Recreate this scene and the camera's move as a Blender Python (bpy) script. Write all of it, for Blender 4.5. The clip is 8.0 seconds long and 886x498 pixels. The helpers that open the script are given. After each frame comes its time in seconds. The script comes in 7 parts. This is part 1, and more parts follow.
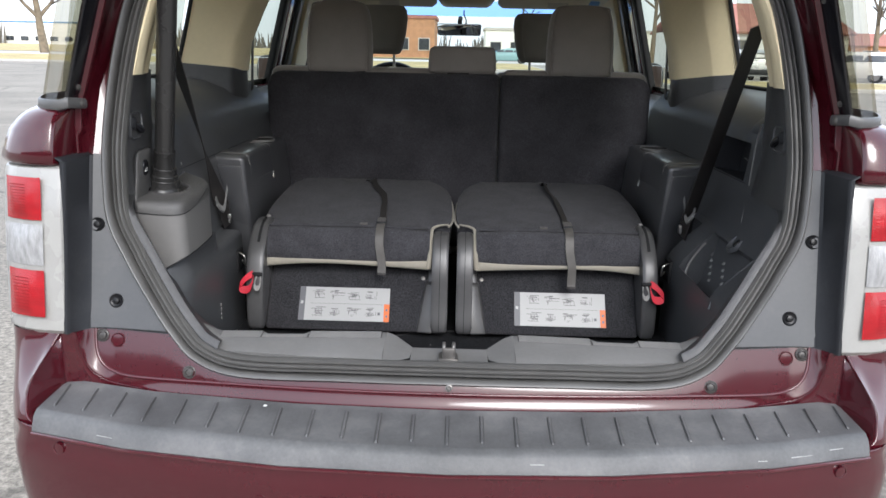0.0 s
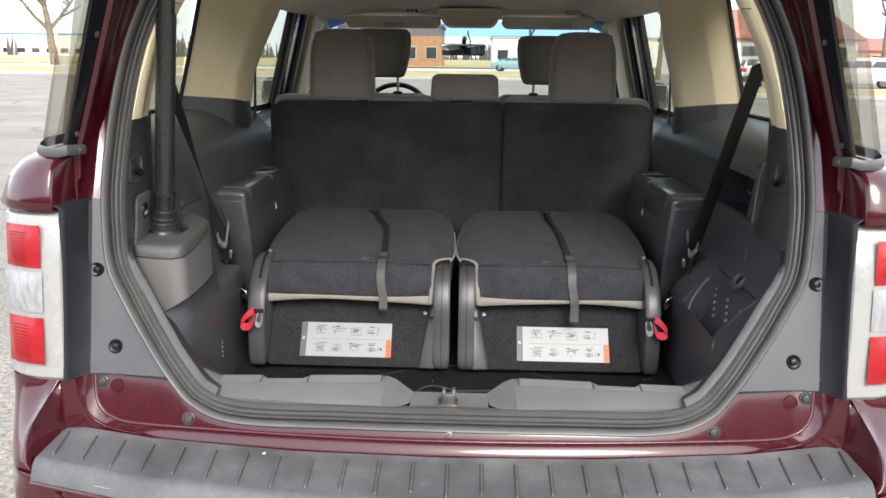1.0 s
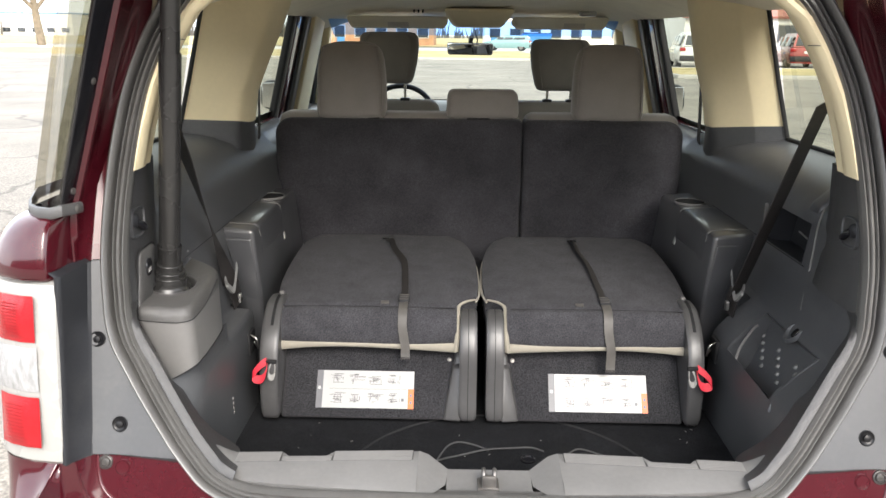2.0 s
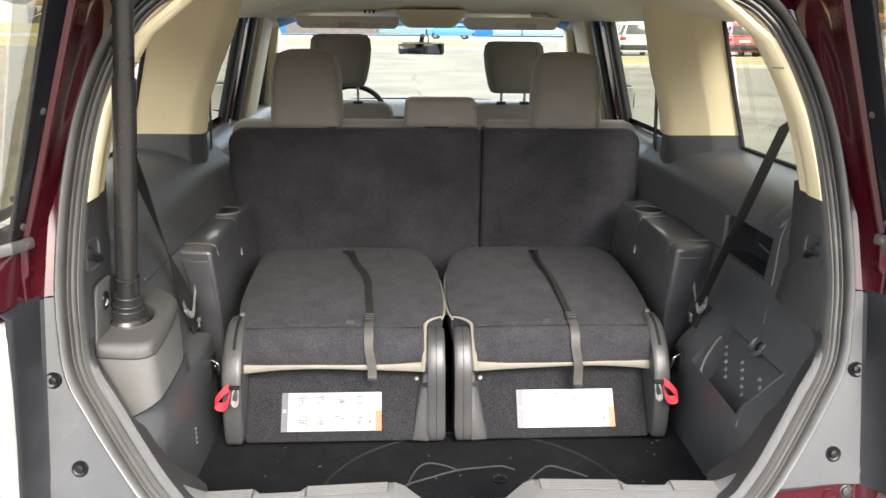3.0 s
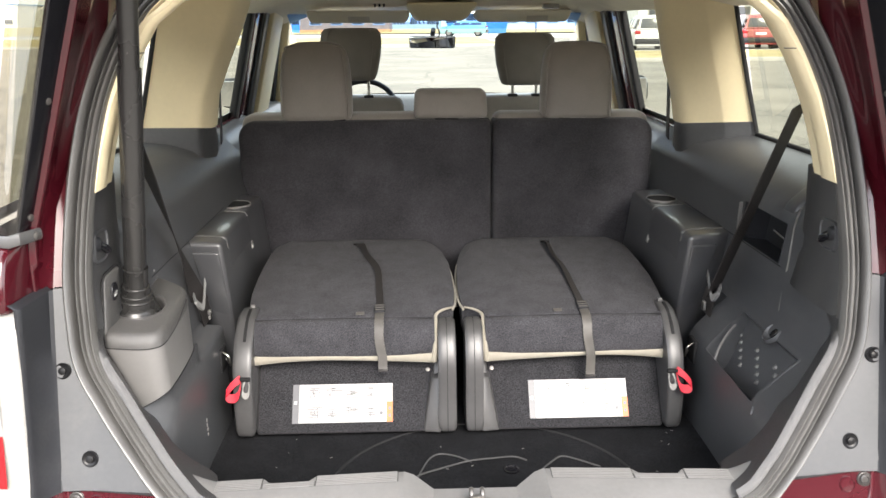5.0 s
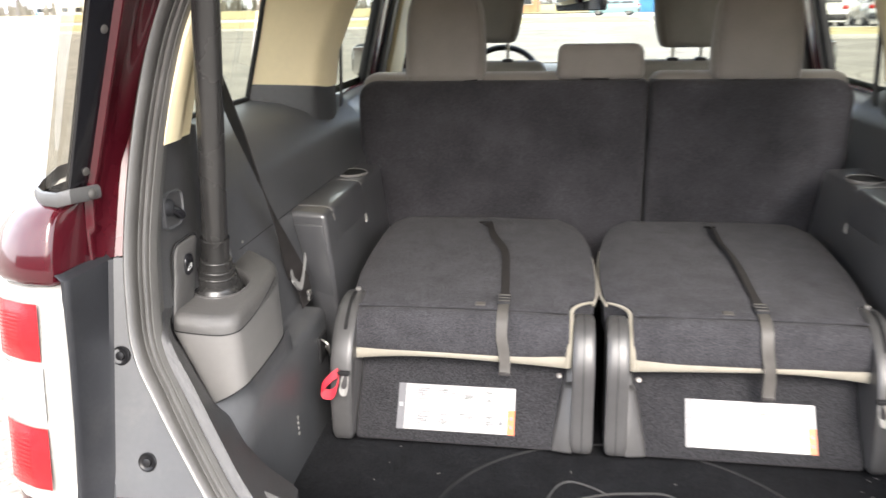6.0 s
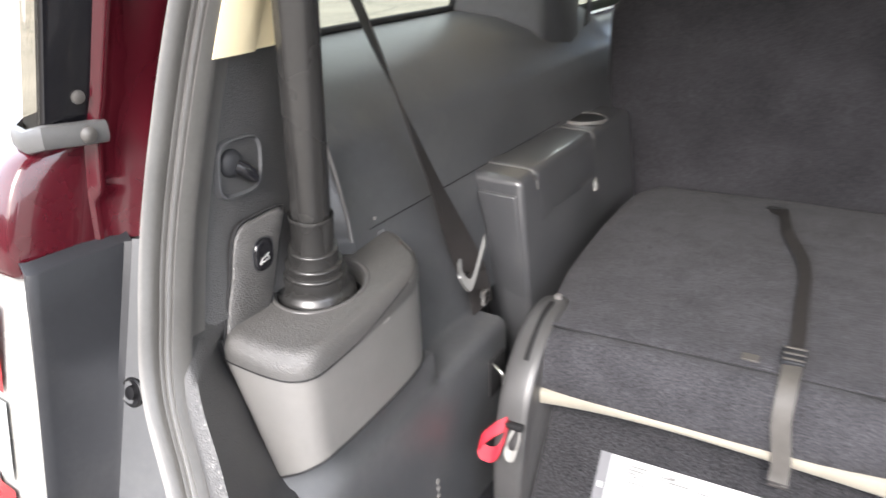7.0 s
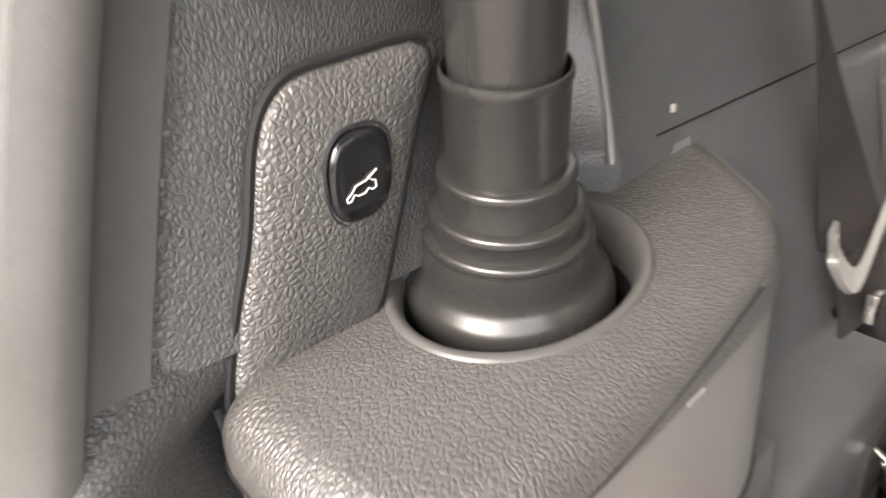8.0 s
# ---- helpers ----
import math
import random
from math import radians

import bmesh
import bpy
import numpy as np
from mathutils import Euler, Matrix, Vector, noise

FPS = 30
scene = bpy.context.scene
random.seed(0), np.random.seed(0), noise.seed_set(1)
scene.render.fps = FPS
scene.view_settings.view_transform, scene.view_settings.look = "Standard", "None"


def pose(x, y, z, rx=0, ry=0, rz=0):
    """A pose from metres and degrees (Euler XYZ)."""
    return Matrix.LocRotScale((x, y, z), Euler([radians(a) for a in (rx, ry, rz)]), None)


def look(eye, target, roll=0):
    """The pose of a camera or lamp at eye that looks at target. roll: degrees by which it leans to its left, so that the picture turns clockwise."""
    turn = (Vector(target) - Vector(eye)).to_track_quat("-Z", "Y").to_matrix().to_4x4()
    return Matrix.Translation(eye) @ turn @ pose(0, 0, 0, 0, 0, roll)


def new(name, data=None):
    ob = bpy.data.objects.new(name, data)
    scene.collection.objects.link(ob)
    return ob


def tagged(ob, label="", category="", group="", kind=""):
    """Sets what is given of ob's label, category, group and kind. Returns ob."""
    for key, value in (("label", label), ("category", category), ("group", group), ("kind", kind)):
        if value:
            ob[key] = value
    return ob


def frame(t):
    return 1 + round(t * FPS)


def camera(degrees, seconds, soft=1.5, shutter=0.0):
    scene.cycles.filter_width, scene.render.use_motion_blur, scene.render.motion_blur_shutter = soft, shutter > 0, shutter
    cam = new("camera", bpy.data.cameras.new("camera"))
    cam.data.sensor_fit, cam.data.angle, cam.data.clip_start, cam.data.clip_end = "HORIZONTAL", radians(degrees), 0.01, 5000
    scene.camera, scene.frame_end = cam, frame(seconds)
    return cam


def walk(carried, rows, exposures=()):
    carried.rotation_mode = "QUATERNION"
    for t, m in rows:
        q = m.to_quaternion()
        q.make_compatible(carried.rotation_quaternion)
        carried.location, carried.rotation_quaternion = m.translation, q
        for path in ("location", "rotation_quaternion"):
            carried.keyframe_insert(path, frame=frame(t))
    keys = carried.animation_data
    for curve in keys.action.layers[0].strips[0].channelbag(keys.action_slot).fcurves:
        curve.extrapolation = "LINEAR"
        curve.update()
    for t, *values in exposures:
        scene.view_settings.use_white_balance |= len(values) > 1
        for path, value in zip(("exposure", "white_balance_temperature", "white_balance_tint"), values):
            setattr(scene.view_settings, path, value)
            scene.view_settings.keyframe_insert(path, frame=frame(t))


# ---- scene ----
cam = camera(60.8, 8.0, shutter=0.3)
PATH = [
    (0, (0.009, -1.496, 1.294), (-0.026, 0.437, 0.781), 1.2),
    (0.5, (0.01, -1.498, 1.334), (-0.043, 0.441, 0.847), 0.9),
    (1, (0.026, -1.468, 1.365), (-0.032, 0.469, 0.871), 0.7),
    (1.5, (-0.015, -1.363, 1.424), (-0.089, 0.565, 0.899), 0.5),
    (3, (-0.114, -1.236, 1.548), (-0.01, 0.677, 0.974), 0.6),
    (3.5, (-0.102, -1.25, 1.549), (0.019, 0.656, 0.957), 0.5),
    (4, (-0.096, -1.259, 1.551), (0.01, 0.65, 0.965), 0.1),
    (5.5, (-0.099, -1.164, 1.483), (-0.129, 0.75, 0.904), -1.1),
    (6, (-0.093, -0.922, 1.424), (-0.393, 0.956, 0.805), -1.2),
    (6.5, (-0.027, -0.62, 1.379), (-0.674, 1.147, 0.703), -1.5),
    (7, (-0.165, -0.354, 1.32), (-1.099, 1.243, 0.562), -1.9),
    (7.3, (-0.254, -0.223, 1.284), (-1.362, 1.228, 0.468), -2.7),
    (7.5, (-0.325, -0.141, 1.231), (-1.532, 1.222, 0.401), -3.3),
    (7.6, (-0.366, -0.095, 1.208), (-1.603, 1.223, 0.353), -3.5),
    (7.8, (-0.431, -0.015, 1.158), (-1.726, 1.217, 0.26), -3.8),
    (8, (-0.484, 0.037, 1.118), (-1.837, 1.2, 0.214), -4.1),
]
EXPOSURE = [(0.0, 0.34, 5900, 10), (0.5, 0.36, 5500, 8), (1.0, 0.57, 6150, 10), (1.5, 0.77, 6300, 10), (3.0, 1.38, 6450, 10), (4.0, 1.40, 6450, 10), (5.5, 1.45, 6400, 11), (6.5, 1.69, 6300, 12), (7.0, 1.77, 6200, 12), (7.5, 1.95, 6400, 12), (8.0, 2.02, 6800, 12)]
walk(cam, [(t, look(eye, target, roll)) for t, eye, target, roll in PATH], EXPOSURE)
CLOUD, SUN = 1.58, 1.75

# ---------------------------------------------------------------- world, sun
world = bpy.data.worlds.new("overcast_sky")
scene.world = world
world.use_nodes = True
wn, wl = world.node_tree.nodes, world.node_tree.links
wn.clear()
sky = wn.new("ShaderNodeTexSky")
sky.sky_type, sky.sun_disc = "NISHITA", False
sky.sun_elevation, sky.sun_rotation = radians(35.8), radians(164)
sky.air_density, sky.dust_density, sky.ozone_density = 1.0, 5.0, 1.0
sky_bg = wn.new("ShaderNodeBackground")
sky_bg.inputs["Strength"].default_value = 0.08
cloud_noise = wn.new("ShaderNodeTexNoise")
cloud_noise.inputs["Scale"].default_value, cloud_noise.inputs["Detail"].default_value = 2.2, 5.0
cloud_ramp = wn.new("ShaderNodeValToRGB")
cloud_ramp.color_ramp.elements[0].color, cloud_ramp.color_ramp.elements[0].position = (0.72, 0.76, 0.82, 1), 0.35
cloud_ramp.color_ramp.elements[1].color, cloud_ramp.color_ramp.elements[1].position = (1.0, 1.0, 1.0, 1), 0.65
cloud_bg = wn.new("ShaderNodeBackground")
cloud_bg.inputs["Strength"].default_value = CLOUD
add_sky, w_out = wn.new("ShaderNodeAddShader"), wn.new("ShaderNodeOutputWorld")
wl.new(sky.outputs[0], sky_bg.inputs["Color"])
wl.new(cloud_noise.outputs["Fac"], cloud_ramp.inputs["Fac"])
wl.new(cloud_ramp.outputs["Color"], cloud_bg.inputs["Color"])
wl.new(sky_bg.outputs[0], add_sky.inputs[0])
wl.new(cloud_bg.outputs[0], add_sky.inputs[1])
wl.new(add_sky.outputs[0], w_out.inputs["Surface"])

sun_data = bpy.data.lights.new("sun", "SUN")
sun_data.energy, sun_data.angle, sun_data.color = SUN, radians(25), (1.0, 0.96, 0.9)
sun = new("sun", sun_data)
sun.matrix_world = look((4, -14, 10.5), (0, 0, 0))


# ---------------------------------------------------------------- materials
def pm(name, col, rough=0.6, metal=0.0, vary=0.12, vscale=6.0, bump=0.0, bscale=300.0, grain="noise", stretch=(1, 1, 1),
       coat=0.0, spec=0.5, dust=0.0, sheen=0.0, island=0.0, dist=0.002, speck=0.0, spscale=420.0):
    """A principled material with colour variation at two scales, fine relief and faint dust."""
    m = bpy.data.materials.new(name)
    m.use_nodes = True
    n, l = m.node_tree.nodes, m.node_tree.links
    p = n["Principled BSDF"]
    p.inputs["Roughness"].default_value, p.inputs["Metallic"].default_value = rough, metal
    p.inputs["Specular IOR Level"].default_value = spec
    p.inputs["Coat Weight"].default_value, p.inputs["Coat Roughness"].default_value = coat, 0.06
    p.inputs["Sheen Weight"].default_value = sheen
    co = n.new("ShaderNodeTexCoord")
    mp = n.new("ShaderNodeMapping")
    mp.inputs["Scale"].default_value = stretch
    l.new(co.outputs["Object"], mp.inputs["Vector"])
    big, fine = n.new("ShaderNodeTexNoise"), n.new("ShaderNodeTexNoise")
    big.inputs["Scale"].default_value, big.inputs["Detail"].default_value = vscale, 4.0
    fine.inputs["Scale"].default_value, fine.inputs["Detail"].default_value = vscale * 18, 3.0
    l.new(mp.outputs[0], big.inputs["Vector"]), l.new(mp.outputs[0], fine.inputs["Vector"])
    mix = n.new("ShaderNodeMath")
    mix.operation = "MULTIPLY_ADD"
    mix.inputs[1].default_value, mix.inputs[2].default_value = 0.35, 0.0
    l.new(fine.outputs["Fac"], mix.inputs[0])
    tot = n.new("ShaderNodeMath")
    tot.operation = "ADD"
    l.new(big.outputs["Fac"], tot.inputs[0]), l.new(mix.outputs[0], tot.inputs[1])
    ramp = n.new("ShaderNodeValToRGB")
    lo, hi = [c * (1 - vary) for c in col], [min(1, c * (1 + vary)) for c in col]
    ramp.color_ramp.elements[0].position, ramp.color_ramp.elements[1].position = 0.45, 0.9
    ramp.color_ramp.elements[0].color, ramp.color_ramp.elements[1].color = (*lo, 1), (*hi, 1)
    l.new(tot.outputs[0], ramp.inputs["Fac"])
    out = ramp.outputs["Color"]
    if speck:
        sn = n.new("ShaderNodeTexNoise")
        sn.inputs["Scale"].default_value, sn.inputs["Detail"].default_value, sn.inputs["Roughness"].default_value = spscale, 2.0, 0.7
        sr = n.new("ShaderNodeValToRGB")
        sr.color_ramp.elements[0].position, sr.color_ramp.elements[1].position = 0.36, 0.68
        lo_, hi_ = max(0.0, 1 - speck), 1 + speck * 1.6
        sr.color_ramp.elements[0].color, sr.color_ramp.elements[1].color = (lo_, lo_, lo_, 1), (hi_, hi_, hi_, 1)
        sm = n.new("ShaderNodeMixRGB")
        sm.blend_type, sm.inputs["Fac"].default_value = "MULTIPLY", 1.0
        l.new(co.outputs["Object"], sn.inputs["Vector"]), l.new(sn.outputs["Fac"], sr.inputs["Fac"])
        l.new(out, sm.inputs["Color1"]), l.new(sr.outputs["Color"], sm.inputs["Color2"])
        out = sm.outputs["Color"]
    if dust:
        dn = n.new("ShaderNodeTexNoise")
        dn.inputs["Scale"].default_value, dn.inputs["Detail"].default_value, dn.inputs["Roughness"].default_value = 9.0, 8.0, 0.75
        dr = n.new("ShaderNodeValToRGB")
        dr.color_ramp.elements[0].position, dr.color_ramp.elements[1].position = 0.52, 0.82
        dr.color_ramp.elements[1].color = (dust, dust, dust, 1)
        dr.color_ramp.elements[0].color = (0, 0, 0, 1)
        l.new(co.outputs["Object"], dn.inputs["Vector"]), l.new(dn.outputs["Fac"], dr.inputs["Fac"])
        dm = n.new("ShaderNodeMixRGB")
        dm.inputs["Color2"].default_value = (0.34, 0.32, 0.29, 1)
        l.new(dr.outputs["Color"], dm.inputs["Fac"]), l.new(out, dm.inputs["Color1"])
        out = dm.outputs["Color"]
    if island:
        oi = n.new("ShaderNodeObjectInfo")
        hv = n.new("ShaderNodeHueSaturation")
        mr = n.new("ShaderNodeMapRange")
        mr.inputs["To Min"].default_value, mr.inputs["To Max"].default_value = 1 - island, 1 + island
        l.new(oi.outputs["Random"], mr.inputs["Value"]), l.new(mr.outputs[0], hv.inputs["Value"]), l.new(out, hv.inputs["Color"])
        out = hv.outputs["Color"]
    l.new(out, p.inputs["Base Color"])
    rr = n.new("ShaderNodeMapRange")
    rr.inputs["To Min"].default_value, rr.inputs["To Max"].default_value = max(0.02, rough - 0.07), min(1, rough + 0.07)
    l.new(big.outputs["Fac"], rr.inputs["Value"]), l.new(rr.outputs[0], p.inputs["Roughness"])
    if bump:
        b = n.new("ShaderNodeBump")
        b.inputs["Strength"].default_value, b.inputs["Distance"].default_value = bump, dist
        if grain == "leather":
            wn_ = n.new("ShaderNodeTexNoise")
            wn_.inputs["Scale"].default_value, wn_.inputs["Detail"].default_value = bscale * 0.5, 2.0
            add = n.new("ShaderNodeMixRGB")
            add.blend_type, add.inputs["Fac"].default_value = "ADD", 0.0016
            v = n.new("ShaderNodeTexVoronoi")
            v.feature = "DISTANCE_TO_EDGE"
            v.inputs["Scale"].default_value = bscale
            l.new(mp.outputs[0], wn_.inputs["Vector"]), l.new(mp.outputs[0], add.inputs["Color1"]), l.new(wn_.outputs["Color"], add.inputs["Color2"])
            l.new(add.outputs["Color"], v.inputs["Vector"])
            cr = n.new("ShaderNodeValToRGB")
            cr.color_ramp.elements[0].position, cr.color_ramp.elements[1].position = 0.0, 0.31
            l.new(v.outputs["Distance"], cr.inputs["Fac"]), l.new(cr.outputs["Color"], b.inputs["Height"])
        else:
            t = n.new("ShaderNodeTexNoise")
            t.inputs["Scale"].default_value, t.inputs["Detail"].default_value, t.inputs["Roughness"].default_value = bscale, 3.0, 0.65
            l.new(mp.outputs[0], t.inputs["Vector"]), l.new(t.outputs["Fac"], b.inputs["Height"])
        l.new(b.outputs[0], p.inputs["Normal"])
    return m


def glass(name, tint, gloss=1.0):
    """A thin pane: tinted see-through with a faint sheen."""
    m = bpy.data.materials.new(name)
    m.use_nodes = True
    n, l = m.node_tree.nodes, m.node_tree.links
    n.remove(n["Principled BSDF"])
    tr, gl, mx = n.new("ShaderNodeBsdfTransparent"), n.new("ShaderNodeBsdfGlossy"), n.new("ShaderNodeMixShader")
    tr.inputs["Color"].default_value = (*tint, 1)
    gl.inputs["Roughness"].default_value = 0.03
    gl.inputs["Color"].default_value = (gloss, gloss, gloss, 1)
    mx.inputs["Fac"].default_value = 0.07
    l.new(tr.outputs[0], mx.inputs[1]), l.new(gl.outputs[0], mx.inputs[2])
    l.new(mx.outputs[0], n["Material Output"].inputs["Surface"])
    return m


RED = pm("maroon_paint", (0.053, 0.0044, 0.0088), 0.22, 0.0, 0.10, 3, coat=0.9, bump=0.008, bscale=900, dust=0.01, spec=0.3)
# same maroon paint made lighter, for edges that catch the light
PINKRED = pm("maroon_paint_lit_edge", (0.070, 0.0075, 0.013), 0.28, 0.0, 0.12, 5, coat=0.9, dust=0.05)
CONSOLE = pm("console_plastic", (0.058, 0.059, 0.063), 0.33, 0, 0.10, 5, bump=0.06, bscale=500, grain="leather", dust=0.05, dist=0.0004, spec=1.0, coat=0.6)
GREY = pm("dark_grey_plastic", (0.060, 0.062, 0.066), 0.40, 0, 0.18, 5, bump=0.22, bscale=420, grain="leather", dust=0.08, dist=0.0006, spec=0.62)
SHIELD = pm("seat_shield_plastic", (0.062, 0.061, 0.062), 0.36, 0, 0.10, 5, bump=0.12, bscale=600, grain="leather", dust=0.06, dist=0.0004, spec=0.6)
GREYL = pm("mid_grey_plastic", (0.150, 0.146, 0.142), 0.34, 0, 0.10, 5, bump=0.16, bscale=700, grain="leather", dust=0.10, dist=0.0004)
COVERG = pm("cover_grey_plastic", (0.155, 0.151, 0.146), 0.42, 0, 0.08, 5, bump=0.16, bscale=700, grain="leather", dust=0.10, dist=0.0004)
GRAINY = pm("leather_grained_plastic", (0.074, 0.072, 0.070), 0.42, 0, 0.18, 6, bump=0.55, bscale=470, grain="leather", stretch=(1, 0.7, 0.85), dust=0.05, dist=0.0008, spec=0.9)
GRAIND = pm("dark_grained_plastic", (0.043, 0.043, 0.044), 0.40, 0, 0.18, 6, bump=0.38, bscale=470, grain="leather", stretch=(1, 1, 0.75), dust=0.06, dist=0.0008, spec=0.65)
LIPP = pm("smooth_rim_plastic", (0.075, 0.073, 0.072), 0.30, 0, 0.08, 8, bump=0.05, bscale=700, dust=0.04)
RIBBED = pm("ribbed_strip_plastic", (0.060, 0.059, 0.058), 0.6, 0, 0.1, 8, bump=0.2, bscale=700)
SILLP = pm("sill_plastic", (0.160, 0.157, 0.153), 0.50, 0, 0.12, 6, bump=0.3, bscale=600, dust=0.14, dist=0.0005)
CLIPP = pm("bolt_panel_plastic", (0.078, 0.080, 0.084), 0.52, 0, 0.10, 6, bump=0.2, bscale=500, dust=0.10, dist=0.0005)
BLACKP = pm("black_plastic", (0.020, 0.021, 0.024), 0.46, 0, 0.15, 8, bump=0.25, bscale=500, dust=0.04, dist=0.0004, spec=0.32)
GLOSSB = pm("gloss_black", (0.008, 0.008, 0.010), 0.22, 0, 0.1, 8, coat=0.25)
TUBE = pm("satin_black_tube", (0.023, 0.0225, 0.022), 0.27, 0, 0.1, 10, bump=0.03, bscale=900, dust=0.03, spec=0.6)
RUBBER = pm("rubber_seal", (0.092, 0.090, 0.086), 0.36, 0, 0.16, 12, bump=0.10, bscale=600, dust=0.08, spec=0.7)
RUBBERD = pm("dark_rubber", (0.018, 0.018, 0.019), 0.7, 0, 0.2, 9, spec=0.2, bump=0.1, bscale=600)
BEIGE = pm("beige_trim_plastic", (0.84, 0.73, 0.48), 0.58, 0, 0.05, 4, bump=0.12, bscale=700, dist=0.0004)
HEADL = pm("beige_headliner_fabric", (0.86, 0.79, 0.63), 0.9, 0, 0.06, 8, bump=0.2, bscale=900, dist=0.0005, sheen=0.2)
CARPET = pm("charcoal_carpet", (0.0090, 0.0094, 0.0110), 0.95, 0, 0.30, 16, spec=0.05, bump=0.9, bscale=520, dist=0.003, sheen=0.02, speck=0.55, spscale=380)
SEATB = pm("seat_base_carpet", (0.030, 0.0295, 0.0325), 0.95, 0, 0.14, 24, spec=0.1, bump=1.0, bscale=520, dist=0.003, sheen=0.05, speck=0.6, spscale=420)
CARPETS = pm("seat_back_carpet", (0.046, 0.0455, 0.0505), 0.95, 0, 0.18, 20, spec=0.10, bump=0.7, bscale=430, dist=0.003, sheen=0.05, speck=0.42, spscale=420)
BENCHC = pm("bench_back_carpet", (0.042, 0.041, 0.046), 0.95, 0, 0.35, 7, spec=0.15, bump=0.45, bscale=560, dist=0.002, sheen=0.10, speck=0.22, spscale=380)
FABRIC = pm("grey_seat_fabric", (0.235, 0.215, 0.200), 0.85, 0, 0.08, 10, bump=0.4, bscale=800, dist=0.0008, sheen=0.25)
PALE = pm("pale_seat_fabric", (0.28, 0.258, 0.210), 0.85, 0, 0.08, 12, bump=0.3, bscale=700, dist=0.0008, sheen=0.2)
WEB = pm("black_webbing", (0.020, 0.0175, 0.017), 0.6, 0, 0.2, 30, bump=0.6, bscale=900, dist=0.0006, stretch=(1, 1, 3))
STRAPM = pm("grey_strap_webbing", (0.075, 0.070, 0.064), 0.5, 0, 0.2, 30, bump=0.5, bscale=900, dist=0.0006)
REDWEB = pm("red_webbing", (0.48, 0.012, 0.030), 0.6, 0, 0.2, 30, bump=0.5, bscale=700, dist=0.0006)
CHROME = pm("steel", (0.55, 0.54, 0.52), 0.28, 1.0, 0.1, 20)
STOPM = pm("dark_stop_rubber", (0.07, 0.065, 0.062), 0.3, 0.2, 0.2, 30)
DULLM = pm("dull_bolt_metal", (0.20, 0.19, 0.18), 0.45, 0.8, 0.2, 30)
WHITEL = pm("label_white", (0.32, 0.32, 0.314), 0.35, 0, 0.02, 10)
PRINT = pm("label_grey_print", (0.10, 0.10, 0.10), 0.4, 0, 0.1, 60)
PRINTD = pm("label_dark_strip", (0.10, 0.10, 0.11), 0.4, 0, 0.1, 30)
ORANGE = pm("label_orange", (0.56, 0.115, 0.010), 0.4, 0, 0.05, 30)
# darker pad colour for the shade lines along the ribs
PADD = pm("step_pad_shade", (0.07, 0.07, 0.07), 0.6)
PADM = pm("step_pad_plastic", (0.098, 0.098, 0.099), 0.46, 0, 0.30, 9, bump=0.6, bscale=380, dust=0.22, dist=0.0010)
LENSR = pm("red_lamp_lens", (0.33, 0.006, 0.011), 0.16, 0, 0.15, 20, coat=0.3, bump=0.35, bscale=160, stretch=(1, 1, 3))
LENSRD = pm("red_lens_rib", (0.25, 0.004, 0.008), 0.2, 0, 0.1, 20)
LENSW = pm("clear_lamp_lens", (0.32, 0.32, 0.32), 0.14, 0, 0.25, 40, coat=0.4, bump=0.5, bscale=130, stretch=(3, 1, 1))
LAMPF = pm("pale_lamp_frame", (0.34, 0.335, 0.318), 0.28, 0, 0.05, 12, coat=0.6)
CLIPB = pm("clip_black", (0.008, 0.008, 0.009), 0.34, 0, 0.1, 20, bump=0.05, bscale=500, spec=0.35)
MIRROR = pm("mirror_glass", (0.8, 0.8, 0.8), 0.02, 1.0, 0.01, 3)
SCUFFM = pm("scuff_mark", (0.30, 0.29, 0.28), 0.6, 0, 0.2, 60)
WHITEM = pm("white_mark", (0.8, 0.8, 0.78), 0.5, 0, 0.02, 9)
TINT = glass("privacy_glass", (0.46, 0.48, 0.41))
CLEAR = glass("clear_glass", (0.72, 0.76, 0.71))
CORNERG = glass("corner_glass", (0.70, 0.68, 0.62))
BRACKETM = pm("belt_bracket_grey", (0.10, 0.10, 0.10), 0.42, 0.2, 0.1, 20, bump=0.05, bscale=500)
BAND = glass("blue_sun_band_glass", (0.30, 0.52, 0.95))


# ---------------------------------------------------------------- mesh helpers
def bm_new():
    return bmesh.new()


def part(name, bm, material, parent=None, label="", angle=40, thick=0.0):
    """Links a bmesh as one mesh object under a thing or part."""
    bmesh.ops.remove_doubles(bm, verts=bm.verts, dist=0.00002)
    if thick:
        bmesh.ops.solidify(bm, geom=bm.faces[:], thickness=thick)
    bmesh.ops.recalc_face_normals(bm, faces=bm.faces)
    me = bpy.data.meshes.new(name)
    bm.to_mesh(me)
    bm.free()
    for f in me.polygons:
        f.use_smooth = True
    me.set_sharp_from_angle(angle=radians(angle))
    me.materials.append(material)
    ob = new(name, me)
    if parent is not None:
        ob.parent = parent
        if parent.type == "EMPTY":
            ob.matrix_parent_inverse = Matrix.Translation(parent.location).inverted()
    if label:
        tagged(ob, label)
    return ob


def thing(name, label, category, group="", kind="", at=(0, 0, 0)):
    ob = tagged(new(name), label, category, group, kind)
    ob.empty_display_size = 0.05
    ob.location = at
    return ob


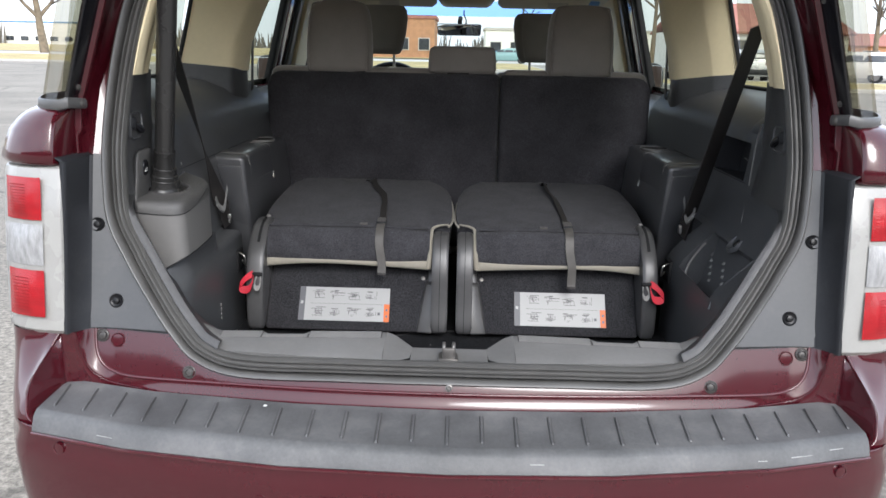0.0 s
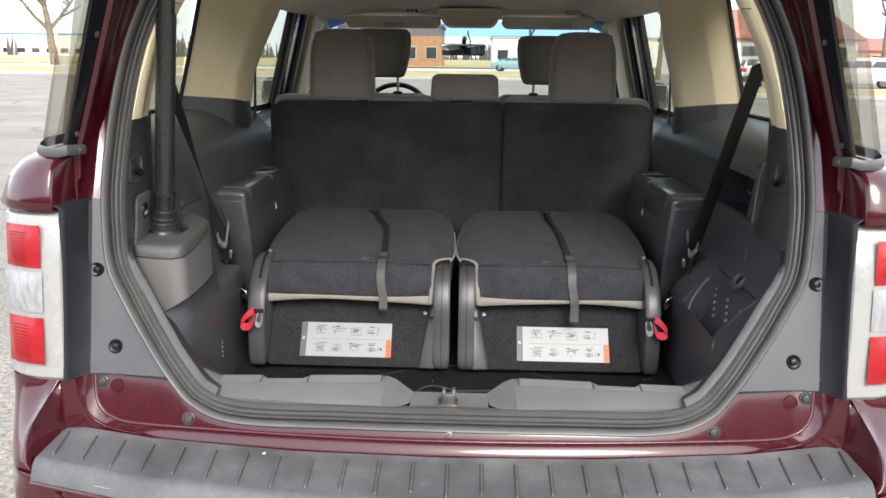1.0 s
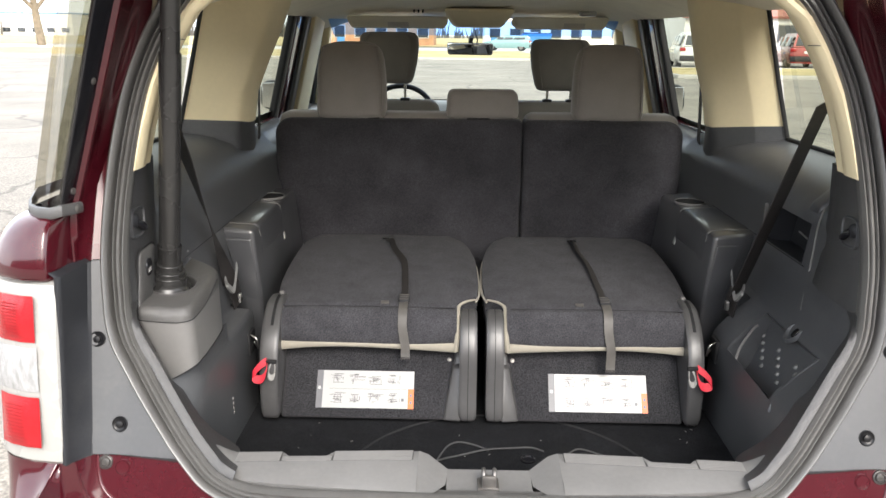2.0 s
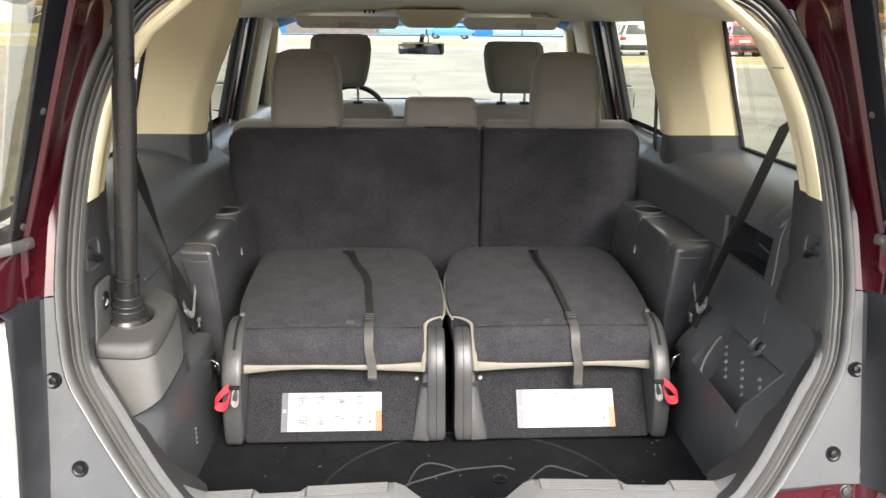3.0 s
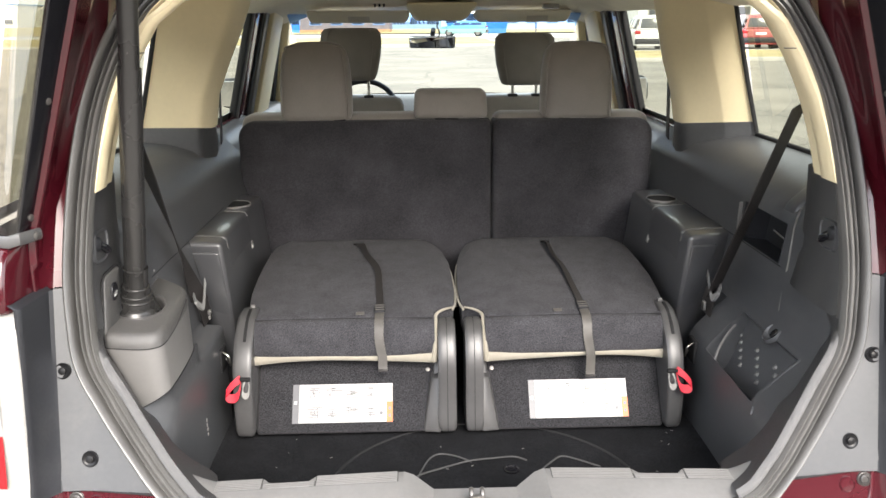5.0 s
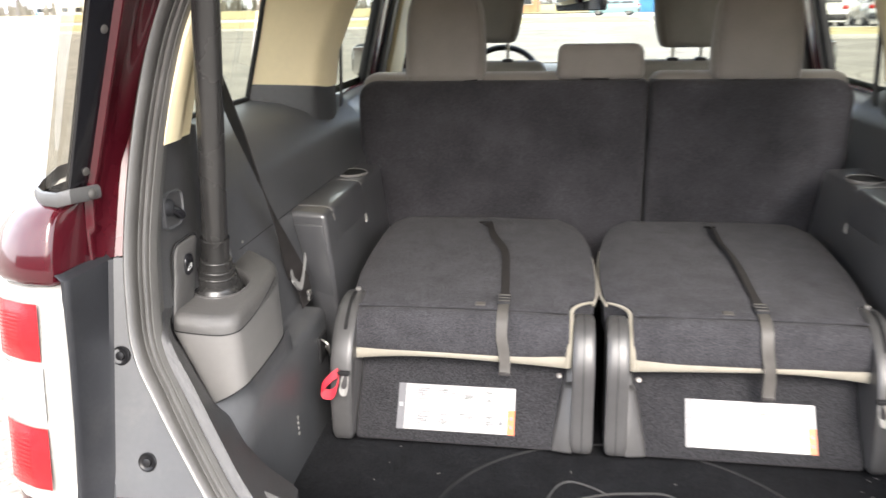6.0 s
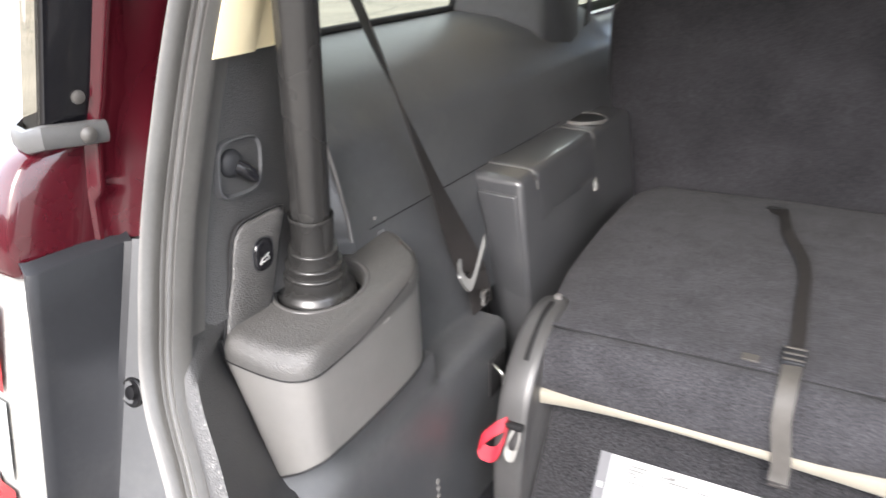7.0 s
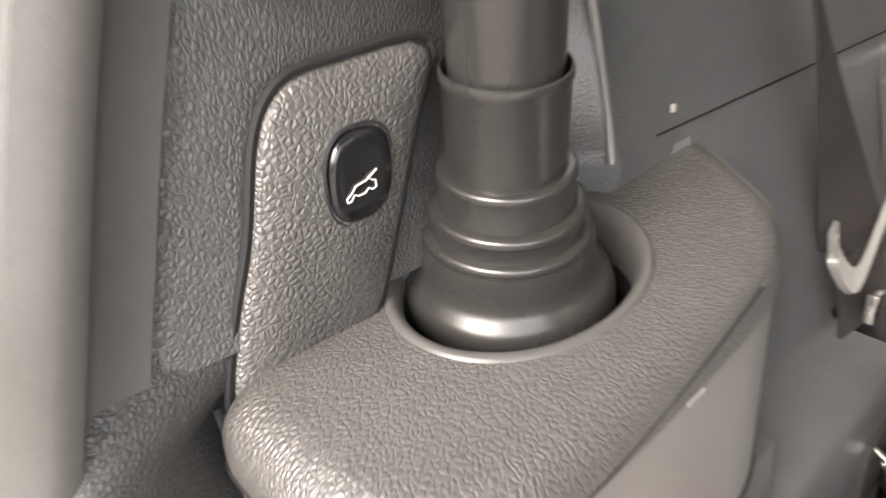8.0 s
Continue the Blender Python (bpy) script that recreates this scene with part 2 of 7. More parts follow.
def loft(bm, rings, closed=False, caps=False):
    rows = [[bm.verts.new(p) for p in r] for r in rings]
    k = len(rows[0])
    for a, b in zip(rows, rows[1:]):
        for i in range(k if closed else k - 1):
            j = (i + 1) % k
            bm.faces.new((a[i], a[j], b[j], b[i]))
    if caps:
        bm.faces.new(rows[0])
        bm.faces.new(rows[-1][::-1])
    return bm


def hexa(bm, low, high, r=0.0, seg=3):
    """A block from four low and four high corners (same order), edges rounded by r."""
    g = bm_new()
    a, b = [g.verts.new(p) for p in low], [g.verts.new(p) for p in high]
    g.faces.new(a[::-1]), g.faces.new(b)
    for i in range(4):
        g.faces.new((a[i], a[(i + 1) % 4], b[(i + 1) % 4], b[i]))
    if r:
        bmesh.ops.bevel(g, geom=g.edges[:], offset=r, segments=seg, profile=0.5, affect="EDGES", clamp_overlap=True)
    join(bm, g)
    return bm


def prism(bm, low, high, r=0.0, seg=3):
    """A block on an n-cornered plan, edges rounded by r."""
    g = bm_new()
    a, b = [g.verts.new(p) for p in low], [g.verts.new(p) for p in high]
    g.faces.new(a[::-1]), g.faces.new(b)
    for i in range(len(a)):
        j = (i + 1) % len(a)
        g.faces.new((a[i], a[j], b[j], b[i]))
    bmesh.ops.bevel(g, geom=g.edges[:], offset=r, segments=seg, profile=0.5, affect="EDGES", clamp_overlap=True)
    join(bm, g)
    return bm


def join(bm, g):
    tmp = bpy.data.meshes.new("tmp")
    g.to_mesh(tmp)
    g.free()
    bm.from_mesh(tmp)
    bpy.data.meshes.remove(tmp)


def box(bm, x0, x1, y0, y1, z0, z1, r=0.0, seg=2):
    return hexa(bm, [(x0, y0, z0), (x1, y0, z0), (x1, y1, z0), (x0, y1, z0)], [(x0, y0, z1), (x1, y0, z1), (x1, y1, z1), (x0, y1, z1)], r, seg)


def tube(bm, pts, radii, n=16, caps=True):
    pts = [Vector(p) for p in pts]
    rings, u0 = [], None
    for i, p in enumerate(pts):
        d = (pts[min(i + 1, len(pts) - 1)] - pts[max(i - 1, 0)]).normalized()
        if u0 is None:
            u0 = d.cross(Vector((0.31, 0.87, 0.11)) if abs(d.z) > 0.5 else Vector((0, 0, 1))).normalized()
        u = (u0 - d * u0.dot(d)).normalized()
        u0, v = u, d.cross(u)
        r = radii[i] if isinstance(radii, (list, tuple)) else radii
        rings.append([p + (u * math.cos(2 * math.pi * k / n) + v * math.sin(2 * math.pi * k / n)) * r for k in range(n)])
    return loft(bm, rings, True, caps)


def ribbon(bm, pts, wide, t=0.0015):
    """A strap along pts; wide is the vector across it."""
    w, pts = Vector(wide), [Vector(p) for p in pts]
    rings = []
    for i, p in enumerate(pts):
        d = (pts[min(i + 1, len(pts) - 1)] - pts[max(i - 1, 0)]).normalized()
        nn = d.cross(w).normalized() * t
        rings.append([p - w / 2 - nn, p + w / 2 - nn, p + w / 2 + nn, p - w / 2 + nn])
    return loft(bm, rings, True, True)


def smooth_pts(pts, k=6):
    """A Catmull-Rom curve through pts."""
    pts = [Vector(p) for p in pts]
    out = []
    for i in range(len(pts) - 1):
        p0, p1, p2, p3 = pts[max(i - 1, 0)], pts[i], pts[i + 1], pts[min(i + 2, len(pts) - 1)]
        for j in range(k):
            t = j / k
            out.append(0.5 * (2 * p1 + (p2 - p0) * t + (2 * p0 - 5 * p1 + 4 * p2 - p3) * t * t + (3 * p1 - p0 - 3 * p2 + p3) * t ** 3))
    return out + [pts[-1]]


def lathe(bm, base, axis, profile, n=28, caps=True):
    """Turns (distance along axis, radius) pairs round an axis."""
    a = Vector(axis).normalized()
    u = a.cross(Vector((0, 1, 0)) if abs(a.y) < 0.9 else Vector((1, 0, 0))).normalized()
    v = a.cross(u)
    rings = [[Vector(base) + a * h + (u * math.cos(2 * math.pi * k / n) + v * math.sin(2 * math.pi * k / n)) * r for k in range(n)] for h, r in profile]
    return loft(bm, rings, True, caps)


def lerp(a, b, t):
    return a + (b - a) * t


def table(x, xs, ys):
    return float(np.interp(x, xs, ys))


# ---------------------------------------------------------------- car shape rules
def rear_y(x, z):
    """How far forward the rear opening's plane lies: it leans forward and bows out in the middle."""
    return 0.33 * z - 0.262 - 0.065 * max(0.0, 1 - (x / 0.7) ** 2) * max(0.0, min(1.0, (0.95 - z) / 0.2))


def side_x(z):
    """Inside face of the side glass."""
    return 0.905 - 0.21 * (z - 1.2)


SEAL_HALF = smooth_pts([(0, 0.669, 0), (0.22, 0.667, 0), (0.42, 0.663, 0), (0.505, 0.683, 0), (0.555, 0.725, 0), (0.615, 0.797, 0), (0.666, 0.868, 0),
                        (0.703, 0.922, 0), (0.723, 0.982, 0), (0.733, 1.07, 0), (0.731, 1.17, 0), (0.722, 1.27, 0), (0.705, 1.37, 0), (0.682, 1.445, 0),
                        (0.650, 1.515, 0), (0.608, 1.578, 0), (0.535, 1.625, 0), (0.38, 1.655, 0), (0, 1.668, 0)], 5)


def seal_frames():
    """Points of the whole seal loop with the in-plane direction that points out of the opening."""
    half = [(p.x, p.y) for p in SEAL_HALF]
    loop = half + [(-x, z) for x, z in half[-2:0:-1]]
    out = []
    for i, (x, z) in enumerate(loop):
        xa, za = loop[i - 1]
        xb, zb = loop[(i + 1) % len(loop)]
        d = math.hypot(xb - xa, zb - za)
        out.append((x, z, (zb - za) / d, -(xb - xa) / d))
    return out


LOOP = seal_frames()


def seal_edge_x(z, off):
    """x of the seal's outer (off > 0) edge at height z on the sides."""
    pts = [(zz + nz * off, xx + nx * off) for xx, zz, nx, nz in LOOP if xx > 0.02 and zz < 1.6]
    return table(z, [p[0] for p in pts], [p[1] for p in pts])


def seal_shift(z):
    """How far the seal's middle line lies outside the loop: it hugs the opening higher up."""
    return table(z, [0.85, 1.0], [0.0015, -0.0105])

# ---------------------------------------------------------------- the car: shell and rear opening
car = thing("car", "dark maroon estate car with its liftgate raised, parked on asphalt", "car")

# rubber seal round the opening, three ridges
prof = [(-0.0130, 0.036), (-0.0140, 0.018), (-0.0165, 0.0135), (-0.0218, 0.0125), (-0.0236, 0.0085), (-0.0234, 0.0025), (-0.0222, -0.005), (-0.0205, -0.0105), (-0.0182, -0.010), (-0.0167, -0.004), (-0.0163, 0.008), (-0.0148, 0.008), (-0.0143, -0.006), (-0.0115, -0.0105), (-0.0072, -0.0095), (-0.0061, -0.004), (-0.0057, 0.006), (-0.0038, 0.006),
        (-0.0033, -0.006), (-0.0015, -0.0105), (0.0006, -0.0095), (0.0013, -0.003), (0.0016, 0.012), (0.0080, 0.012), (0.0088, -0.004), (0.0112, -0.0115), (0.0155, -0.0145), (0.0195, -0.0110), (0.0222, -0.0020), (0.0225, 0.008)]
bm = bm_new()
bulb = lambda o, z: -0.0080 * table(z, [0.72, 0.88], [0.15, 1.0]) * (o > 0.0085) * table(o, [0.0086, 0.0105], [0.5, 1.0])
loft(bm, [[(x + nx * (o + seal_shift(z)), rear_y(x, z) + d + bulb(o, z), z + nz * (o + seal_shift(z))) for o, d in prof] for x, z, nx, nz in LOOP + LOOP[:1]])
part("weather_seal", bm, RUBBER, car, "ridged grey rubber seal round the opening", 50)
# near-black strips set into the three grooves, painting the shade between the ridges
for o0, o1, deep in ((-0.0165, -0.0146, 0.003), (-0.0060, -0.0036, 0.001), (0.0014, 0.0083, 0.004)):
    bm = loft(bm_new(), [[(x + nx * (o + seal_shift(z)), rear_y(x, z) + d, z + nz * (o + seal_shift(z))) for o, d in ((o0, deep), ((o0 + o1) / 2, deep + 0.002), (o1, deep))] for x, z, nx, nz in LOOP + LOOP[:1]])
    part("groove_shade", bm, RUBBERD, car, "near-black strip for the shade in a groove of the seal", 50)

# plastic surround just inside the seal
sel = [q for q in LOOP if q[1] < 1.228 and abs(q[0]) > 0.47]
inner_line = lambda z: table(z, [0.630, 0.658, 0.689, 0.722, 0.778, 0.806, 0.866, 0.927, 0.955], [0.500, 0.522, 0.564, 0.592, 0.620, 0.646, 0.674, 0.699, 0.7035])
for s in (1, -1):
    run = [q for q in sel if q[0] * s > 0]
    run.sort(key=lambda q: q[1])
    bm = bm_new()
    rings = []
    for x, z, nx, nz in run:
        up = max(0.0, min(1.0, (z - 0.93) / 0.05))
        row = []
        for o, d in ((-0.0190, 0.012), (-0.0205, 0.001), (-0.0235, -0.0015), (-0.0310, 0.0005), (-0.0375, 0.008)):
            oo = lerp(o, -0.0185, up)
            row.append((x + nx * oo, rear_y(x, z) + d, z + nz * oo))
        zi = row[-1][2] if up > 0 else table(z, [0.66, 0.683, 0.725, 0.797, 0.868, 0.931], [0.635, 0.660, 0.712, 0.795, 0.864, 0.931])
        last = Vector((s * lerp(inner_line(zi), abs(row[-1][0]) - 0.001, up), lerp(0.112, rear_y(x, z) + 0.10, up), zi))
        first = Vector(row[-1])
        for k in (0.25, 0.5, 0.75, 1.0):
            p = first.lerp(last, k)
            hollow = 0.009 * k * max(0.0, 1 - abs(zi - 0.957) / 0.055) ** 0.6
            row.append((p.x - s * 0.004 * math.sin(math.pi * k) * (1 - up) + s * hollow, p.y, p.z))
        drop = max(0.0, min(1.0, (zi - 0.72) / 0.05))
        row.append((row[-1][0] + s * 0.004, row[-1][1] + 0.006, lerp(0.519, zi, drop)))
        rings.append(row)
    loft(bm, rings)
    part("opening_surround", bm, GRAIND, car, "grained dark grey plastic surround", 50)
    # beige surround higher up and over the top
    run = [q for q in LOOP if q[1] >= 1.222 and q[0] * s >= -0.001]
    run.sort(key=lambda q: (round(q[1], 4), -q[0] * s))
    bm = bm_new()
    bprof = [(-0.029, 0.012), (-0.033, 0.002), (-0.039, 0.000), (-0.048, 0.006), (-0.056, 0.016), (-0.058, 0.034), (-0.050, 0.06), (-0.036, 0.10)]
    slim = lambda o, z: -0.026 + (o + 0.026) * table(z, [1.22, 1.30, 1.40, 1.50, 1.56], [0.16, 0.30, 0.60, 0.92, 1.0])
    bdip = lambda o, z, nz: lerp(slim(o, z), -0.026 + (o + 0.026) * 0.35, max(0.0, nz) ** 2)
    loft(bm, [[(x + nx * bdip(o, z, nz), rear_y(x, z) + d, z + nz * bdip(o, z, nz)) for o, d in bprof] for x, z, nx, nz in run])
    part("pillar_surround", bm, BEIGE, car, "beige plastic rear pillar surround", 50)

# painted panel under the seal, with its raised rim, and the gutter down to the step pad
xs = [i / 40 * 0.745 for i in range(-40, 41)]


RIM = smooth_pts([(0, 0.630, 0), (0.25, 0.629, 0), (0.466, 0.627, 0), (0.60, 0.624, 0), (0.670, 0.6245, 0), (0.705, 0.633, 0), (0.726, 0.650, 0), (0.737, 0.675, 0), (0.741, 0.7165, 0)], 6)
FOOT = smooth_pts([(0, 0.606, 0), (0.25, 0.605, 0), (0.466, 0.603, 0), (0.60, 0.601, 0), (0.690, 0.606, 0), (0.730, 0.622, 0), (0.752, 0.647, 0), (0.762, 0.680, 0), (0.767, 0.7165, 0)], 6)


def foot_y(x, z):
    """Rear plane of the recess foot line round the painted panel."""
    k = max(0.0, min(1.0, (abs(x) - 0.58) / 0.16))
    return lerp(rear_y(x, z) - 0.004, -0.061, k * k * (3 - 2 * k))


def red_low(x):
    return table(abs(x), [p.x for p in RIM], [p.y for p in RIM])


def red_top(x):
    a = abs(x)
    pts = [(xx + nx * 0.021, zz + nz * 0.021) for xx, zz, nx, nz in LOOP if xx >= 0 and zz < 1.0]
    return min(0.716, table(a, [p[0] for p in pts], [p[1] for p in pts]))


bm = bm_new()
rings = []
for x in [-p.x for p in RIM[:0:-1]] + [p.x for p in RIM]:
    zt, zb = red_top(x), red_low(x)
    zb = min(zb, zt - 0.002)
    rings.append([(x, rear_y(x, z) + d, z) for z, d in ((zt, 0.002), (lerp(zt, zb, 0.5), 0.0), (zb, 0.0))])
loft(bm, rings)
panel_ = part("rear_panel", bm, RED, car, "glossy maroon painted panel below the opening", 30)
for s in (1, -1):
    bm = bm_new()
    loft(bm, [[(s * p.x, rear_y(p.x, p.y), p.y), (s * lerp(p.x, q.x, 0.3), lerp(rear_y(p.x, p.y), foot_y(q.x, q.y), 0.12), lerp(p.y, q.y, 0.25)), (s * lerp(p.x, q.x, 0.75), lerp(rear_y(p.x, p.y), foot_y(q.x, q.y), 0.6), lerp(p.y, q.y, 0.75)), (s * q.x, foot_y(q.x, q.y), q.y), (s * (q.x - 0.001), foot_y(q.x, q.y) - 0.002, q.y - 0.02)] for p, q in zip(RIM, FOOT)])
    part("panel_recess", bm, RED, panel_, "maroon painted recess round the panel", 60)
    # highlight along the rim is in the colour: lighter than the panel
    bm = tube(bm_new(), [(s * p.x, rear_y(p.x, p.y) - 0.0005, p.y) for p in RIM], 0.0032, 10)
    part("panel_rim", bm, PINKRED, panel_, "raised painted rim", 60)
    bm = tube(bm_new(), [(s * p.x, foot_y(p.x, p.y) - 0.0002, p.y) for p in FOOT[20:]], 0.0014, 8)
    part("recess_line", bm, RED, panel_, "", 60)
# gutter floor between panel and step pad
bm = bm_new()
loft(bm, [[(x, rear_y(x, 0.6) - 0.002, 0.592), (x, table(abs(x), [0, 0.3, 0.6, 0.82], [-0.142, -0.132, -0.098, -0.050]) - 0.02, 0.588)] for x in xs])
part("gutter_floor", bm, RED, panel_, "", 60)

# outer flank: painted wall from the panel to the bumper corner, with the black wall beside the lamp
for s in (1, -1):
    bm = bm_new()
    rings = []
    for i in range(12):
        z = lerp(0.585, 0.7165, i / 11)
        x0 = table(z, [0.606, 0.622, 0.647, 0.68, 0.7165], [0.690, 0.730, 0.752, 0.762, 0.767])
        y0 = foot_y(x0, max(z, 0.606))
        yw = -0.062
        rings.append([(s * x0, y0, z), (s * lerp(x0, 0.793, 0.5), lerp(y0, yw, 0.55), z), (s * 0.792, yw, z), (s * 0.7945, yw - 0.0005, z), (s * 0.7965, yw - 0.003, z)])
    loft(bm, rings)
    part("corner_panel", bm, RED, car, "maroon painted corner beside the step pad", 30)
    # grey bolt panel
    bm = bm_new()
    rings = []
    for i in range(19):
        z = lerp(0.718, 1.064, i / 18)
        xi = min(seal_edge_x(z, 0.018 + seal_shift(z)), 0.7575)
        xo = lerp(0.747, 0.763, i / 18)
        row = [(s * lerp(xi, xo, k / 5), rear_y(lerp(xi, xo, k / 5), z) - 0.001 - 0.0016 * k, z) for k in range(6)]
        rings.append(row + [(s * (xo + 0.001), rear_y(xi, z) + 0.008, z)])
    loft(bm, rings)
    bolt_ = part("bolt_panel", bm, CLIPP, car, "matt grey plastic trim panel with push clips", 40)
    bm = bm_new()
    loft(bm, [[(s * x, rear_y(x, z) - 0.0035, z) for z in (0.7145, 0.7185)] for x in (0.58, 0.65, 0.70, 0.748)])
    part("panel_gap", bm, RUBBERD, bolt_, "dark gap under the trim panel")
    bm = bm_new()
    loft(bm, [[(s * 0.748, rear_y(0.748, z) - 0.0035, z), (s * 0.765, rear_y(0.76, z) - 0.024, z), (s * 0.789, -0.066, z)] for z in (0.7145, 0.7185)])
    part("panel_gap", bm, RUBBERD, bolt_)
    # black wall from bolt panel back to the lamp
    bm = bm_new()
    rings = []
    for i in range(9):
        z = lerp(0.716, 1.0605, i / 8)
        xo, yl = lerp(0.747, 0.763, i / 8), -0.056 + 0.156 * (z - 0.75)
        rings.append([(s * xo, rear_y(0.73, z) - 0.008, z), (s * (xo + 0.006), rear_y(0.73, z) - 0.013, z), (s * 0.7740, yl - 0.002, z), (s * 0.7755, yl - 0.0085, z), (s * 0.7785, yl - 0.0115, z), (s * 0.785, yl - 0.010, z)])
    loft(bm, rings)
    top = rings[-1]
    loft(bm, [top, [(p[0] + s * 0.0008, p[1], p[2] + 0.0012) for p in top], [(p[0] + s * 0.0026, p[1] + 0.001, p[2] + 0.0020) for p in top], [(p[0] + s * 0.016, p[1] + 0.006, p[2] + 0.0085) for p in top]])
    part("lamp_side_panel", bm, BLACKP, car, "black plastic panel beside the tail lamp", 40)
    # push clips
    for (bx, bz) in ((0.698, 0.771), (0.747, 0.922)):
        bm = bm_new()
        by = rear_y(bx, bz) - 0.006
        lathe(bm, (s * bx, by, bz), (0, -1, 0.3), [(-0.004, 0.0150), (0.002, 0.0150), (0.0035, 0.0135), (0.0015, 0.0115), (0.001, 0.0075), (0.005, 0.0065), (0.006, 0.002)], 22)
        part("push_clip", bm, CLIPB, car, "black plastic push clip")
    for (bx, bz, dark) in ((0.726, 0.700, 0), (0.531, 0.643, 0)):
        bm = bm_new()
        by = rear_y(bx, bz) - 0.001
        lathe(bm, (s * bx, by, bz), (0, -1, 0.3), [(-0.003, 0.0135), (0.0010, 0.0135), (0.0018, 0.0120), (0.0002, 0.0112), (0.0002, 0.0098), (0.004, 0.0092), (0.0055, 0.0070), (0.0030, 0.0055), (0.0035, 0.002)], 24)
        part("bump_stop", bm, STOPM, car, "round grey metal stop")
    bm = bm_new()
    by = rear_y(0.692, 0.693) - 0.001
    lathe(bm, (s * 0.692, by, 0.692), (0, -1, 0.3), [(-0.003, 0.0150), (0.0016, 0.0150), (0.0016, 0.0138), (0.0004, 0.0136), (0.0004, 0.0130), (0.0020, 0.0122), (0.0024, 0.004)], 28)
    part("body_plug", bm, RED, car, "round maroon body plug")

bm = bm_new()
lathe(bm, (0.002, -0.121, 0.645), (0, -1, 0.3), [(-0.003, 0.007), (0.002, 0.007), (0.003, 0.004), (0.001, 0.002)], 14)
part("sill_screw", bm, DULLM, car)

# upper pillar channel: flange with its pink light put into the colour, maroon wall, black strip, glass corner
for s in (1, -1):
    zs = [1.062, 1.085, 1.103, 1.107, 1.112, 1.120, 1.131] + [1.062 + i * 0.0345 for i in range(3, 17)]
    flange, wall, strip = [], [], []
    for z in zs:
        xi = table(z, [1.06, 1.2, 1.3, 1.4, 1.5, 1.6, 1.66], [0.739, 0.733, 0.722, 0.703, 0.670, 0.636, 0.621])
        wide = table(z, [1.06, 1.42, 1.47, 1.66], [0.034, 0.034, 0.014, 0.010])
        ys = rear_y(0.73, z)
        rbx, rby = min(0.782, 0.7705 - 0.305 * (z - 1.2)), 0.0795 + 0.052 * (z - 1.2) - table(z, [1.11, 1.20], [0.008, 0.0])
        bgx, bgy = 0.7735 - 0.270 * (z - 1.2), 0.0295 + 0.047 * (z - 1.2)
        bead = table(z, [1.104, 1.112], [0.0, 1.0])
        rby = min(rby, ys - 0.012)
        f1 = (xi + wide * 0.60, ys + 0.009)
        f2 = (min(xi + wide * 0.85, rbx - 0.01), ys + 0.002)
        flange.append([(s * (xi - 0.006), ys + 0.016, z), (s * (xi - 0.002), ys + 0.011, z), (s * f1[0], f1[1], z), (s * f2[0], f2[1], z), (s * (f2[0] + 0.003), f2[1], z)])
        m = (lerp(f2[0], rbx, 0.65), lerp(f2[1], rby, 0.40) + 0.004)
        wall.append([(s * f2[0], f2[1], z), (s * m[0], m[1], z), (s * (rbx - 0.001), rby + 0.009, z), (s * (rbx - 0.0055 * bead), rby + 0.006, z), (s * (rbx - 0.0075 * bead), rby + 0.001, z), (s * (rbx - 0.0055 * bead), rby - 0.004, z), (s * (rbx + 0.001), rby - 0.006, z), (s * (rbx + 0.003), rby - 0.008, z)])
        strip.append([(s * (rbx + 0.002), rby - 0.004, z), (s * (lerp(rbx, bgx, 0.3) + 0.001), lerp(rby, bgy, 0.3), z), (s * (lerp(rbx, bgx, 0.8)), lerp(rby, bgy, 0.9), z), (s * bgx, bgy, z), (s * (bgx + 0.006), bgy - 0.003, z)])
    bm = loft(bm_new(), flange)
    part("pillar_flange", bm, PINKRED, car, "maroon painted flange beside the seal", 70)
    bm = loft(bm_new(), wall)
    part("pillar_channel", bm, RED, car, "deep maroon painted pillar channel", 70)
    zc = [z for z in zs if z >= 1.16]
    bm = loft(bm_new(), [r for r, z in zip(strip, zs) if z >= 1.16])
    part("pillar_strip", bm, GLOSSB, car, "gloss black strip along the pillar", 30)
    # bolts on the strip and on the foot bracket
    for zb in (1.203, 1.40):
        bx, by = 0.7725 - 0.285 * (zb - 1.2), 0.060 + 0.048 * (zb - 1.2)
        bm = lathe(bm_new(), (s * bx, by, zb), (-s * 0.97, -0.2, -0.2), [(-0.002, 0.0065), (0.003, 0.006), (0.004, 0.002)], 14)
        part("strip_bolt", bm, DULLM, car)
    # corner glass and exterior of the quarter light
    bm = bm_new()
    rings = []
    for z in zc:
        bgx, bgy, gx = 0.7755 - 0.270 * (z - 1.2), 0.0265 + 0.047 * (z - 1.2), 0.930 - 0.24 * (z - 1.2)
        rings.append([(s * bgx, bgy, z), (s * (bgx + 0.008), bgy - 0.003, z), (s * (bgx + 0.030), bgy + 0.004, z), (s * (bgx + 0.055), bgy + 0.028, z), (s * (bgx + 0.085), bgy + 0.075, z), (s * gx, bgy + 0.20, z), (s * gx, 0.42, z)])
    loft(bm, rings)
    part("corner_glass", bm, CORNERG, car, "pale wrap-round corner glass", 60)
    # belt bracket under the glass
    bm = bm_new()
    rings = []
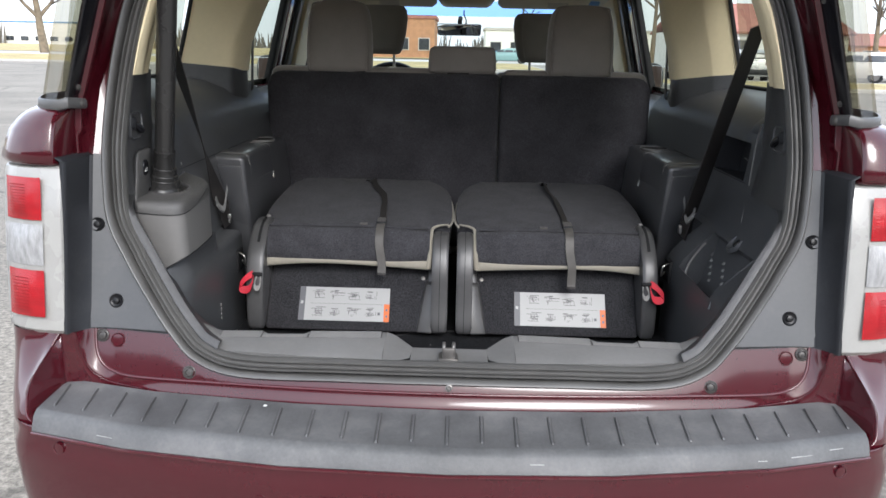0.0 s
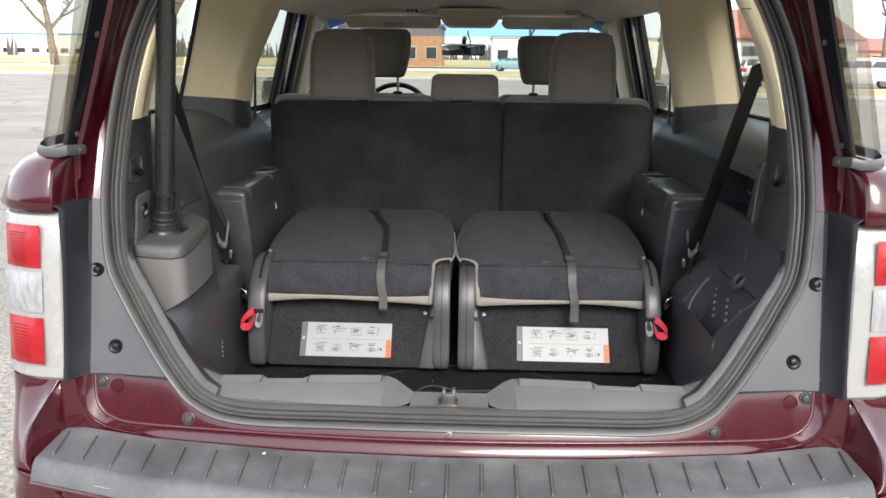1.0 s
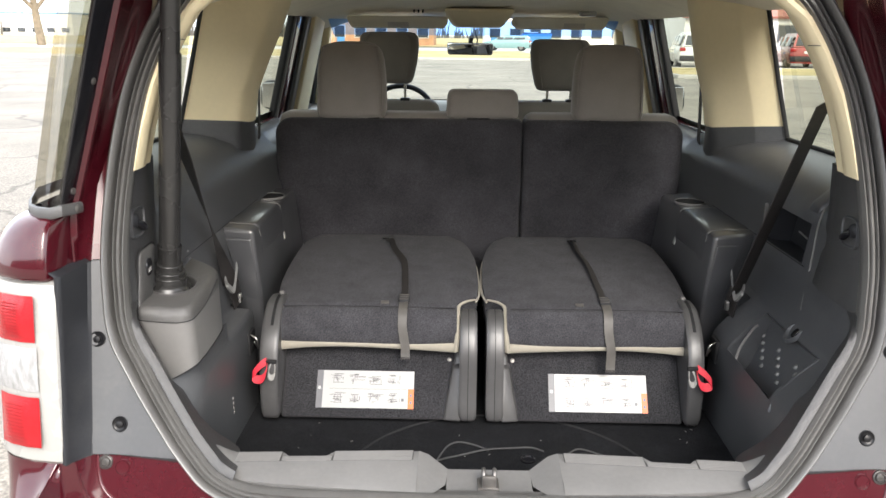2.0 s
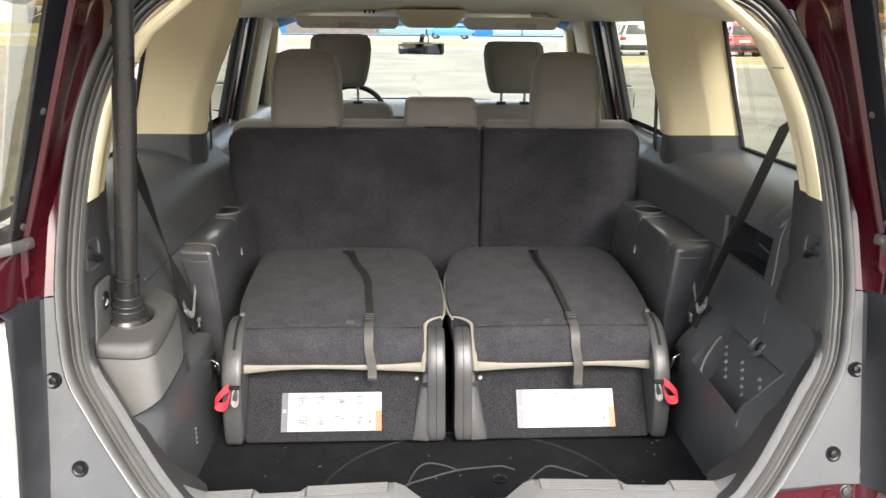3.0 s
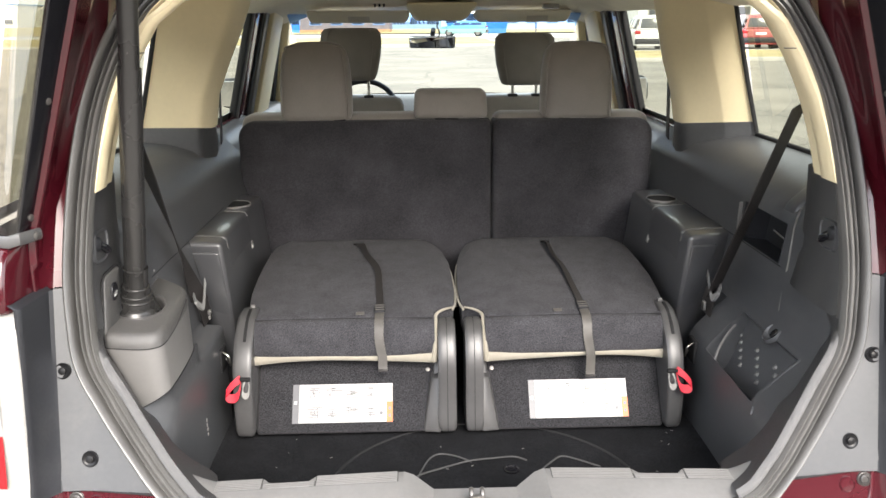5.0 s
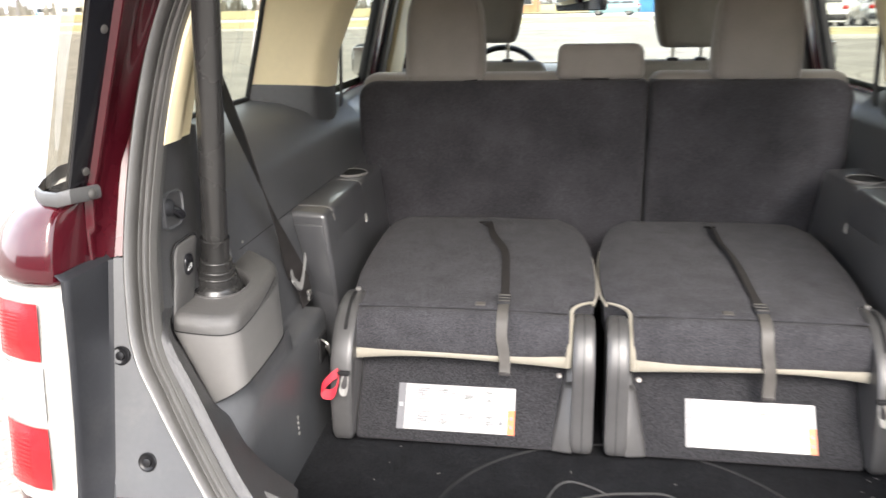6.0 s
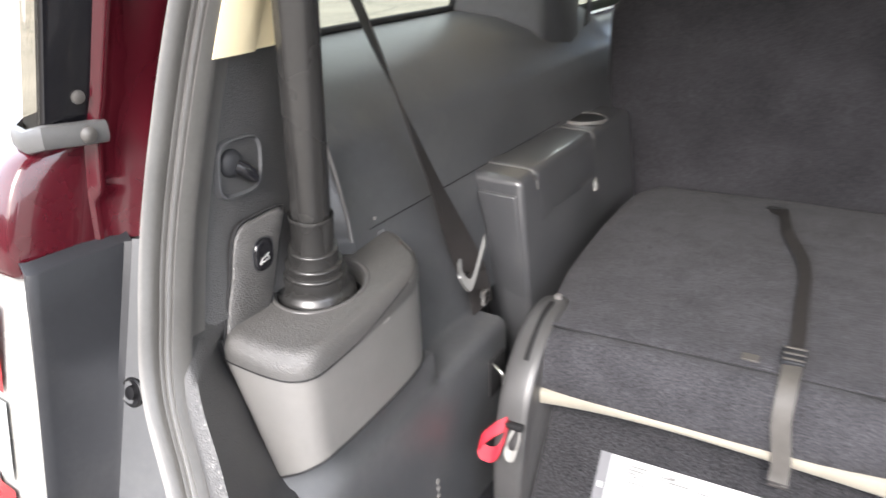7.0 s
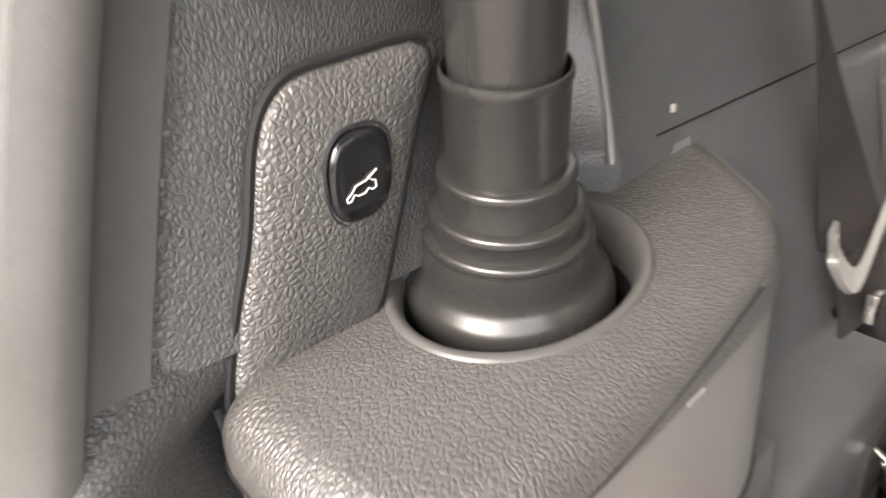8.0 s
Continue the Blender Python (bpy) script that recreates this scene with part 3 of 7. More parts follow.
    for z, o in ((1.158, 0.0), (1.1595, 0.004), (1.164, 0.006), (1.174, 0.006), (1.1785, 0.004), (1.180, 0.0)):
        rings.append([(s * (x_ - o * u_), y_ - o * v_, z + 0.004 * (0.08 - y_) / 0.05 * (x_ < 0.79)) for x_, y_, u_, v_ in ((0.771, 0.080, 1, 0), (0.773, 0.050, 1, 0.1), (0.779, 0.026, 0.7, 0.7), (0.795, 0.0215, 0, 1), (0.822, 0.030, -0.3, 1), (0.846, 0.052, -0.7, 0.7), (0.872, 0.100, -1, 0.3), (0.915, 0.20, -1, 0), (0.920, 0.42, -1, 0))])
    loft(bm, rings)
    part("belt_bracket", bm, BRACKETM, car, "grey metal belt moulding", 40)
    bm = lathe(bm_new(), (s * 0.7685, 0.060, 1.1700), (-s * 0.97, -0.2, 0), [(-0.002, 0.008), (0.004, 0.0075), (0.006, 0.003)], 16)
    part("bracket_bolt", bm, DULLM, car)
    # shoulder of the body between lamp and glass: flat inner wall, rounded outer corner
    bm = bm_new()
    rings = []
    for z in (1.052, 1.056, 1.064, 1.080, 1.100, 1.120, 1.135, 1.146, 1.153, 1.158, 1.162):
        ye = table(z, [1.05, 1.058, 1.07, 1.11, 1.14, 1.153, 1.160, 1.166], [-0.010, -0.018, -0.020, -0.010, 0.004, 0.016, 0.028, 0.050])
        xo = table(z, [1.052, 1.064, 1.12, 1.148, 1.162], [0.944, 0.950, 0.932, 0.908, 0.885])
        w_ = xo - 0.799
        rings.append([(s * 0.7850, 0.074, z), (s * 0.7852, 0.055, z), (s * 0.790, lerp(0.062, ye, 0.5), z), (s * 0.796, ye + 0.007, z), (s * 0.799, ye + 0.001, z), (s * 0.804, ye - 0.002, z), (s * (0.799 + 0.30 * w_), ye - 0.001, z), (s * (0.799 + 0.62 * w_), ye + 0.016, z), (s * (0.799 + 0.86 * w_), ye + 0.048, z), (s * (0.799 + 0.97 * w_), ye + 0.10, z), (s * xo, ye + 0.17, z), (s * xo, 0.42, z)])
    loft(bm, rings)
    part("body_shoulder", bm, RED, car, "maroon body shoulder above the tail lamp", 45)

    # tail lamp
    lamp = part("tail_lamp", loft(bm_new(), [[(s * x, -0.056 + 0.156 * (z - 0.75) + dy + e, z) for x, dy in
        ((0.7785, 0.02), (0.7795, -0.004), (0.7835, -0.0095), (0.793, -0.0115), (0.845, -0.006), (0.885, 0.008), (0.918, 0.030), (0.938, 0.075), (0.948, 0.16), (0.950, 0.30))]
        for z, e in ((0.712, 0.012), (0.722, 0.002), (0.735, 0.0), (0.85, -0.006), (0.95, -0.006), (1.035, 0.0), (1.046, 0.004), (1.050, 0.014), (1.0505, 0.09))]), LAMPF, car, "pale grey tail lamp with red and clear lenses", 35)

    def lens(z0, z1, x0, x1, mat, nm, lab):
        b = bm_new()
        rr = []
        n = 8
        for j in range(n + 1):
            z = lerp(z0, z1, j / n)
            e = 0.007 * min(1.0, 3.2 * min(j, n - j) / n)
            row = []
            for k in range(9):
                x = lerp(x0, x1, k / 8)
                f = e * min(1.0, 3.2 * min(k, 8 - k) / 8) if 0 < k < 8 else 0.0
                dy = table(x, [0.793, 0.845, 0.885, 0.918, 0.938], [-0.0115, -0.006, 0.008, 0.030, 0.075])
                row.append((s * x, -0.056 + 0.156 * (z - 0.75) + dy - 0.0098 - f, z))
            rr.append(row)
        loft(b, rr)
        lens_ = part(nm, b, mat, lamp, lab, 35)
        if mat is LENSR:
            for j in range(1, 12):
                z = lerp(z0 + 0.008, z1 - 0.008, j / 12)
                g = bm_new()
                loft(g, [[(s * x, -0.056 + 0.156 * (z - 0.75) + table(x, [0.793, 0.845, 0.885, 0.918, 0.938], [-0.0115, -0.006, 0.008, 0.030, 0.075]) - 0.0177, z + dz) for dz in (-0.0008, 0.0008)] for x in [lerp(x0 + 0.030, x1 - 0.016, k / 6) for k in range(7)]])
                part("lens_rib", g, LENSRD, lens_)
    lens(0.946, 1.030, 0.820, 0.905, LENSR, "red_lens", "ribbed red lens")
    lens(0.856, 0.937, 0.818, 0.914, LENSW, "clear_lens", "ribbed clear lens")
    lens(0.752, 0.846, 0.818, 0.905, LENSR, "red_lens", "ribbed red lens")

# bumper skin, step pad with ribs
bm = bm_new()
plan = smooth_pts([(-0.945, 0.50, 0), (-0.945, 0.15, 0), (-0.935, 0.02, 0), (-0.905, -0.075, 0), (-0.865, -0.140, 0), (-0.815, -0.188, 0), (-0.6, -0.246, 0), (-0.3, -0.292, 0), (0, -0.305, 0),
                   (0.3, -0.292, 0), (0.6, -0.246, 0), (0.815, -0.188, 0), (0.865, -0.140, 0), (0.905, -0.075, 0), (0.935, 0.02, 0), (0.945, 0.15, 0), (0.945, 0.50, 0)], 4)
rings = []
for p in plan:
    a = abs(p.x)
    zt = 0.572
    nx, ny = (p.x * 0.9, -0.6) if a > 0.8 else (p.x * 0.25, -1.0)
    d = math.hypot(nx, ny)
    nx, ny = nx / d, ny / d
    row = []
    inset = 0.004 if a > 0.80 else 0.012
    for z, o in ((zt, -inset), (zt - 0.004, -inset * 0.5), (lerp(zt, 0.5, 0.2), -0.004), (lerp(zt, 0.5, 0.6), 0.004), (0.50, 0.006), (0.42, 0.0), (0.34, -0.012), (0.24, -0.05)):
        row.append((p.x + nx * o, p.y + ny * o, z))
    rings.append(row)
loft(bm, rings)
bumper = part("bumper", bm, RED, car, "maroon painted rear bumper with parking sensors", 40)

for s in (1, -1):
    bm = bm_new()
    rings = []
    edge_ = smooth_pts([(0.800, -0.180, 0.566), (0.822, -0.172, 0.582), (0.832, -0.153, 0.608), (0.834, -0.130, 0.634), (0.826, -0.108, 0.658), (0.814, -0.086, 0.684), (0.806, -0.068, 0.704), (0.800, -0.056, 0.7155)], 4)
    for e in edge_:
        k = (e.z - 0.566) / 0.1495
        k = k * k * (3 - 2 * k)
        out_ = smooth_pts([(e.x, e.y, 0), (max(e.x + 0.010, lerp(0.850, 0.835, k)), lerp(-0.160, -0.058, k), 0), (0.885, lerp(-0.112, -0.046, k), 0), (0.918, lerp(-0.045, -0.022, k), 0), (0.938, lerp(0.03, 0.025, k), 0), (0.947, 0.14, 0), (0.947, 0.5, 0)], 5)
        rings.append([(s * 0.7955, -0.061, e.z), (s * min(e.x - 0.0035, 0.80), max(e.y + 0.012, -0.072), e.z), (s * (e.x - 0.0035), e.y + 0.010, e.z), (s * (e.x - 0.0022), e.y + 0.003, e.z)] + [(s * p.x, p.y, e.z) for p in out_])
    loft(bm, rings)
    part("bumper_corner", bm, RED, bumper, "maroon bumper corner under the tail lamp", 75)

pad_f = lambda x: table(abs(x), [0, 0.3, 0.6, 0.80, 0.82], [-0.140, -0.130, -0.094, -0.046, -0.046])
pad_r = lambda x: table(abs(x), [0, 0.3, 0.6, 0.80, 0.82], [-0.296, -0.283, -0.240, -0.186, -0.165])
bm = bm_new()
rings = []
for i in range(-41, 42):
    x = i * 0.02
    f, r_ = pad_f(x), pad_r(x)
    xi = x if abs(x) < 0.805 else x * 0.99
    e = 0.0 if abs(x) < 0.81 else 0.012
    rings.append([(xi, f + 0.004, 0.588), (xi, f, 0.606 - e), (xi, f - 0.006, 0.609 - e), (xi, lerp(f, r_, 0.15), 0.604 - e), (xi, lerp(f, r_, 0.85), 0.601 - e), (xi, r_ + 0.012, 0.600 - e), (xi, r_, 0.592 - e),
                  (xi, r_ - 0.012, 0.566), (xi, r_ - 0.008, 0.560), (xi, r_ + 0.02, 0.558)])
loft(bm, rings)
pad = part("step_pad", bm, PADM, bumper, "worn dark grey ribbed plastic step pad", 40)
for i in range(-12, 13):
    xr = i * 0.0655 + 0.001
    lean = 0.02 * xr
    f, r_ = pad_f(xr) - 0.022, pad_r(xr) + 0.022
    bm = bm_new()
    dk = random.Random(i).uniform(0.86, 0.97)
    loft(bm, [[(xr - lean * u + dx, lerp(f, r_, u), lerp(0.6045, 0.6010, u) + dz) for dx, dz in ((-0.0030, -0.001), (-0.0022, 0.0036 * e), (0.0014, 0.0038 * e), (0.0030, -0.001))] for u, e in ((0, 0.2), (0.03, 1.0), (0.5, 1.0), (dk, 1.0), (dk + 0.03, 0.2))], False)
    part("rib", bm, PADM, pad)
    # flat dark strips on both sides paint the shade at the rib's foot
    bm = bm_new()
    loft(bm, [[(xr - lean * u + dx, lerp(f, r_, u), lerp(0.6045, 0.6010, u) + 0.0005) for dx in (-0.0046, -0.0029)] for u in (0.01, 0.5, dk)], False)
    part("rib_shade_line", bm, PADD, pad)
    bm = bm_new()
    loft(bm, [[(xr - lean * u + dx, lerp(f, r_, u), lerp(0.6045, 0.6010, u) + 0.0005) for dx in (0.0029, 0.0037)] for u in (0.01, 0.5, dk)], False)
    part("rib_shade_line", bm, PADD, pad)
bm = bm_new()
lathe(bm, (-0.36, pad_f(0.36) - 0.02, 0.606), (0, 0, 1), [(0, 0.004), (0.001, 0.003)], 10)
part("chip", bm, WHITEM, bumper)
# thin lip below the pad, its bright line put into a lighter maroon
bm = bm_new()
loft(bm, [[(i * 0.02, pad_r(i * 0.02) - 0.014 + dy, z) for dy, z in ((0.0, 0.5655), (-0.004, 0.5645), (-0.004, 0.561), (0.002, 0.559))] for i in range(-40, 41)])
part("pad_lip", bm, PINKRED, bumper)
for sx_, sz_ in ((0.335, 0.492), (0.742, 0.540)):
    for s in (1, -1):
        yy = table(sx_, [0, 0.3, 0.6, 0.815], [-0.311, -0.298, -0.252, -0.194]) - 0.001
        g = (0.05 * s if sx_ < 0.5 else 0.30 * s, -1, 0)
        bm = lathe(bm_new(), (s * sx_, yy, sz_), g, [(-0.004, 0.0125), (0.0015, 0.0125), (0.002, 0.011), (0.0005, 0.0105), (0.0012, 0.003)], 22)
        part("parking_sensor", bm, RED, bumper, "round maroon parking sensor")
bm = bm_new()
box(bm, -0.235, 0.24, -0.325, -0.29, 0.30, 0.508, 0.02, 3)
part("plate_recess", bm, GLOSSB, bumper, "black number plate recess")

# sill plate in two halves with the latch recess between them
for s in (1, -1):
    bm = bm_new()
    rings = []
    for x in [0.135, 0.17, 0.21, 0.25, 0.28, 0.301, 0.305, 0.309, 0.312, 0.33, 0.36, 0.386, 0.389, 0.393, 0.397, 0.42, 0.45, 0.48, 0.500, 0.515, 0.530]:
        yi = table(x, [0.1, 0.49], [0.034, 0.012]) - table(x, [0.301, 0.3125, 0.3855, 0.397], [0.0, 0.013, 0.013, 0.0])
        up = table(x, [0.485, 0.530], [0.0, 0.020])
        ys_ = rear_y(x, 0.69) + 0.006
        rings.append([(s * x, ys_ + 0.003, 0.668 + up), (s * x, ys_, 0.688 + up), (s * x, ys_ + 0.02, 0.694 + up), (s * x, yi - 0.030, 0.698 + up), (s * x, yi - 0.004, 0.7005 + up), (s * x, yi, 0.698 + up), (s * x, yi + 0.006, 0.690 + up), (s * x, yi + 0.012, 0.520)])
    loft(bm, rings)
    sill = part("sill_plate", bm, SILLP, car, "mid-grey plastic sill trim with ribbed top", 40)
    # ribbed strips on the top edge
    for x0, x1, w_, sk in ((0.145, 0.300, 6, 0), (0.300, 0.398, 3, 3), (0.398, 0.486, 6, 0)):
        bm = bm_new()
        loft(bm, [[(s * x, table(x, [0.1, 0.49], [0.034, 0.012]) - 0.0015 - sk * 0.0050 - q * w_ * 0.0050, 0.7004 - sk * 0.0003 - q * w_ * 0.00035 + 0.0004) for q in (0, 1)] for x in (x0, lerp(x0, x1, 0.5), x1)])
        part("rib_bed", bm, RIBBED, sill)
        for k in range(sk, sk + w_):
            bm = bm_new()
            loft(bm, [[(s * x, table(x, [0.1, 0.49], [0.034, 0.012]) - 0.004 - k * 0.0050 + dy, 0.6998 - k * 0.00035 + dz) for dy, dz in ((0.0017, 0.0), (0.0013, 0.0024), (-0.0013, 0.0024), (-0.0017, 0.0))] for x in [lerp(x0 + 0.002, x1 - 0.002, j / 12) for j in range(13)]], True, True)
            part("rib", bm, SILLP, sill)
    # sloping cheek beside the latch recess
    bm = bm_new()
    loft(bm, [[(s * 0.135, rear_y(0.1, 0.69) + 0.006, 0.688), (s * 0.135, -0.03, 0.697), (s * 0.135, 0.030, 0.7005), (s * 0.135, 0.036, 0.690), (s * 0.135, 0.046, 0.52)],
              [(s * 0.120, rear_y(0.1, 0.69) + 0.006, 0.687), (s * 0.118, -0.03, 0.690), (s * 0.116, 0.028, 0.694), (s * 0.116, 0.034, 0.685), (s * 0.116, 0.044, 0.52)],
              [(s * 0.105, rear_y(0.1, 0.69) + 0.006, 0.6865), (s * 0.082, -0.045, 0.674), (s * 0.078, 0.006, 0.676), (s * 0.078, 0.012, 0.668), (s * 0.078, 0.022, 0.52)]])
    part("sill_cheek", bm, SILLP, car, "", 30)
bm = bm_new()
loft(bm, [[(x, rear_y(0, 0.68) + 0.006, 0.687), (x, -0.085, 0.680), (x, -0.045, 0.674), (x, 0.006, 0.676), (x, 0.012, 0.668), (x, 0.02, 0.52)] for x in (-0.08, -0.04, 0, 0.04, 0.08)])
part("latch_tray", bm, SILLP, car, "shallow recess for the latch striker", 40)
striker = part("striker", box(bm_new(), -0.022, 0.018, -0.066, -0.030, 0.6745, 0.682, 0.002), DULLM, car, "steel latch striker loop")
for sx_ in (-0.011, 0.009):
    bm = tube(bm_new(), smooth_pts([(sx_, -0.058, 0.675), (sx_, -0.056, 0.700), (sx_, -0.046, 0.708), (sx_, -0.036, 0.700), (sx_, -0.034, 0.675)], 4), 0.004, 10)
    part("loop", bm, DULLM, striker)
bm = box(bm_new(), -0.014, 0.012, -0.062, -0.054, 0.676, 0.704, 0.002)
part("plate", bm, DULLM, striker)

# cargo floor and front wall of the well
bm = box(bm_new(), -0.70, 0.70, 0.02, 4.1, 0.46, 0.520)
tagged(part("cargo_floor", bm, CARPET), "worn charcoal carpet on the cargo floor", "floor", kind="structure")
bm = tube(bm_new(), [(0.36 * math.cos(a) + 0.042, 0.20 + 0.315 * math.sin(a), 0.5200) for a in [math.pi * (-0.10 + 1.2 * i / 60) for i in range(61)]], 0.0034, 6)
tagged(part("floor_seam", bm, RUBBERD), "dark seam of the spare wheel cover in the floor", "seam", kind="structure")
bm = lathe(bm_new(), (0.108, 0.300, 0.520), (0, 0, 1), [(0, 0.018), (0.004, 0.018), (0.005, 0.014), (0.001, 0.012), (0.001, 0.004)], 24)
tagged(part("floor_knob", bm, GLOSSB), "round black floor fastener", "fastener")
for pts in ([(-0.125, 0.22, 0.522), (-0.106, 0.290, 0.522), (-0.083, 0.350, 0.523), (-0.056, 0.369, 0.524), (-0.017, 0.357, 0.524), (0.017, 0.336, 0.522)], [(0.150, 0.26, 0.522), (0.177, 0.294, 0.522), (0.209, 0.329, 0.523), (0.235, 0.347, 0.524), (0.272, 0.332, 0.523), (0.318, 0.302, 0.522)],
            [(-0.130, 0.25, 0.526), (-0.106, 0.280, 0.526), (-0.054, 0.310, 0.523), (0.012, 0.332, 0.527), (0.071, 0.349, 0.522), (0.120, 0.353, 0.522), (0.149, 0.337, 0.522)]):
    bm = tube(bm_new(), smooth_pts(pts, 6), 0.0022, 6)
    tagged(part("cord", bm, pm("grey_cord", (0.052, 0.052, 0.053), 0.8) if "grey_cord" not in bpy.data.materials else bpy.data.materials["grey_cord"]), "thin grey cord lying on the cargo floor", "cord")

# scattered lint on the carpet
lrnd = random.Random(11)
bm = bm_new()
for k in range(24):
    x, y = lrnd.uniform(-0.52, 0.54), lrnd.uniform(0.12, 0.46)
    a, l_ = lrnd.uniform(0, 3.14), lrnd.uniform(0.0015, 0.0045)
    dx, dy = math.cos(a) * l_, math.sin(a) * l_
    hexa(bm, [(x - dx, y - dy, 0.5202), (x + dx, y + dy, 0.5202), (x + dx - dy * 0.4, y + dy + dx * 0.4, 0.5202), (x - dx - dy * 0.4, y - dy + dx * 0.4, 0.5202)], [(x - dx, y - dy, 0.5213), (x + dx, y + dy, 0.5213), (x + dx - dy * 0.4, y + dy + dx * 0.4, 0.5213), (x - dx - dy * 0.4, y - dy + dx * 0.4, 0.5213)])
tagged(part("lint", bm, pm("pale_lint", (0.16, 0.155, 0.15), 0.9)), "pale crumbs of lint on the cargo carpet", "lint", kind="stuff")
# pale scrapes along the front edge of the step pad
for k in range(5):
    x = lrnd.uniform(-0.80, 0.78)
    y, w_ = pad_r(x), lrnd.uniform(0.012, 0.05)
    yb = pad_r(x + w_)
    zz = lrnd.uniform(0.575, 0.590)
    e_ = lambda z: lerp(0.0, -0.012, (0.592 - z) / 0.026) - 0.0006
    bm = hexa(bm_new(), [(x, y + e_(zz), zz), (x + w_, yb + e_(zz), zz), (x + w_, yb + e_(zz) + 0.001, zz), (x, y + e_(zz) + 0.001, zz)], [(x, y + e_(zz + 0.0012), zz + 0.0012), (x + w_ * 0.9, yb + e_(zz + 0.0012), zz + 0.0012), (x + w_ * 0.9, yb + e_(zz + 0.0012) + 0.001, zz + 0.0012), (x, y + e_(zz + 0.0012) + 0.001, zz + 0.0012)])
    part("scrape", bm, pm("pale_scrape", (0.33, 0.33, 0.32), 0.7) if "pale_scrape" not in bpy.data.materials else bpy.data.materials["pale_scrape"], pad)

# ---------------------------------------------------------------- cargo side trims
for s in (1, -1):
    trim = thing("cargo_side_trim", "dark grey grained plastic cargo side trim below the quarter window", "trim panel", "cargo side trims", at=(s * 0.7, 0.6, 0.52))
    inv = Matrix.Translation(trim.location).inverted()

    def tpart(name, bm, mat, label="", angle=40, parent=None):
        ob = part(name, bm, mat, parent or trim, label, angle)
        if parent is None:
            ob.matrix_parent_inverse = inv
        return ob

    # main wall
    bm = bm_new()
    rings = []
    for y in sorted([0.105 + i * 0.045 if i != 10 else 0.574 for i in range(30)] + ([0.312, 0.324, 0.372, 0.386] if s < 0 else [])):
        k = max(0.0, min(1.0, (0.36 - y) / 0.09))
        lo = table(y, [0.1, 0.2, 0.36, 0.6], [0.592, 0.597, 0.600, 0.600])
        if s > 0:
            low_ = [(lo, 0.519), (lo, 0.60), (lo + 0.003, 0.700), (lo + 0.006, 0.742), (lo + 0.018, 0.762), (0.660, 0.808), (0.694, 0.838), (0.704, 0.856), (0.708, 0.92), (0.712, 0.985), (0.717, 0.992)]
        else:
            out_ = max(0.0, min(1.0, (y - 0.372) / 0.014))
            out2 = max(0.0, min(1.0, (y - 0.312) / 0.012))
            rise = max(0.0, min(1.0, (y - 0.105) / 0.045))
            low_ = [(lo, 0.519), (lo, 0.60), (lo + 0.001, 0.700), (lo + 0.001, lerp(0.735, 0.770, rise)), (lerp(lo + 0.018, lo + 0.005, rise), lerp(0.760, 0.781, rise)), (lerp(0.640, lerp(0.606, 0.614, out_), rise), 0.7855),
                    (lerp(0.655, lerp(0.609, 0.652, out_), rise), lerp(0.803, lerp(0.827, 0.787, out_), rise)), (lerp(0.700, 0.661, out_), lerp(0.834, 0.795, out_)), (lerp(0.706, 0.671, out_), 0.90), (lerp(0.710, 0.684, out2), 0.982), (lerp(0.714, 0.690, out2), 0.992)]
        rings.append([(s * x_, y, z_) for x_, z_ in low_] + [(s * (lerp(0.7265, 0.716, k) if s > 0 else lerp(0.718, 0.7085, out2)), y, 1.085), (s * lerp(0.735, 0.716, k), y, 1.105), (s * lerp(0.775, 0.716, k), y, 1.15), (s * lerp(0.835, 0.716, k), y, 1.18), (s * lerp(0.890, 0.718, k), y, 1.192), (s * lerp(0.915, 0.720, k), y, 1.196)])
    rings = [[(p[0] + s * 0.03 * max(0.0, min(1.0, (0.27 - p[1]) / 0.06)) * (p[2] > 1.0), p[1], p[2]) for p in r] for r in rings]
    rows_ = [[bm.verts.new(p) for p in r] for r in rings]
    for a_ in range(len(rows_) - 1):
        ya, yb = rings[a_][0][1], rings[a_ + 1][0][1]
        for b_ in range(len(rings[0]) - 1):
            if s > 0 and 0.19 < ya and yb < 0.47 and 3 <= b_ <= 5:
                continue
            if s > 0 and 0.36 < ya and yb < 0.61 and b_ == 10:
                continue
            if b_ >= 9 and yb < 0.26:
                continue
            if b_ <= (5 if s > 0 else 6) and ya > 0.57:
                continue
            bm.faces.new((rows_[a_][b_], rows_[a_][b_ + 1], rows_[a_ + 1][b_ + 1], rows_[a_ + 1][b_]))
    cap_ = [p for p in rings if abs(p[0][1] - 0.574) < 0.001][0][:7]
    bm.faces.new([bm.verts.new(p) for p in cap_ + [(s * 0.704, 0.574, 0.838), (s * 0.704, 0.574, 0.519)]])
    loft(bm, [[(s * 0.703, y, z) for z in (0.519, 0.70, 0.84, 0.857)] for y in (0.57, 0.8, 1.1, 1.4)])
    tpart("wall_panel", bm, GREY, "", 50)
    # lower edge of the upright rear pillar trim, dark below and beige above
    bm = bm_new()
    rings = []
    for z in (0.972, 1.02, 1.06, 1.14, 1.234):
        xs0 = seal_edge_x(z, -0.0195)
        y0 = rear_y(0.7, z) + 0.10
        rings.append([(s * (xs0 + 0.012), y0 - 0.09, z), (s * xs0, y0 - 0.06, z), (s * (xs0 - 0.004), y0, z), (s * (xs0 - 0.002), 0.25, z), (s * (xs0 + 0.008), 0.300, z), (s * (xs0 + 0.05), 0.335, z), (s * 0.90, 0.40, z)])
    loft(bm, rings)
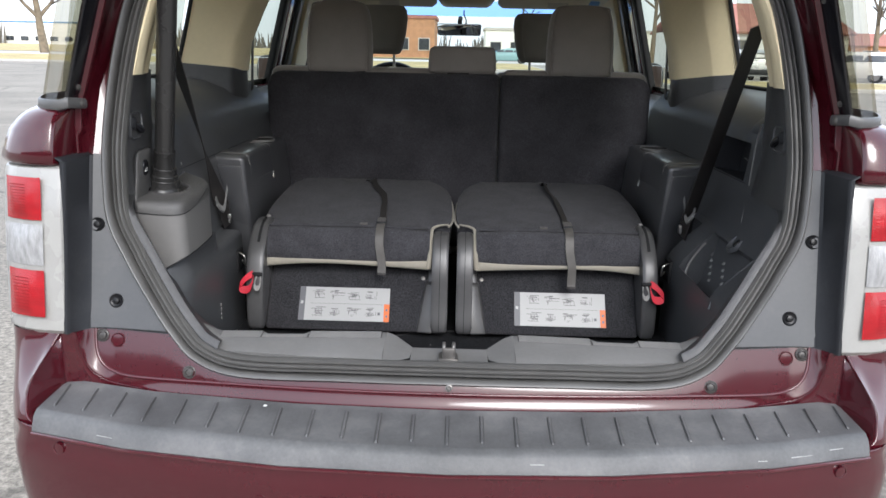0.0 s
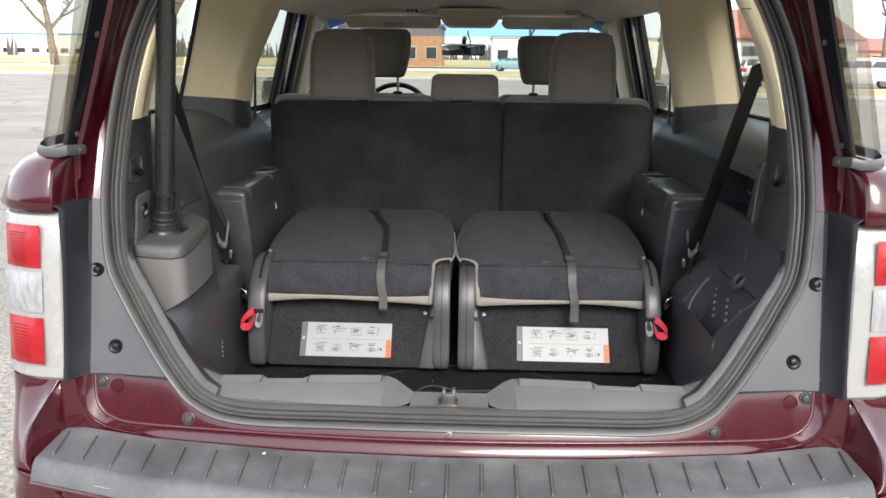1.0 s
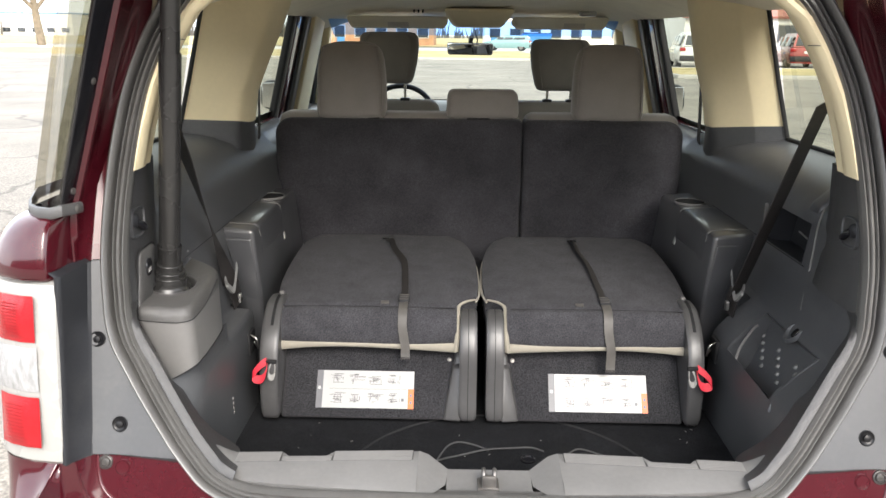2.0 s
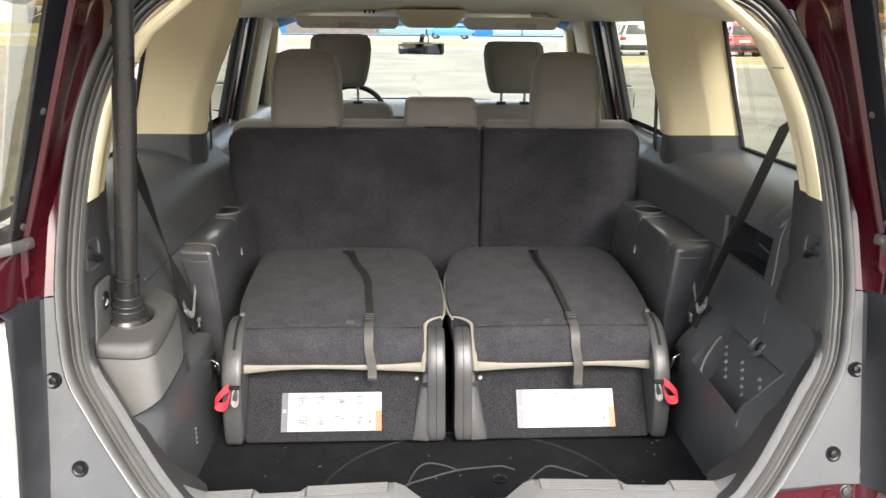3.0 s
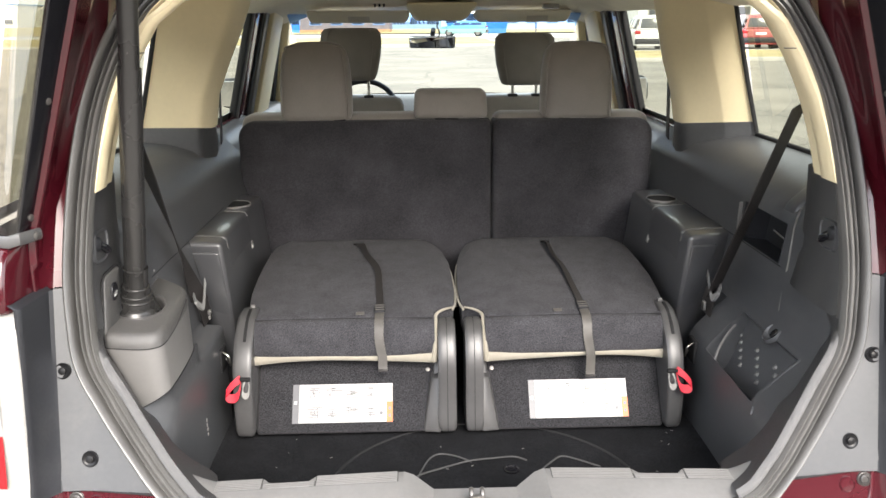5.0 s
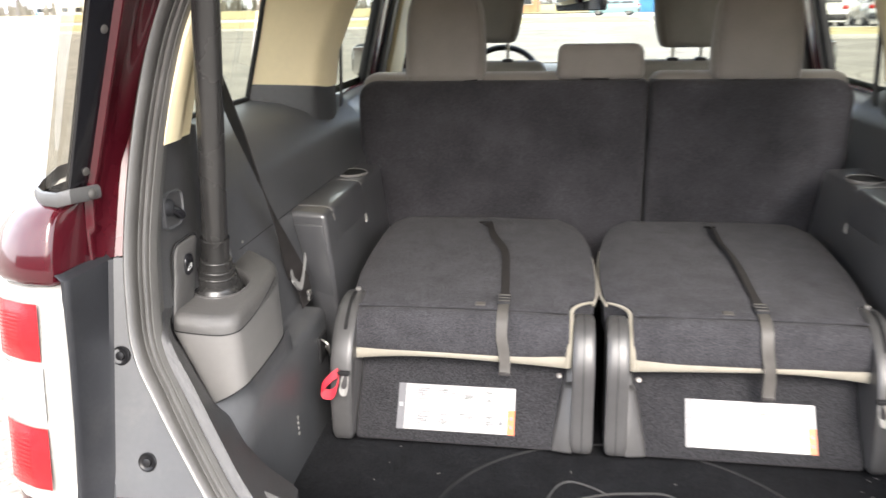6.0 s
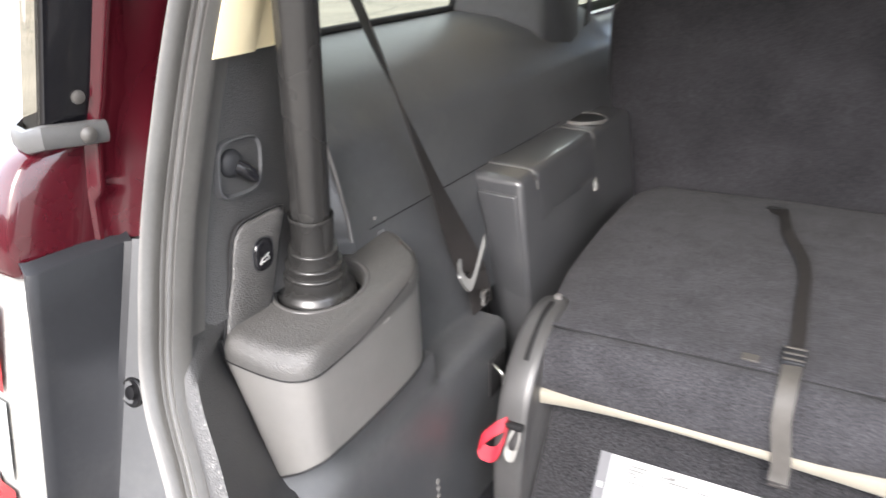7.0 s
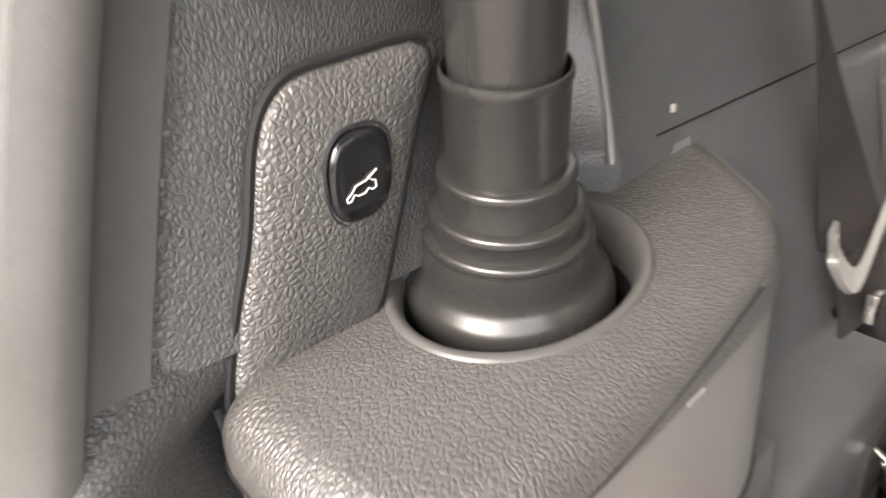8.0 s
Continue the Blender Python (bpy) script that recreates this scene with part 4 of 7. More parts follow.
    tpart("pillar_base_trim", bm, GRAIND, "", 50)
    bm = bm_new()
    rings = []
    for z in (1.226, 1.30, 1.38, 1.45, 1.52, 1.58, 1.62):
        xs0 = seal_edge_x(min(z, 1.575), -0.034) - (0.08 * max(0.0, z - 1.56) / 0.06)
        y0 = rear_y(0.7, z)
        sl_ = table(z, [1.22, 1.30, 1.40, 1.50, 1.56], [0.06, 0.24, 0.58, 0.92, 1.0])
        rings.append([(s * (xs0 - dx), y0 + dy, z) for dx, dy in ((-0.004, 0.004), (0.010 * sl_, 0.004), (0.019 * sl_, 0.012), (0.023 * sl_, 0.024), (0.021 * sl_, 0.040), (0.006 * sl_, 0.060), (-0.05, 0.10))] + [(s * (side_x(z) - 0.012), y0 + 0.20, z)])
    loft(bm, rings)
    tpart("rear_pillar_trim", bm, BEIGE, "beige plastic rear pillar cover", 50)
    for zc_ in (1.47,):
        xs0 = seal_edge_x(zc_, -0.034)
        y0 = rear_y(0.7, zc_)
        bm = hexa(bm_new(), [(s * (xs0 - 0.014), y0 + 0.0005, zc_), (s * (xs0 - 0.031), y0 + 0.0120, zc_), (s * (xs0 - 0.031), y0 + 0.016, zc_), (s * (xs0 - 0.014), y0 + 0.006, zc_)],
                  [(s * (xs0 - 0.014), y0 + 0.0005, zc_ + 0.0015), (s * (xs0 - 0.031), y0 + 0.0120, zc_ + 0.0015), (s * (xs0 - 0.031), y0 + 0.016, zc_ + 0.0015), (s * (xs0 - 0.014), y0 + 0.006, zc_ + 0.0015)])
        tpart("clip_slot", bm, RUBBERD)
    # middle pillar: beige upper, dark lower
    for nm, zz, mat_, lab in (("mid_pillar_trim", (1.232, 1.30, 1.40, 1.50, 1.58, 1.63), BEIGE, "beige plastic pillar cover"), ("mid_pillar_base", (0.94, 1.06, 1.15, 1.205, 1.234), GREY, "")):
        bm = bm_new()
        rings = []
        for z in zz:
            k = (z - 1.2) / 0.3
            xr, yr = 0.905 - 0.063 * k, 0.972 + 0.05 * k
            xf, yf = 0.748 - 0.028 * k, 1.150 + 0.125 * k
            if z < 1.2:
                xr, yr, xf, yf = 0.902, 0.974, 0.748, 1.152
            xf -= table(z, [1.29, 1.345, 1.56], [0.0, 0.014, 0.016] if s > 0 else [0.0, 0.010, 0.072])
            o = 0.0 if mat_ is BEIGE else 0.002
            low = -0.027 if 1.22 < z < 1.24 else 0.0
            plan_ = [(xr - o, yr - o, 0.0), *[(lerp(xr, xf, a_) - o, lerp(yr, yf, b_) - o, b_) for a_, b_ in (((0.44, 0.28), (0.48, 0.325), (0.515, 0.38), (0.92, 0.86)) if s > 0 else ((0.86, 0.52), (0.91, 0.565), (0.945, 0.63), (0.97, 0.75)))], (xf - o, yf, 1.0), (xf - 0.004 - o, yf + 0.04, 1.0), (xf + 0.004 - o, yf + 0.10, 1.0),
                     (xf + 0.05, yf + 0.15, 1.0), (xr + 0.02, yf + 0.20, 1.0)]
            rings.append([(s * x_, y_, z + low * f_) for x_, y_, f_ in plan_])
        loft(bm, rings)
        tpart(nm, bm, mat_, lab, 28)
    # tie-down ring near the floor
    rec = tpart("ring_recess", box(bm_new(), min(s * 0.596, s * 0.61), max(s * 0.596, s * 0.61), 0.512, 0.564, 0.678, 0.740, 0.004), RUBBERD)
    bm = tube(bm_new(), smooth_pts([(s * 0.597, 0.520, 0.734), (s * 0.585, 0.516, 0.730), (s * 0.578, 0.514, 0.723), (s * 0.576, 0.514, 0.706), (s * 0.577, 0.518, 0.699), (s * 0.584, 0.534, 0.697), (s * 0.592, 0.546, 0.699), (s * 0.597, 0.550, 0.704)], 4), 0.0026, 10)
    part("tie_ring", bm, CHROME, rec, "steel tie-down ring")
    # coat hook in its dish on the pillar
    xs0 = seal_edge_x(1.115, -0.0195) - 0.004
    bm = bm_new()
    ovals = [(0.96 * math.copysign(abs(math.cos(a)) ** 0.55, math.cos(a)), 0.92 * math.copysign(abs(math.sin(a)) ** 0.55, math.sin(a))) for a in [2 * math.pi * k / 32 for k in range(32)]]
    loft(bm, [[(s * (xs0 + h), 0.178 + (u + 0.12 * v) * r, 1.116 + v * r) for u, v in ovals] for h, r in ((0.004, 0.034), (-0.0035, 0.0325), (-0.004, 0.0305), (0.0, 0.0285), (0.006, 0.024), (0.008, 0.012), (0.008, 0.001))], True)
    hook = tpart("hook_dish", bm, GREY, "", 60)
    bm = lathe(bm_new(), (s * (xs0 + 0.007), 0.170, 1.121), (-s, -0.25, 0.05), [(-0.006, 0.0145), (0.004, 0.0150), (0.009, 0.0135), (0.012, 0.009), (0.0130, 0.002)], 20)
    part("hook_boss", bm, BLACKP, hook)
    bm = tube(bm_new(), smooth_pts([(s * (xs0 - 0.001), 0.172, 1.119), (s * (xs0 - 0.006), 0.180, 1.113), (s * (xs0 - 0.008), 0.187, 1.106), (s * (xs0 - 0.009), 0.190, 1.105)], 4), 0.0080, 12)
    part("hook", bm, GLOSSB, hook, "black coat hook")
    # vertical groove and seam of the access hatch on the upper wall
    bm = tube(bm_new(), smooth_pts([(s * x_, y_, z_) for x_, y_, z_ in (((0.7075, 0.328, 0.897), (0.7125, 0.331, 0.955), (0.7175, 0.333, 1.02), (0.7225, 0.338, 1.085), (0.7235, 0.330, 1.115), (0.7225, 0.318, 1.136)) if s > 0 else ((0.6870, 0.322, 0.985), (0.6930, 0.325, 1.01), (0.7010, 0.322, 1.06), (0.7060, 0.314, 1.10), (0.7070, 0.306, 1.125), (0.7060, 0.298, 1.135)))], 5), 0.0022, 8)
    tpart("hatch_bead", bm, GREYL)
    sx_ = 0.7145 if s > 0 else 0.6870
    bm = tube(bm_new(), [(s * sx_, 0.36, 0.989), (s * sx_, 0.62, 0.989), (s * sx_, 1.0, 0.989)], 0.0010 if s > 0 else 0.0006, 6)
    tpart("panel_seam", bm, RUBBERD)
    for (fy, fx, fz, fs) in ((0.364, 0.682, 1.001, 0.002), (0.44, 0.6035, 0.66, 0.004), (0.40, 0.6035, 0.69, 0.003), (0.47, 0.604, 0.71, 0.003), (0.30, 0.603, 0.64, 0.003)):
        if s < 0:
            bm = box(bm_new(), -fx - 0.001, -fx + 0.001, fy, fy + fs, fz, fz + fs * 2)
            tpart("scuff", bm, SCUFFM, "pale scuff mark")
    if s < 0:
        for k in range(4):
            bm = box(bm_new(), -0.601, -0.5975, 0.352, 0.358, 0.598 + k * 0.012, 0.605 + k * 0.012, 0.001)
            tpart("vent_slot", bm, GREYL)
    else:
        # storage pocket with vent grille, knob in its dish, upper bin
        rim = smooth_pts([(0.607, 0.405, 0.740), (0.618, 0.418, 0.762), (0.640, 0.436, 0.786), (0.660, 0.447, 0.806), (0.668, 0.448, 0.812)], 4)
        bm = tube(bm_new(), rim, 0.0030, 8)
        pocket = tpart("pocket_rim", bm, GREYL, "moulded rim of a storage pocket")
        # front wall top edge, floor and leaning vent panel at the back
        back = lambda z: 0.4286 + 0.341 * z
        bm = bm_new()
        loft(bm, [[(0.606, y, 0.742), (0.611, y, 0.738), (0.616, y, 0.66), (0.632, y, 0.655), (back(0.70), y, 0.70), (back(0.76), y, 0.76), (back(0.82), y, 0.82), (0.6935, y, 0.838)] for y in (0.196, 0.27, 0.35, 0.42, 0.4655)])
        for y in (0.196, 0.4655):
            bm.faces.new([bm.verts.new(p) for p in ((0.606, y, 0.742), (0.616, y, 0.66), (0.632, y, 0.655), (back(0.70), y, 0.70), (back(0.82), y, 0.82), (0.6935, y, 0.838), (0.660, y, 0.808), (0.618, y, 0.762))])
        part("pocket_bin", bm, GREY, pocket, "dark inside of the pocket with a vent panel", 50)
        for c_ in range(3):
            for r_ in range(5 if c_ < 2 else 4):
                yy, zz = 0.468 - c_ * 0.092 - r_ * 0.0135, 0.778 - r_ * 0.0140
                bx_ = back(zz)
                bm = hexa(bm_new(), [(bx_ + 0.002, yy - 0.009, zz - 0.004), (bx_ + 0.002, yy + 0.009, zz - 0.004), (bx_ + 0.004, yy + 0.006, zz + 0.006), (bx_ + 0.004, yy - 0.006, zz + 0.006)],
                          [(bx_ - 0.007, yy - 0.003, zz - 0.004), (bx_ - 0.007, yy + 0.003, zz - 0.004), (bx_ - 0.003, yy + 0.003, zz + 0.003), (bx_ - 0.003, yy - 0.003, zz + 0.003)], 0.001, 1)
                part("vent_tooth", bm, GREYL, pocket)
        # thick rounded lip at the rear of the pocket
        bm = tube(bm_new(), smooth_pts([(0.598, 0.176, 0.722), (0.612, 0.184, 0.752), (0.640, 0.188, 0.784), (0.668, 0.190, 0.812), (0.690, 0.190, 0.832), (0.704, 0.192, 0.842)], 4), [0.004] * 21, 10)
        part("pocket_lip", bm, GREY, pocket, "", 60)
        # recessed catch above the pocket
        u_, v_, n_ = Vector((0.70, 0.10, 0.70)).normalized(), Vector((0.12, -0.98, 0.12)).normalized(), Vector((-0.7, 0.0, 0.7)).normalized()
        c0 = Vector((0.699, 0.322, 0.845))
        bm = bm_new()
        loft(bm, [[c0 + u_ * (math.cos(a) * r * 0.027) + v_ * (math.sin(a) * r * 0.023) + n_ * h for a in [2 * math.pi * k / 32 for k in range(32)]] for r, h in ((1.15, -0.004), (1.08, 0.003), (1.0, 0.006), (0.92, 0.005), (0.80, -0.002), (0.6, -0.006), (0.02, -0.007))], True)
        dish_ = tpart("catch_dish", bm, GREY, "", 60)
        c1 = c0 + v_ * 0.005 + n_ * 0.000
        bm = bm_new()
        loft(bm, [[c1 + u_ * (math.cos(a) * r * 0.014) + v_ * (math.sin(a) * r * 0.009) + n_ * h for a in [2 * math.pi * k / 24 for k in range(24)]] for r, h in ((1.0, -0.008), (1.0, 0.002), (0.85, 0.004), (0.02, 0.005))], True)
        part("catch", bm, GLOSSB, dish_, "oval gloss black catch")
        # open bin high in the wall, with a slit beside it
        bm = bm_new()
        loft(bm, [[(0.7155, y, 0.993), (0.785, y, 0.985), (0.80, y, 1.075), (0.7270, y, 1.0845)] for y in (0.376, 0.48, 0.599)])
        for y in (0.376, 0.599):
            bm.faces.new([bm.verts.new(p) for p in ((0.7155, y, 0.993), (0.785, y, 0.985), (0.80, y, 1.075), (0.7270, y, 1.0845))])
        bin_ = tpart("upper_bin", bm, BLACKP, "open dark bin in the upper wall")
        bm = tube(bm_new(), [(0.780, 0.40, 0.990), (0.770, 0.45, 1.02), (0.768, 0.52, 1.03)], 0.002, 6)
        part("bin_edge", bm, GREYL, bin_)
        bm = box(bm_new(), 0.712, 0.722, 0.603, 0.606, 1.00, 1.082, 0.001)
        part("bin_jamb", bm, GREYL, bin_)
        bm = hexa(bm_new(), [(0.735, 0.37, 1.10), (0.79, 0.37, 1.14), (0.79, 0.43, 1.14), (0.735, 0.43, 1.10)], [(0.742, 0.375, 1.125), (0.785, 0.375, 1.165), (0.785, 0.425, 1.165), (0.742, 0.425, 1.125)], 0.008, 3)
        tpart("belt_guide", bm, GREY, "grey belt guide on the ledge")

    # armrest console with cup holder
    con = thing("side_console", "dark grey plastic side armrest console with a cup holder and lid", "console", "side consoles", at=(s * 0.66, 0.9, 0.80))
    cinv = Matrix.Translation(con.location).inverted()

    def cpart(name, bm, mat, label="", angle=40, parent=None):
        ob = part(name, bm, mat, parent or con, label, angle)
        if parent is None:
            ob.matrix_parent_inverse = cinv
        return ob
    bm = prism(bm_new(), [(s * 0.586, 0.668, 0.56), (s * 0.615, 0.672, 0.56), (s * 0.700, 0.760, 0.56), (s * 0.735, 1.27, 0.56), (s * 0.582, 1.27, 0.56)],
               [(s * 0.604, 0.636, 0.984), (s * 0.692, 0.640, 0.988), (s * 0.731, 0.655, 0.991), (s * 0.735, 1.245, 0.980), (s * 0.622, 1.245, 0.972)], 0.013, 4)
    cpart("body", bm, CONSOLE, "", 50)
    # raised rear face with a crisp top ledge
    bm = hexa(bm_new(), [(s * 0.600, 0.652, 0.78), (s * 0.645, 0.655, 0.78), (s * 0.645, 0.668, 0.78), (s * 0.600, 0.668, 0.78)], [(s * 0.613, 0.633, 0.958), (s * 0.682, 0.636, 0.960), (s * 0.682, 0.650, 0.960), (s * 0.613, 0.650, 0.958)], 0.004, 3)
    cpart("rear_cap", bm, CONSOLE)
    bm = hexa(bm_new(), [(s * 0.5985, 0.694, 0.890), (s * 0.690, 0.694, 0.890), (s * 0.695, 0.985, 0.886), (s * 0.6040, 0.985, 0.886)], [(s * 0.6040, 0.692, 0.9862), (s * 0.726, 0.692, 0.9925), (s * 0.728, 0.985, 0.9865), (s * 0.6125, 0.985, 0.9800)], 0.013, 4)
    lid = cpart("lid", bm, CONSOLE, "dark grey lid with a latch", 50)
    for yy, low_ in ((0.693, 0.955), (0.986, 0.894)):
        k_ = (yy - 0.6) / 0.65
        xi_, zt_ = lerp(0.6035, 0.6215, k_), lerp(0.9868, 0.9745, k_)
        bm = tube(bm_new(), smooth_pts([(s * 0.727, yy, zt_ + 0.006), (s * 0.66, yy, zt_ + 0.0025), (s * (xi_ + 0.014), yy, zt_ + 0.0006), (s * (xi_ + 0.0045), yy, zt_ - 0.004), (s * (xi_ - 0.0005), yy, zt_ - 0.015), (s * (xi_ - 0.0028), yy, lerp(zt_, low_, 0.7)), (s * (xi_ - 0.0045), yy, low_)], 4), 0.0010, 6)
        part("lid_line", bm, GREYL, lid, "grey edge line of the lid")
    bm = hexa(bm_new(), [(s * 0.600, 0.972, 0.868), (s * 0.620, 0.972, 0.868), (s * 0.620, 0.994, 0.868), (s * 0.600, 0.994, 0.868)], [(s * 0.606, 0.978, 0.892), (s * 0.62, 0.978, 0.892), (s * 0.62, 0.994, 0.892), (s * 0.606, 0.994, 0.892)], 0.003, 2)
    part("latch", bm, LAMPF, lid, "small pale latch")
    bm = lathe(bm_new(), (s * 0.668, 1.075, 0.9790), (0, 0, 1), [(-0.05, 0.036), (0.0, 0.044), (0.0052, 0.0445), (0.0062, 0.046), (0.0052, 0.0475), (0.0, 0.048)], 36)
    cup = cpart("cup_holder", bm, GREYL, "round cup holder")
    bm = lathe(bm_new(), (s * 0.668, 1.075, 0.9790), (0, 0, 1), [(0.0038, 0.0440), (0.0040, 0.002)], 28)
    part("cup_floor", bm, RUBBERD, cup)

    # seat belt down the side with its tongue
    belt = thing("seat_belt", "black webbing seat belt with a steel tongue hanging down the side", "seat belt", "cargo seat belts", at=(s * 0.64, 0.53, 0.86))
    binv = Matrix.Translation(belt.location).inverted()
    line = [(s * (0.648 + 0.062 * (z - 0.86)), 0.556 - 0.525 * (z - 0.86), z) for z in [0.86 + i * 0.025 for i in range(21)]]
    if s > 0:
        bm = ribbon(bm_new(), line, (0.052, 0.040, 0.018), 0.001)
    else:
        # this belt hangs with a half twist
        rings = []
        for x, y, z in line:
            a = math.radians(table(z, [0.86, 0.95, 1.02, 1.10, 1.21, 1.36], [45, 85, 108, 119, 138, 146]))
            c_, n_ = Vector((math.cos(a), math.sin(a), 0)) * 0.023, Vector((-math.sin(a), math.cos(a), 0)) * 0.001
            p = Vector((x, y, z))
            rings.append([p - c_ - n_, p + c_ - n_, p + c_ + n_, p - c_ + n_])
        bm = loft(bm_new(), rings, True, True)
    part("webbing", bm, WEB, belt).matrix_parent_inverse = binv
    bm = ribbon(bm_new(), [(s * 0.636, 0.565, 0.80), (s * 0.640, 0.562, 0.83), (s * 0.646, 0.558, 0.862)], (s * 0.012, -0.038, -0.014))
    part("lower_webbing", bm, WEB, belt).matrix_parent_inverse = binv
    loop_ = [(s * 0.634, 0.572, 0.908), (s * 0.633, 0.552, 0.886), (s * 0.631, 0.528, 0.862), (s * 0.633, 0.519, 0.856), (s * 0.640, 0.516, 0.862), (s * 0.648, 0.518, 0.874), (s * 0.650, 0.524, 0.884)]
    bm = ribbon(bm_new(), smooth_pts(loop_, 4), (s * 0.006, 0.010, 0.013), 0.0034)
    part("tongue", bm, pm("tongue_grey", (0.15, 0.15, 0.148), 0.35, 0.1) if "tongue_grey" not in bpy.data.materials else bpy.data.materials["tongue_grey"], belt, "grey plastic and steel tongue").matrix_parent_inverse = binv
    bm = box(bm_new(), min(s * 0.622, s * 0.630), max(s * 0.622, s * 0.630), 0.545, 0.560, 0.812, 0.836, 0.002)
    part("tongue_plate", bm, CHROME, belt).matrix_parent_inverse = binv

# ---------------------------------------------------------------- strut cover box, button panel and liftgate strut (one side only)
cover = thing("strut_cover", "grey leather-grained plastic cover round the foot of the strut", "cover", at=(-0.65, 0.24, 0.80))
kinv = Matrix.Translation(cover.location).inverted()


EDGE = [(-0.7005, 0.1125), (-0.692, 0.1095), (-0.676, 0.1085), (-0.650, 0.108), (-0.628, 0.1095), (-0.610, 0.115), (-0.599, 0.125), (-0.5945, 0.140), (-0.5935, 0.18), (-0.5955, 0.24), (-0.598, 0.28), (-0.602, 0.318), (-0.610, 0.346), (-0.628, 0.371), (-0.660, 0.392), (-0.690, 0.408), (-0.716, 0.424)]


def outline(k, z):
    """Plan of the cover, shrunk by k and rounded."""
    pts = smooth_pts([(x, y, 0) for x, y in EDGE], 4)
    cx, cy = -0.665, 0.25
    return [(p.x - k * (1 if p.x > cx else 0), p.y + k * (1 if p.y < cy - 0.05 else (-1 if p.y > cy + 0.08 else 0)), z) for p in pts]


wc = Vector((-0.677, 0.246, 0.0))
topz = lambda x, y: 0.9560 + 0.045 * (y - 0.12) + 0.06 * max(0.0, -0.62 - x) + 0.09 * max(0.0, y - 0.325)


def well_radius(a):
    """The well is a slightly long oval."""
    b_ = a + 1.31
    return 1.0 / math.sqrt((math.cos(b_) / 0.0625) ** 2 + (math.sin(b_) / 0.0475) ** 2)


def cover_radius(a, k=0.0):
    """Distance from the well's centre to the cover's edge in the direction a."""
    d = (math.cos(a), math.sin(a))
    pts = [(p[0], p[1]) for p in outline(k, 0)]
    pts = pts + [(-0.7290, 0.30), (-0.7290, 0.22), pts[0]]
    best = 0.25
    for (x0, y0), (x1, y1) in zip(pts, pts[1:]):
        ex, ey = x1 - x0, y1 - y0
        den = d[0] * ey - d[1] * ex
        if abs(den) < 1e-9:
            continue
        r_ = ((x0 - wc.x) * ey - (y0 - wc.y) * ex) / den
        u = ((x0 - wc.x) * d[1] - (y0 - wc.y) * d[0]) / den
        if r_ > 0 and -0.001 <= u <= 1.001:
            best = min(best, r_)
    return best


bm = bm_new()
angs = [2 * math.pi * k / 128 for k in range(129)]
rad = [cover_radius(a) for a in angs]
wel = [well_radius(a) for a in angs]
rings = []
for din, well, dz in ((0.0, None, -0.0278), (0.0, None, -0.020), (0.0008, None, -0.0145), (0.0030, None, -0.0090), (0.0065, None, -0.0048), (0.011, None, -0.0020), (0.0155, None, -0.0005), (0.0195, None, 0.0),
                      (0, 0.0065, 0.0), (0, 0.0040, 0.0006), (0, 0.0020, 0.0004), (0, 0.0006, -0.0010), (0, -0.0004, -0.004), (0, -0.0015, -0.014), (0, -0.0025, -0.036)):
    row = []
    for a, r, w in zip(angs, rad, wel):
        rr_ = min(w + well, r - 0.0005) if well is not None else max(r - din, min(r, w + 0.0068))
        x, y = wc.x + math.cos(a) * rr_, wc.y + math.sin(a) * rr_
        row.append((x, y, topz(x, y) + dz))
    rings.append(row)
loft(bm, rings)
part("cover_top", bm, GRAINY, cover, "leather-grained top with rounded edges", 60)
# lower skirt, tapering to a point at the rear


def slab(y):
    """Depth of the seam under the top: it rises to the top edge towards the front of the car."""
    return table(y, [0.13, 0.20, 0.25, 0.31, 0.40], [0.0285, 0.0265, 0.0190, 0.0100, 0.0080])


top_ = outline(0.0012, 0.0)
foot_ = []
for x, y, z in top_:
    if y < 0.145:
        xb = -0.591 - (-0.594 - x) * 0.545
        foot_.append((xb, y + 0.002, table(xb, [-0.651, -0.617, -0.600, -0.591], [0.800, 0.819, 0.829, 0.833])))
    else:
        foot_.append((x + 0.0022, y, 0.832))
bm = bm_new()
loft(bm, [[(lerp(a[0], b_[0], f), lerp(a[1], b_[1], f), lerp(topz(a[0], a[1]) - slab(a[1]), b_[2], f)) for a, b_ in zip(top_, foot_)] for f in (0, 0.25, 0.5, 0.75, 1.0)] + [[(p[0] - 0.03, p[1] + 0.02, p[2]) for p in foot_]])
part("cover_skirt", bm, COVERG, cover, "smooth grey lower skirt", 50).matrix_parent_inverse = kinv
bm = tube(bm_new(), [(x, y, topz(x, y) - slab(y) + 0.0005) for x, y, z in outline(0.0002, 0)[2:44]], [table(y, [0.14, 0.22], [0.0011, 0.0006]) for x, y, z in outline(0.0002, 0)[2:44]], 6)
part("cover_seam", bm, RUBBERD, cover).matrix_parent_inverse = kinv
bm = tube(bm_new(), [(p[0] + 0.0005, p[1] - 0.0005, p[2]) for p in foot_[:54]], 0.0013, 6)
part("foot_seam", bm, RUBBERD, cover).matrix_parent_inverse = kinv
bm = tube(bm_new(), [(lerp(top_[0][0], foot_[0][0], f) - 0.0005, lerp(top_[0][1], foot_[0][1], f) - 0.0005, lerp(0.953, foot_[0][2], f)) for f in (0, 0.3, 0.6, 1.0)], 0.0016, 6)
part("front_seam", bm, RUBBERD, cover).matrix_parent_inverse = kinv
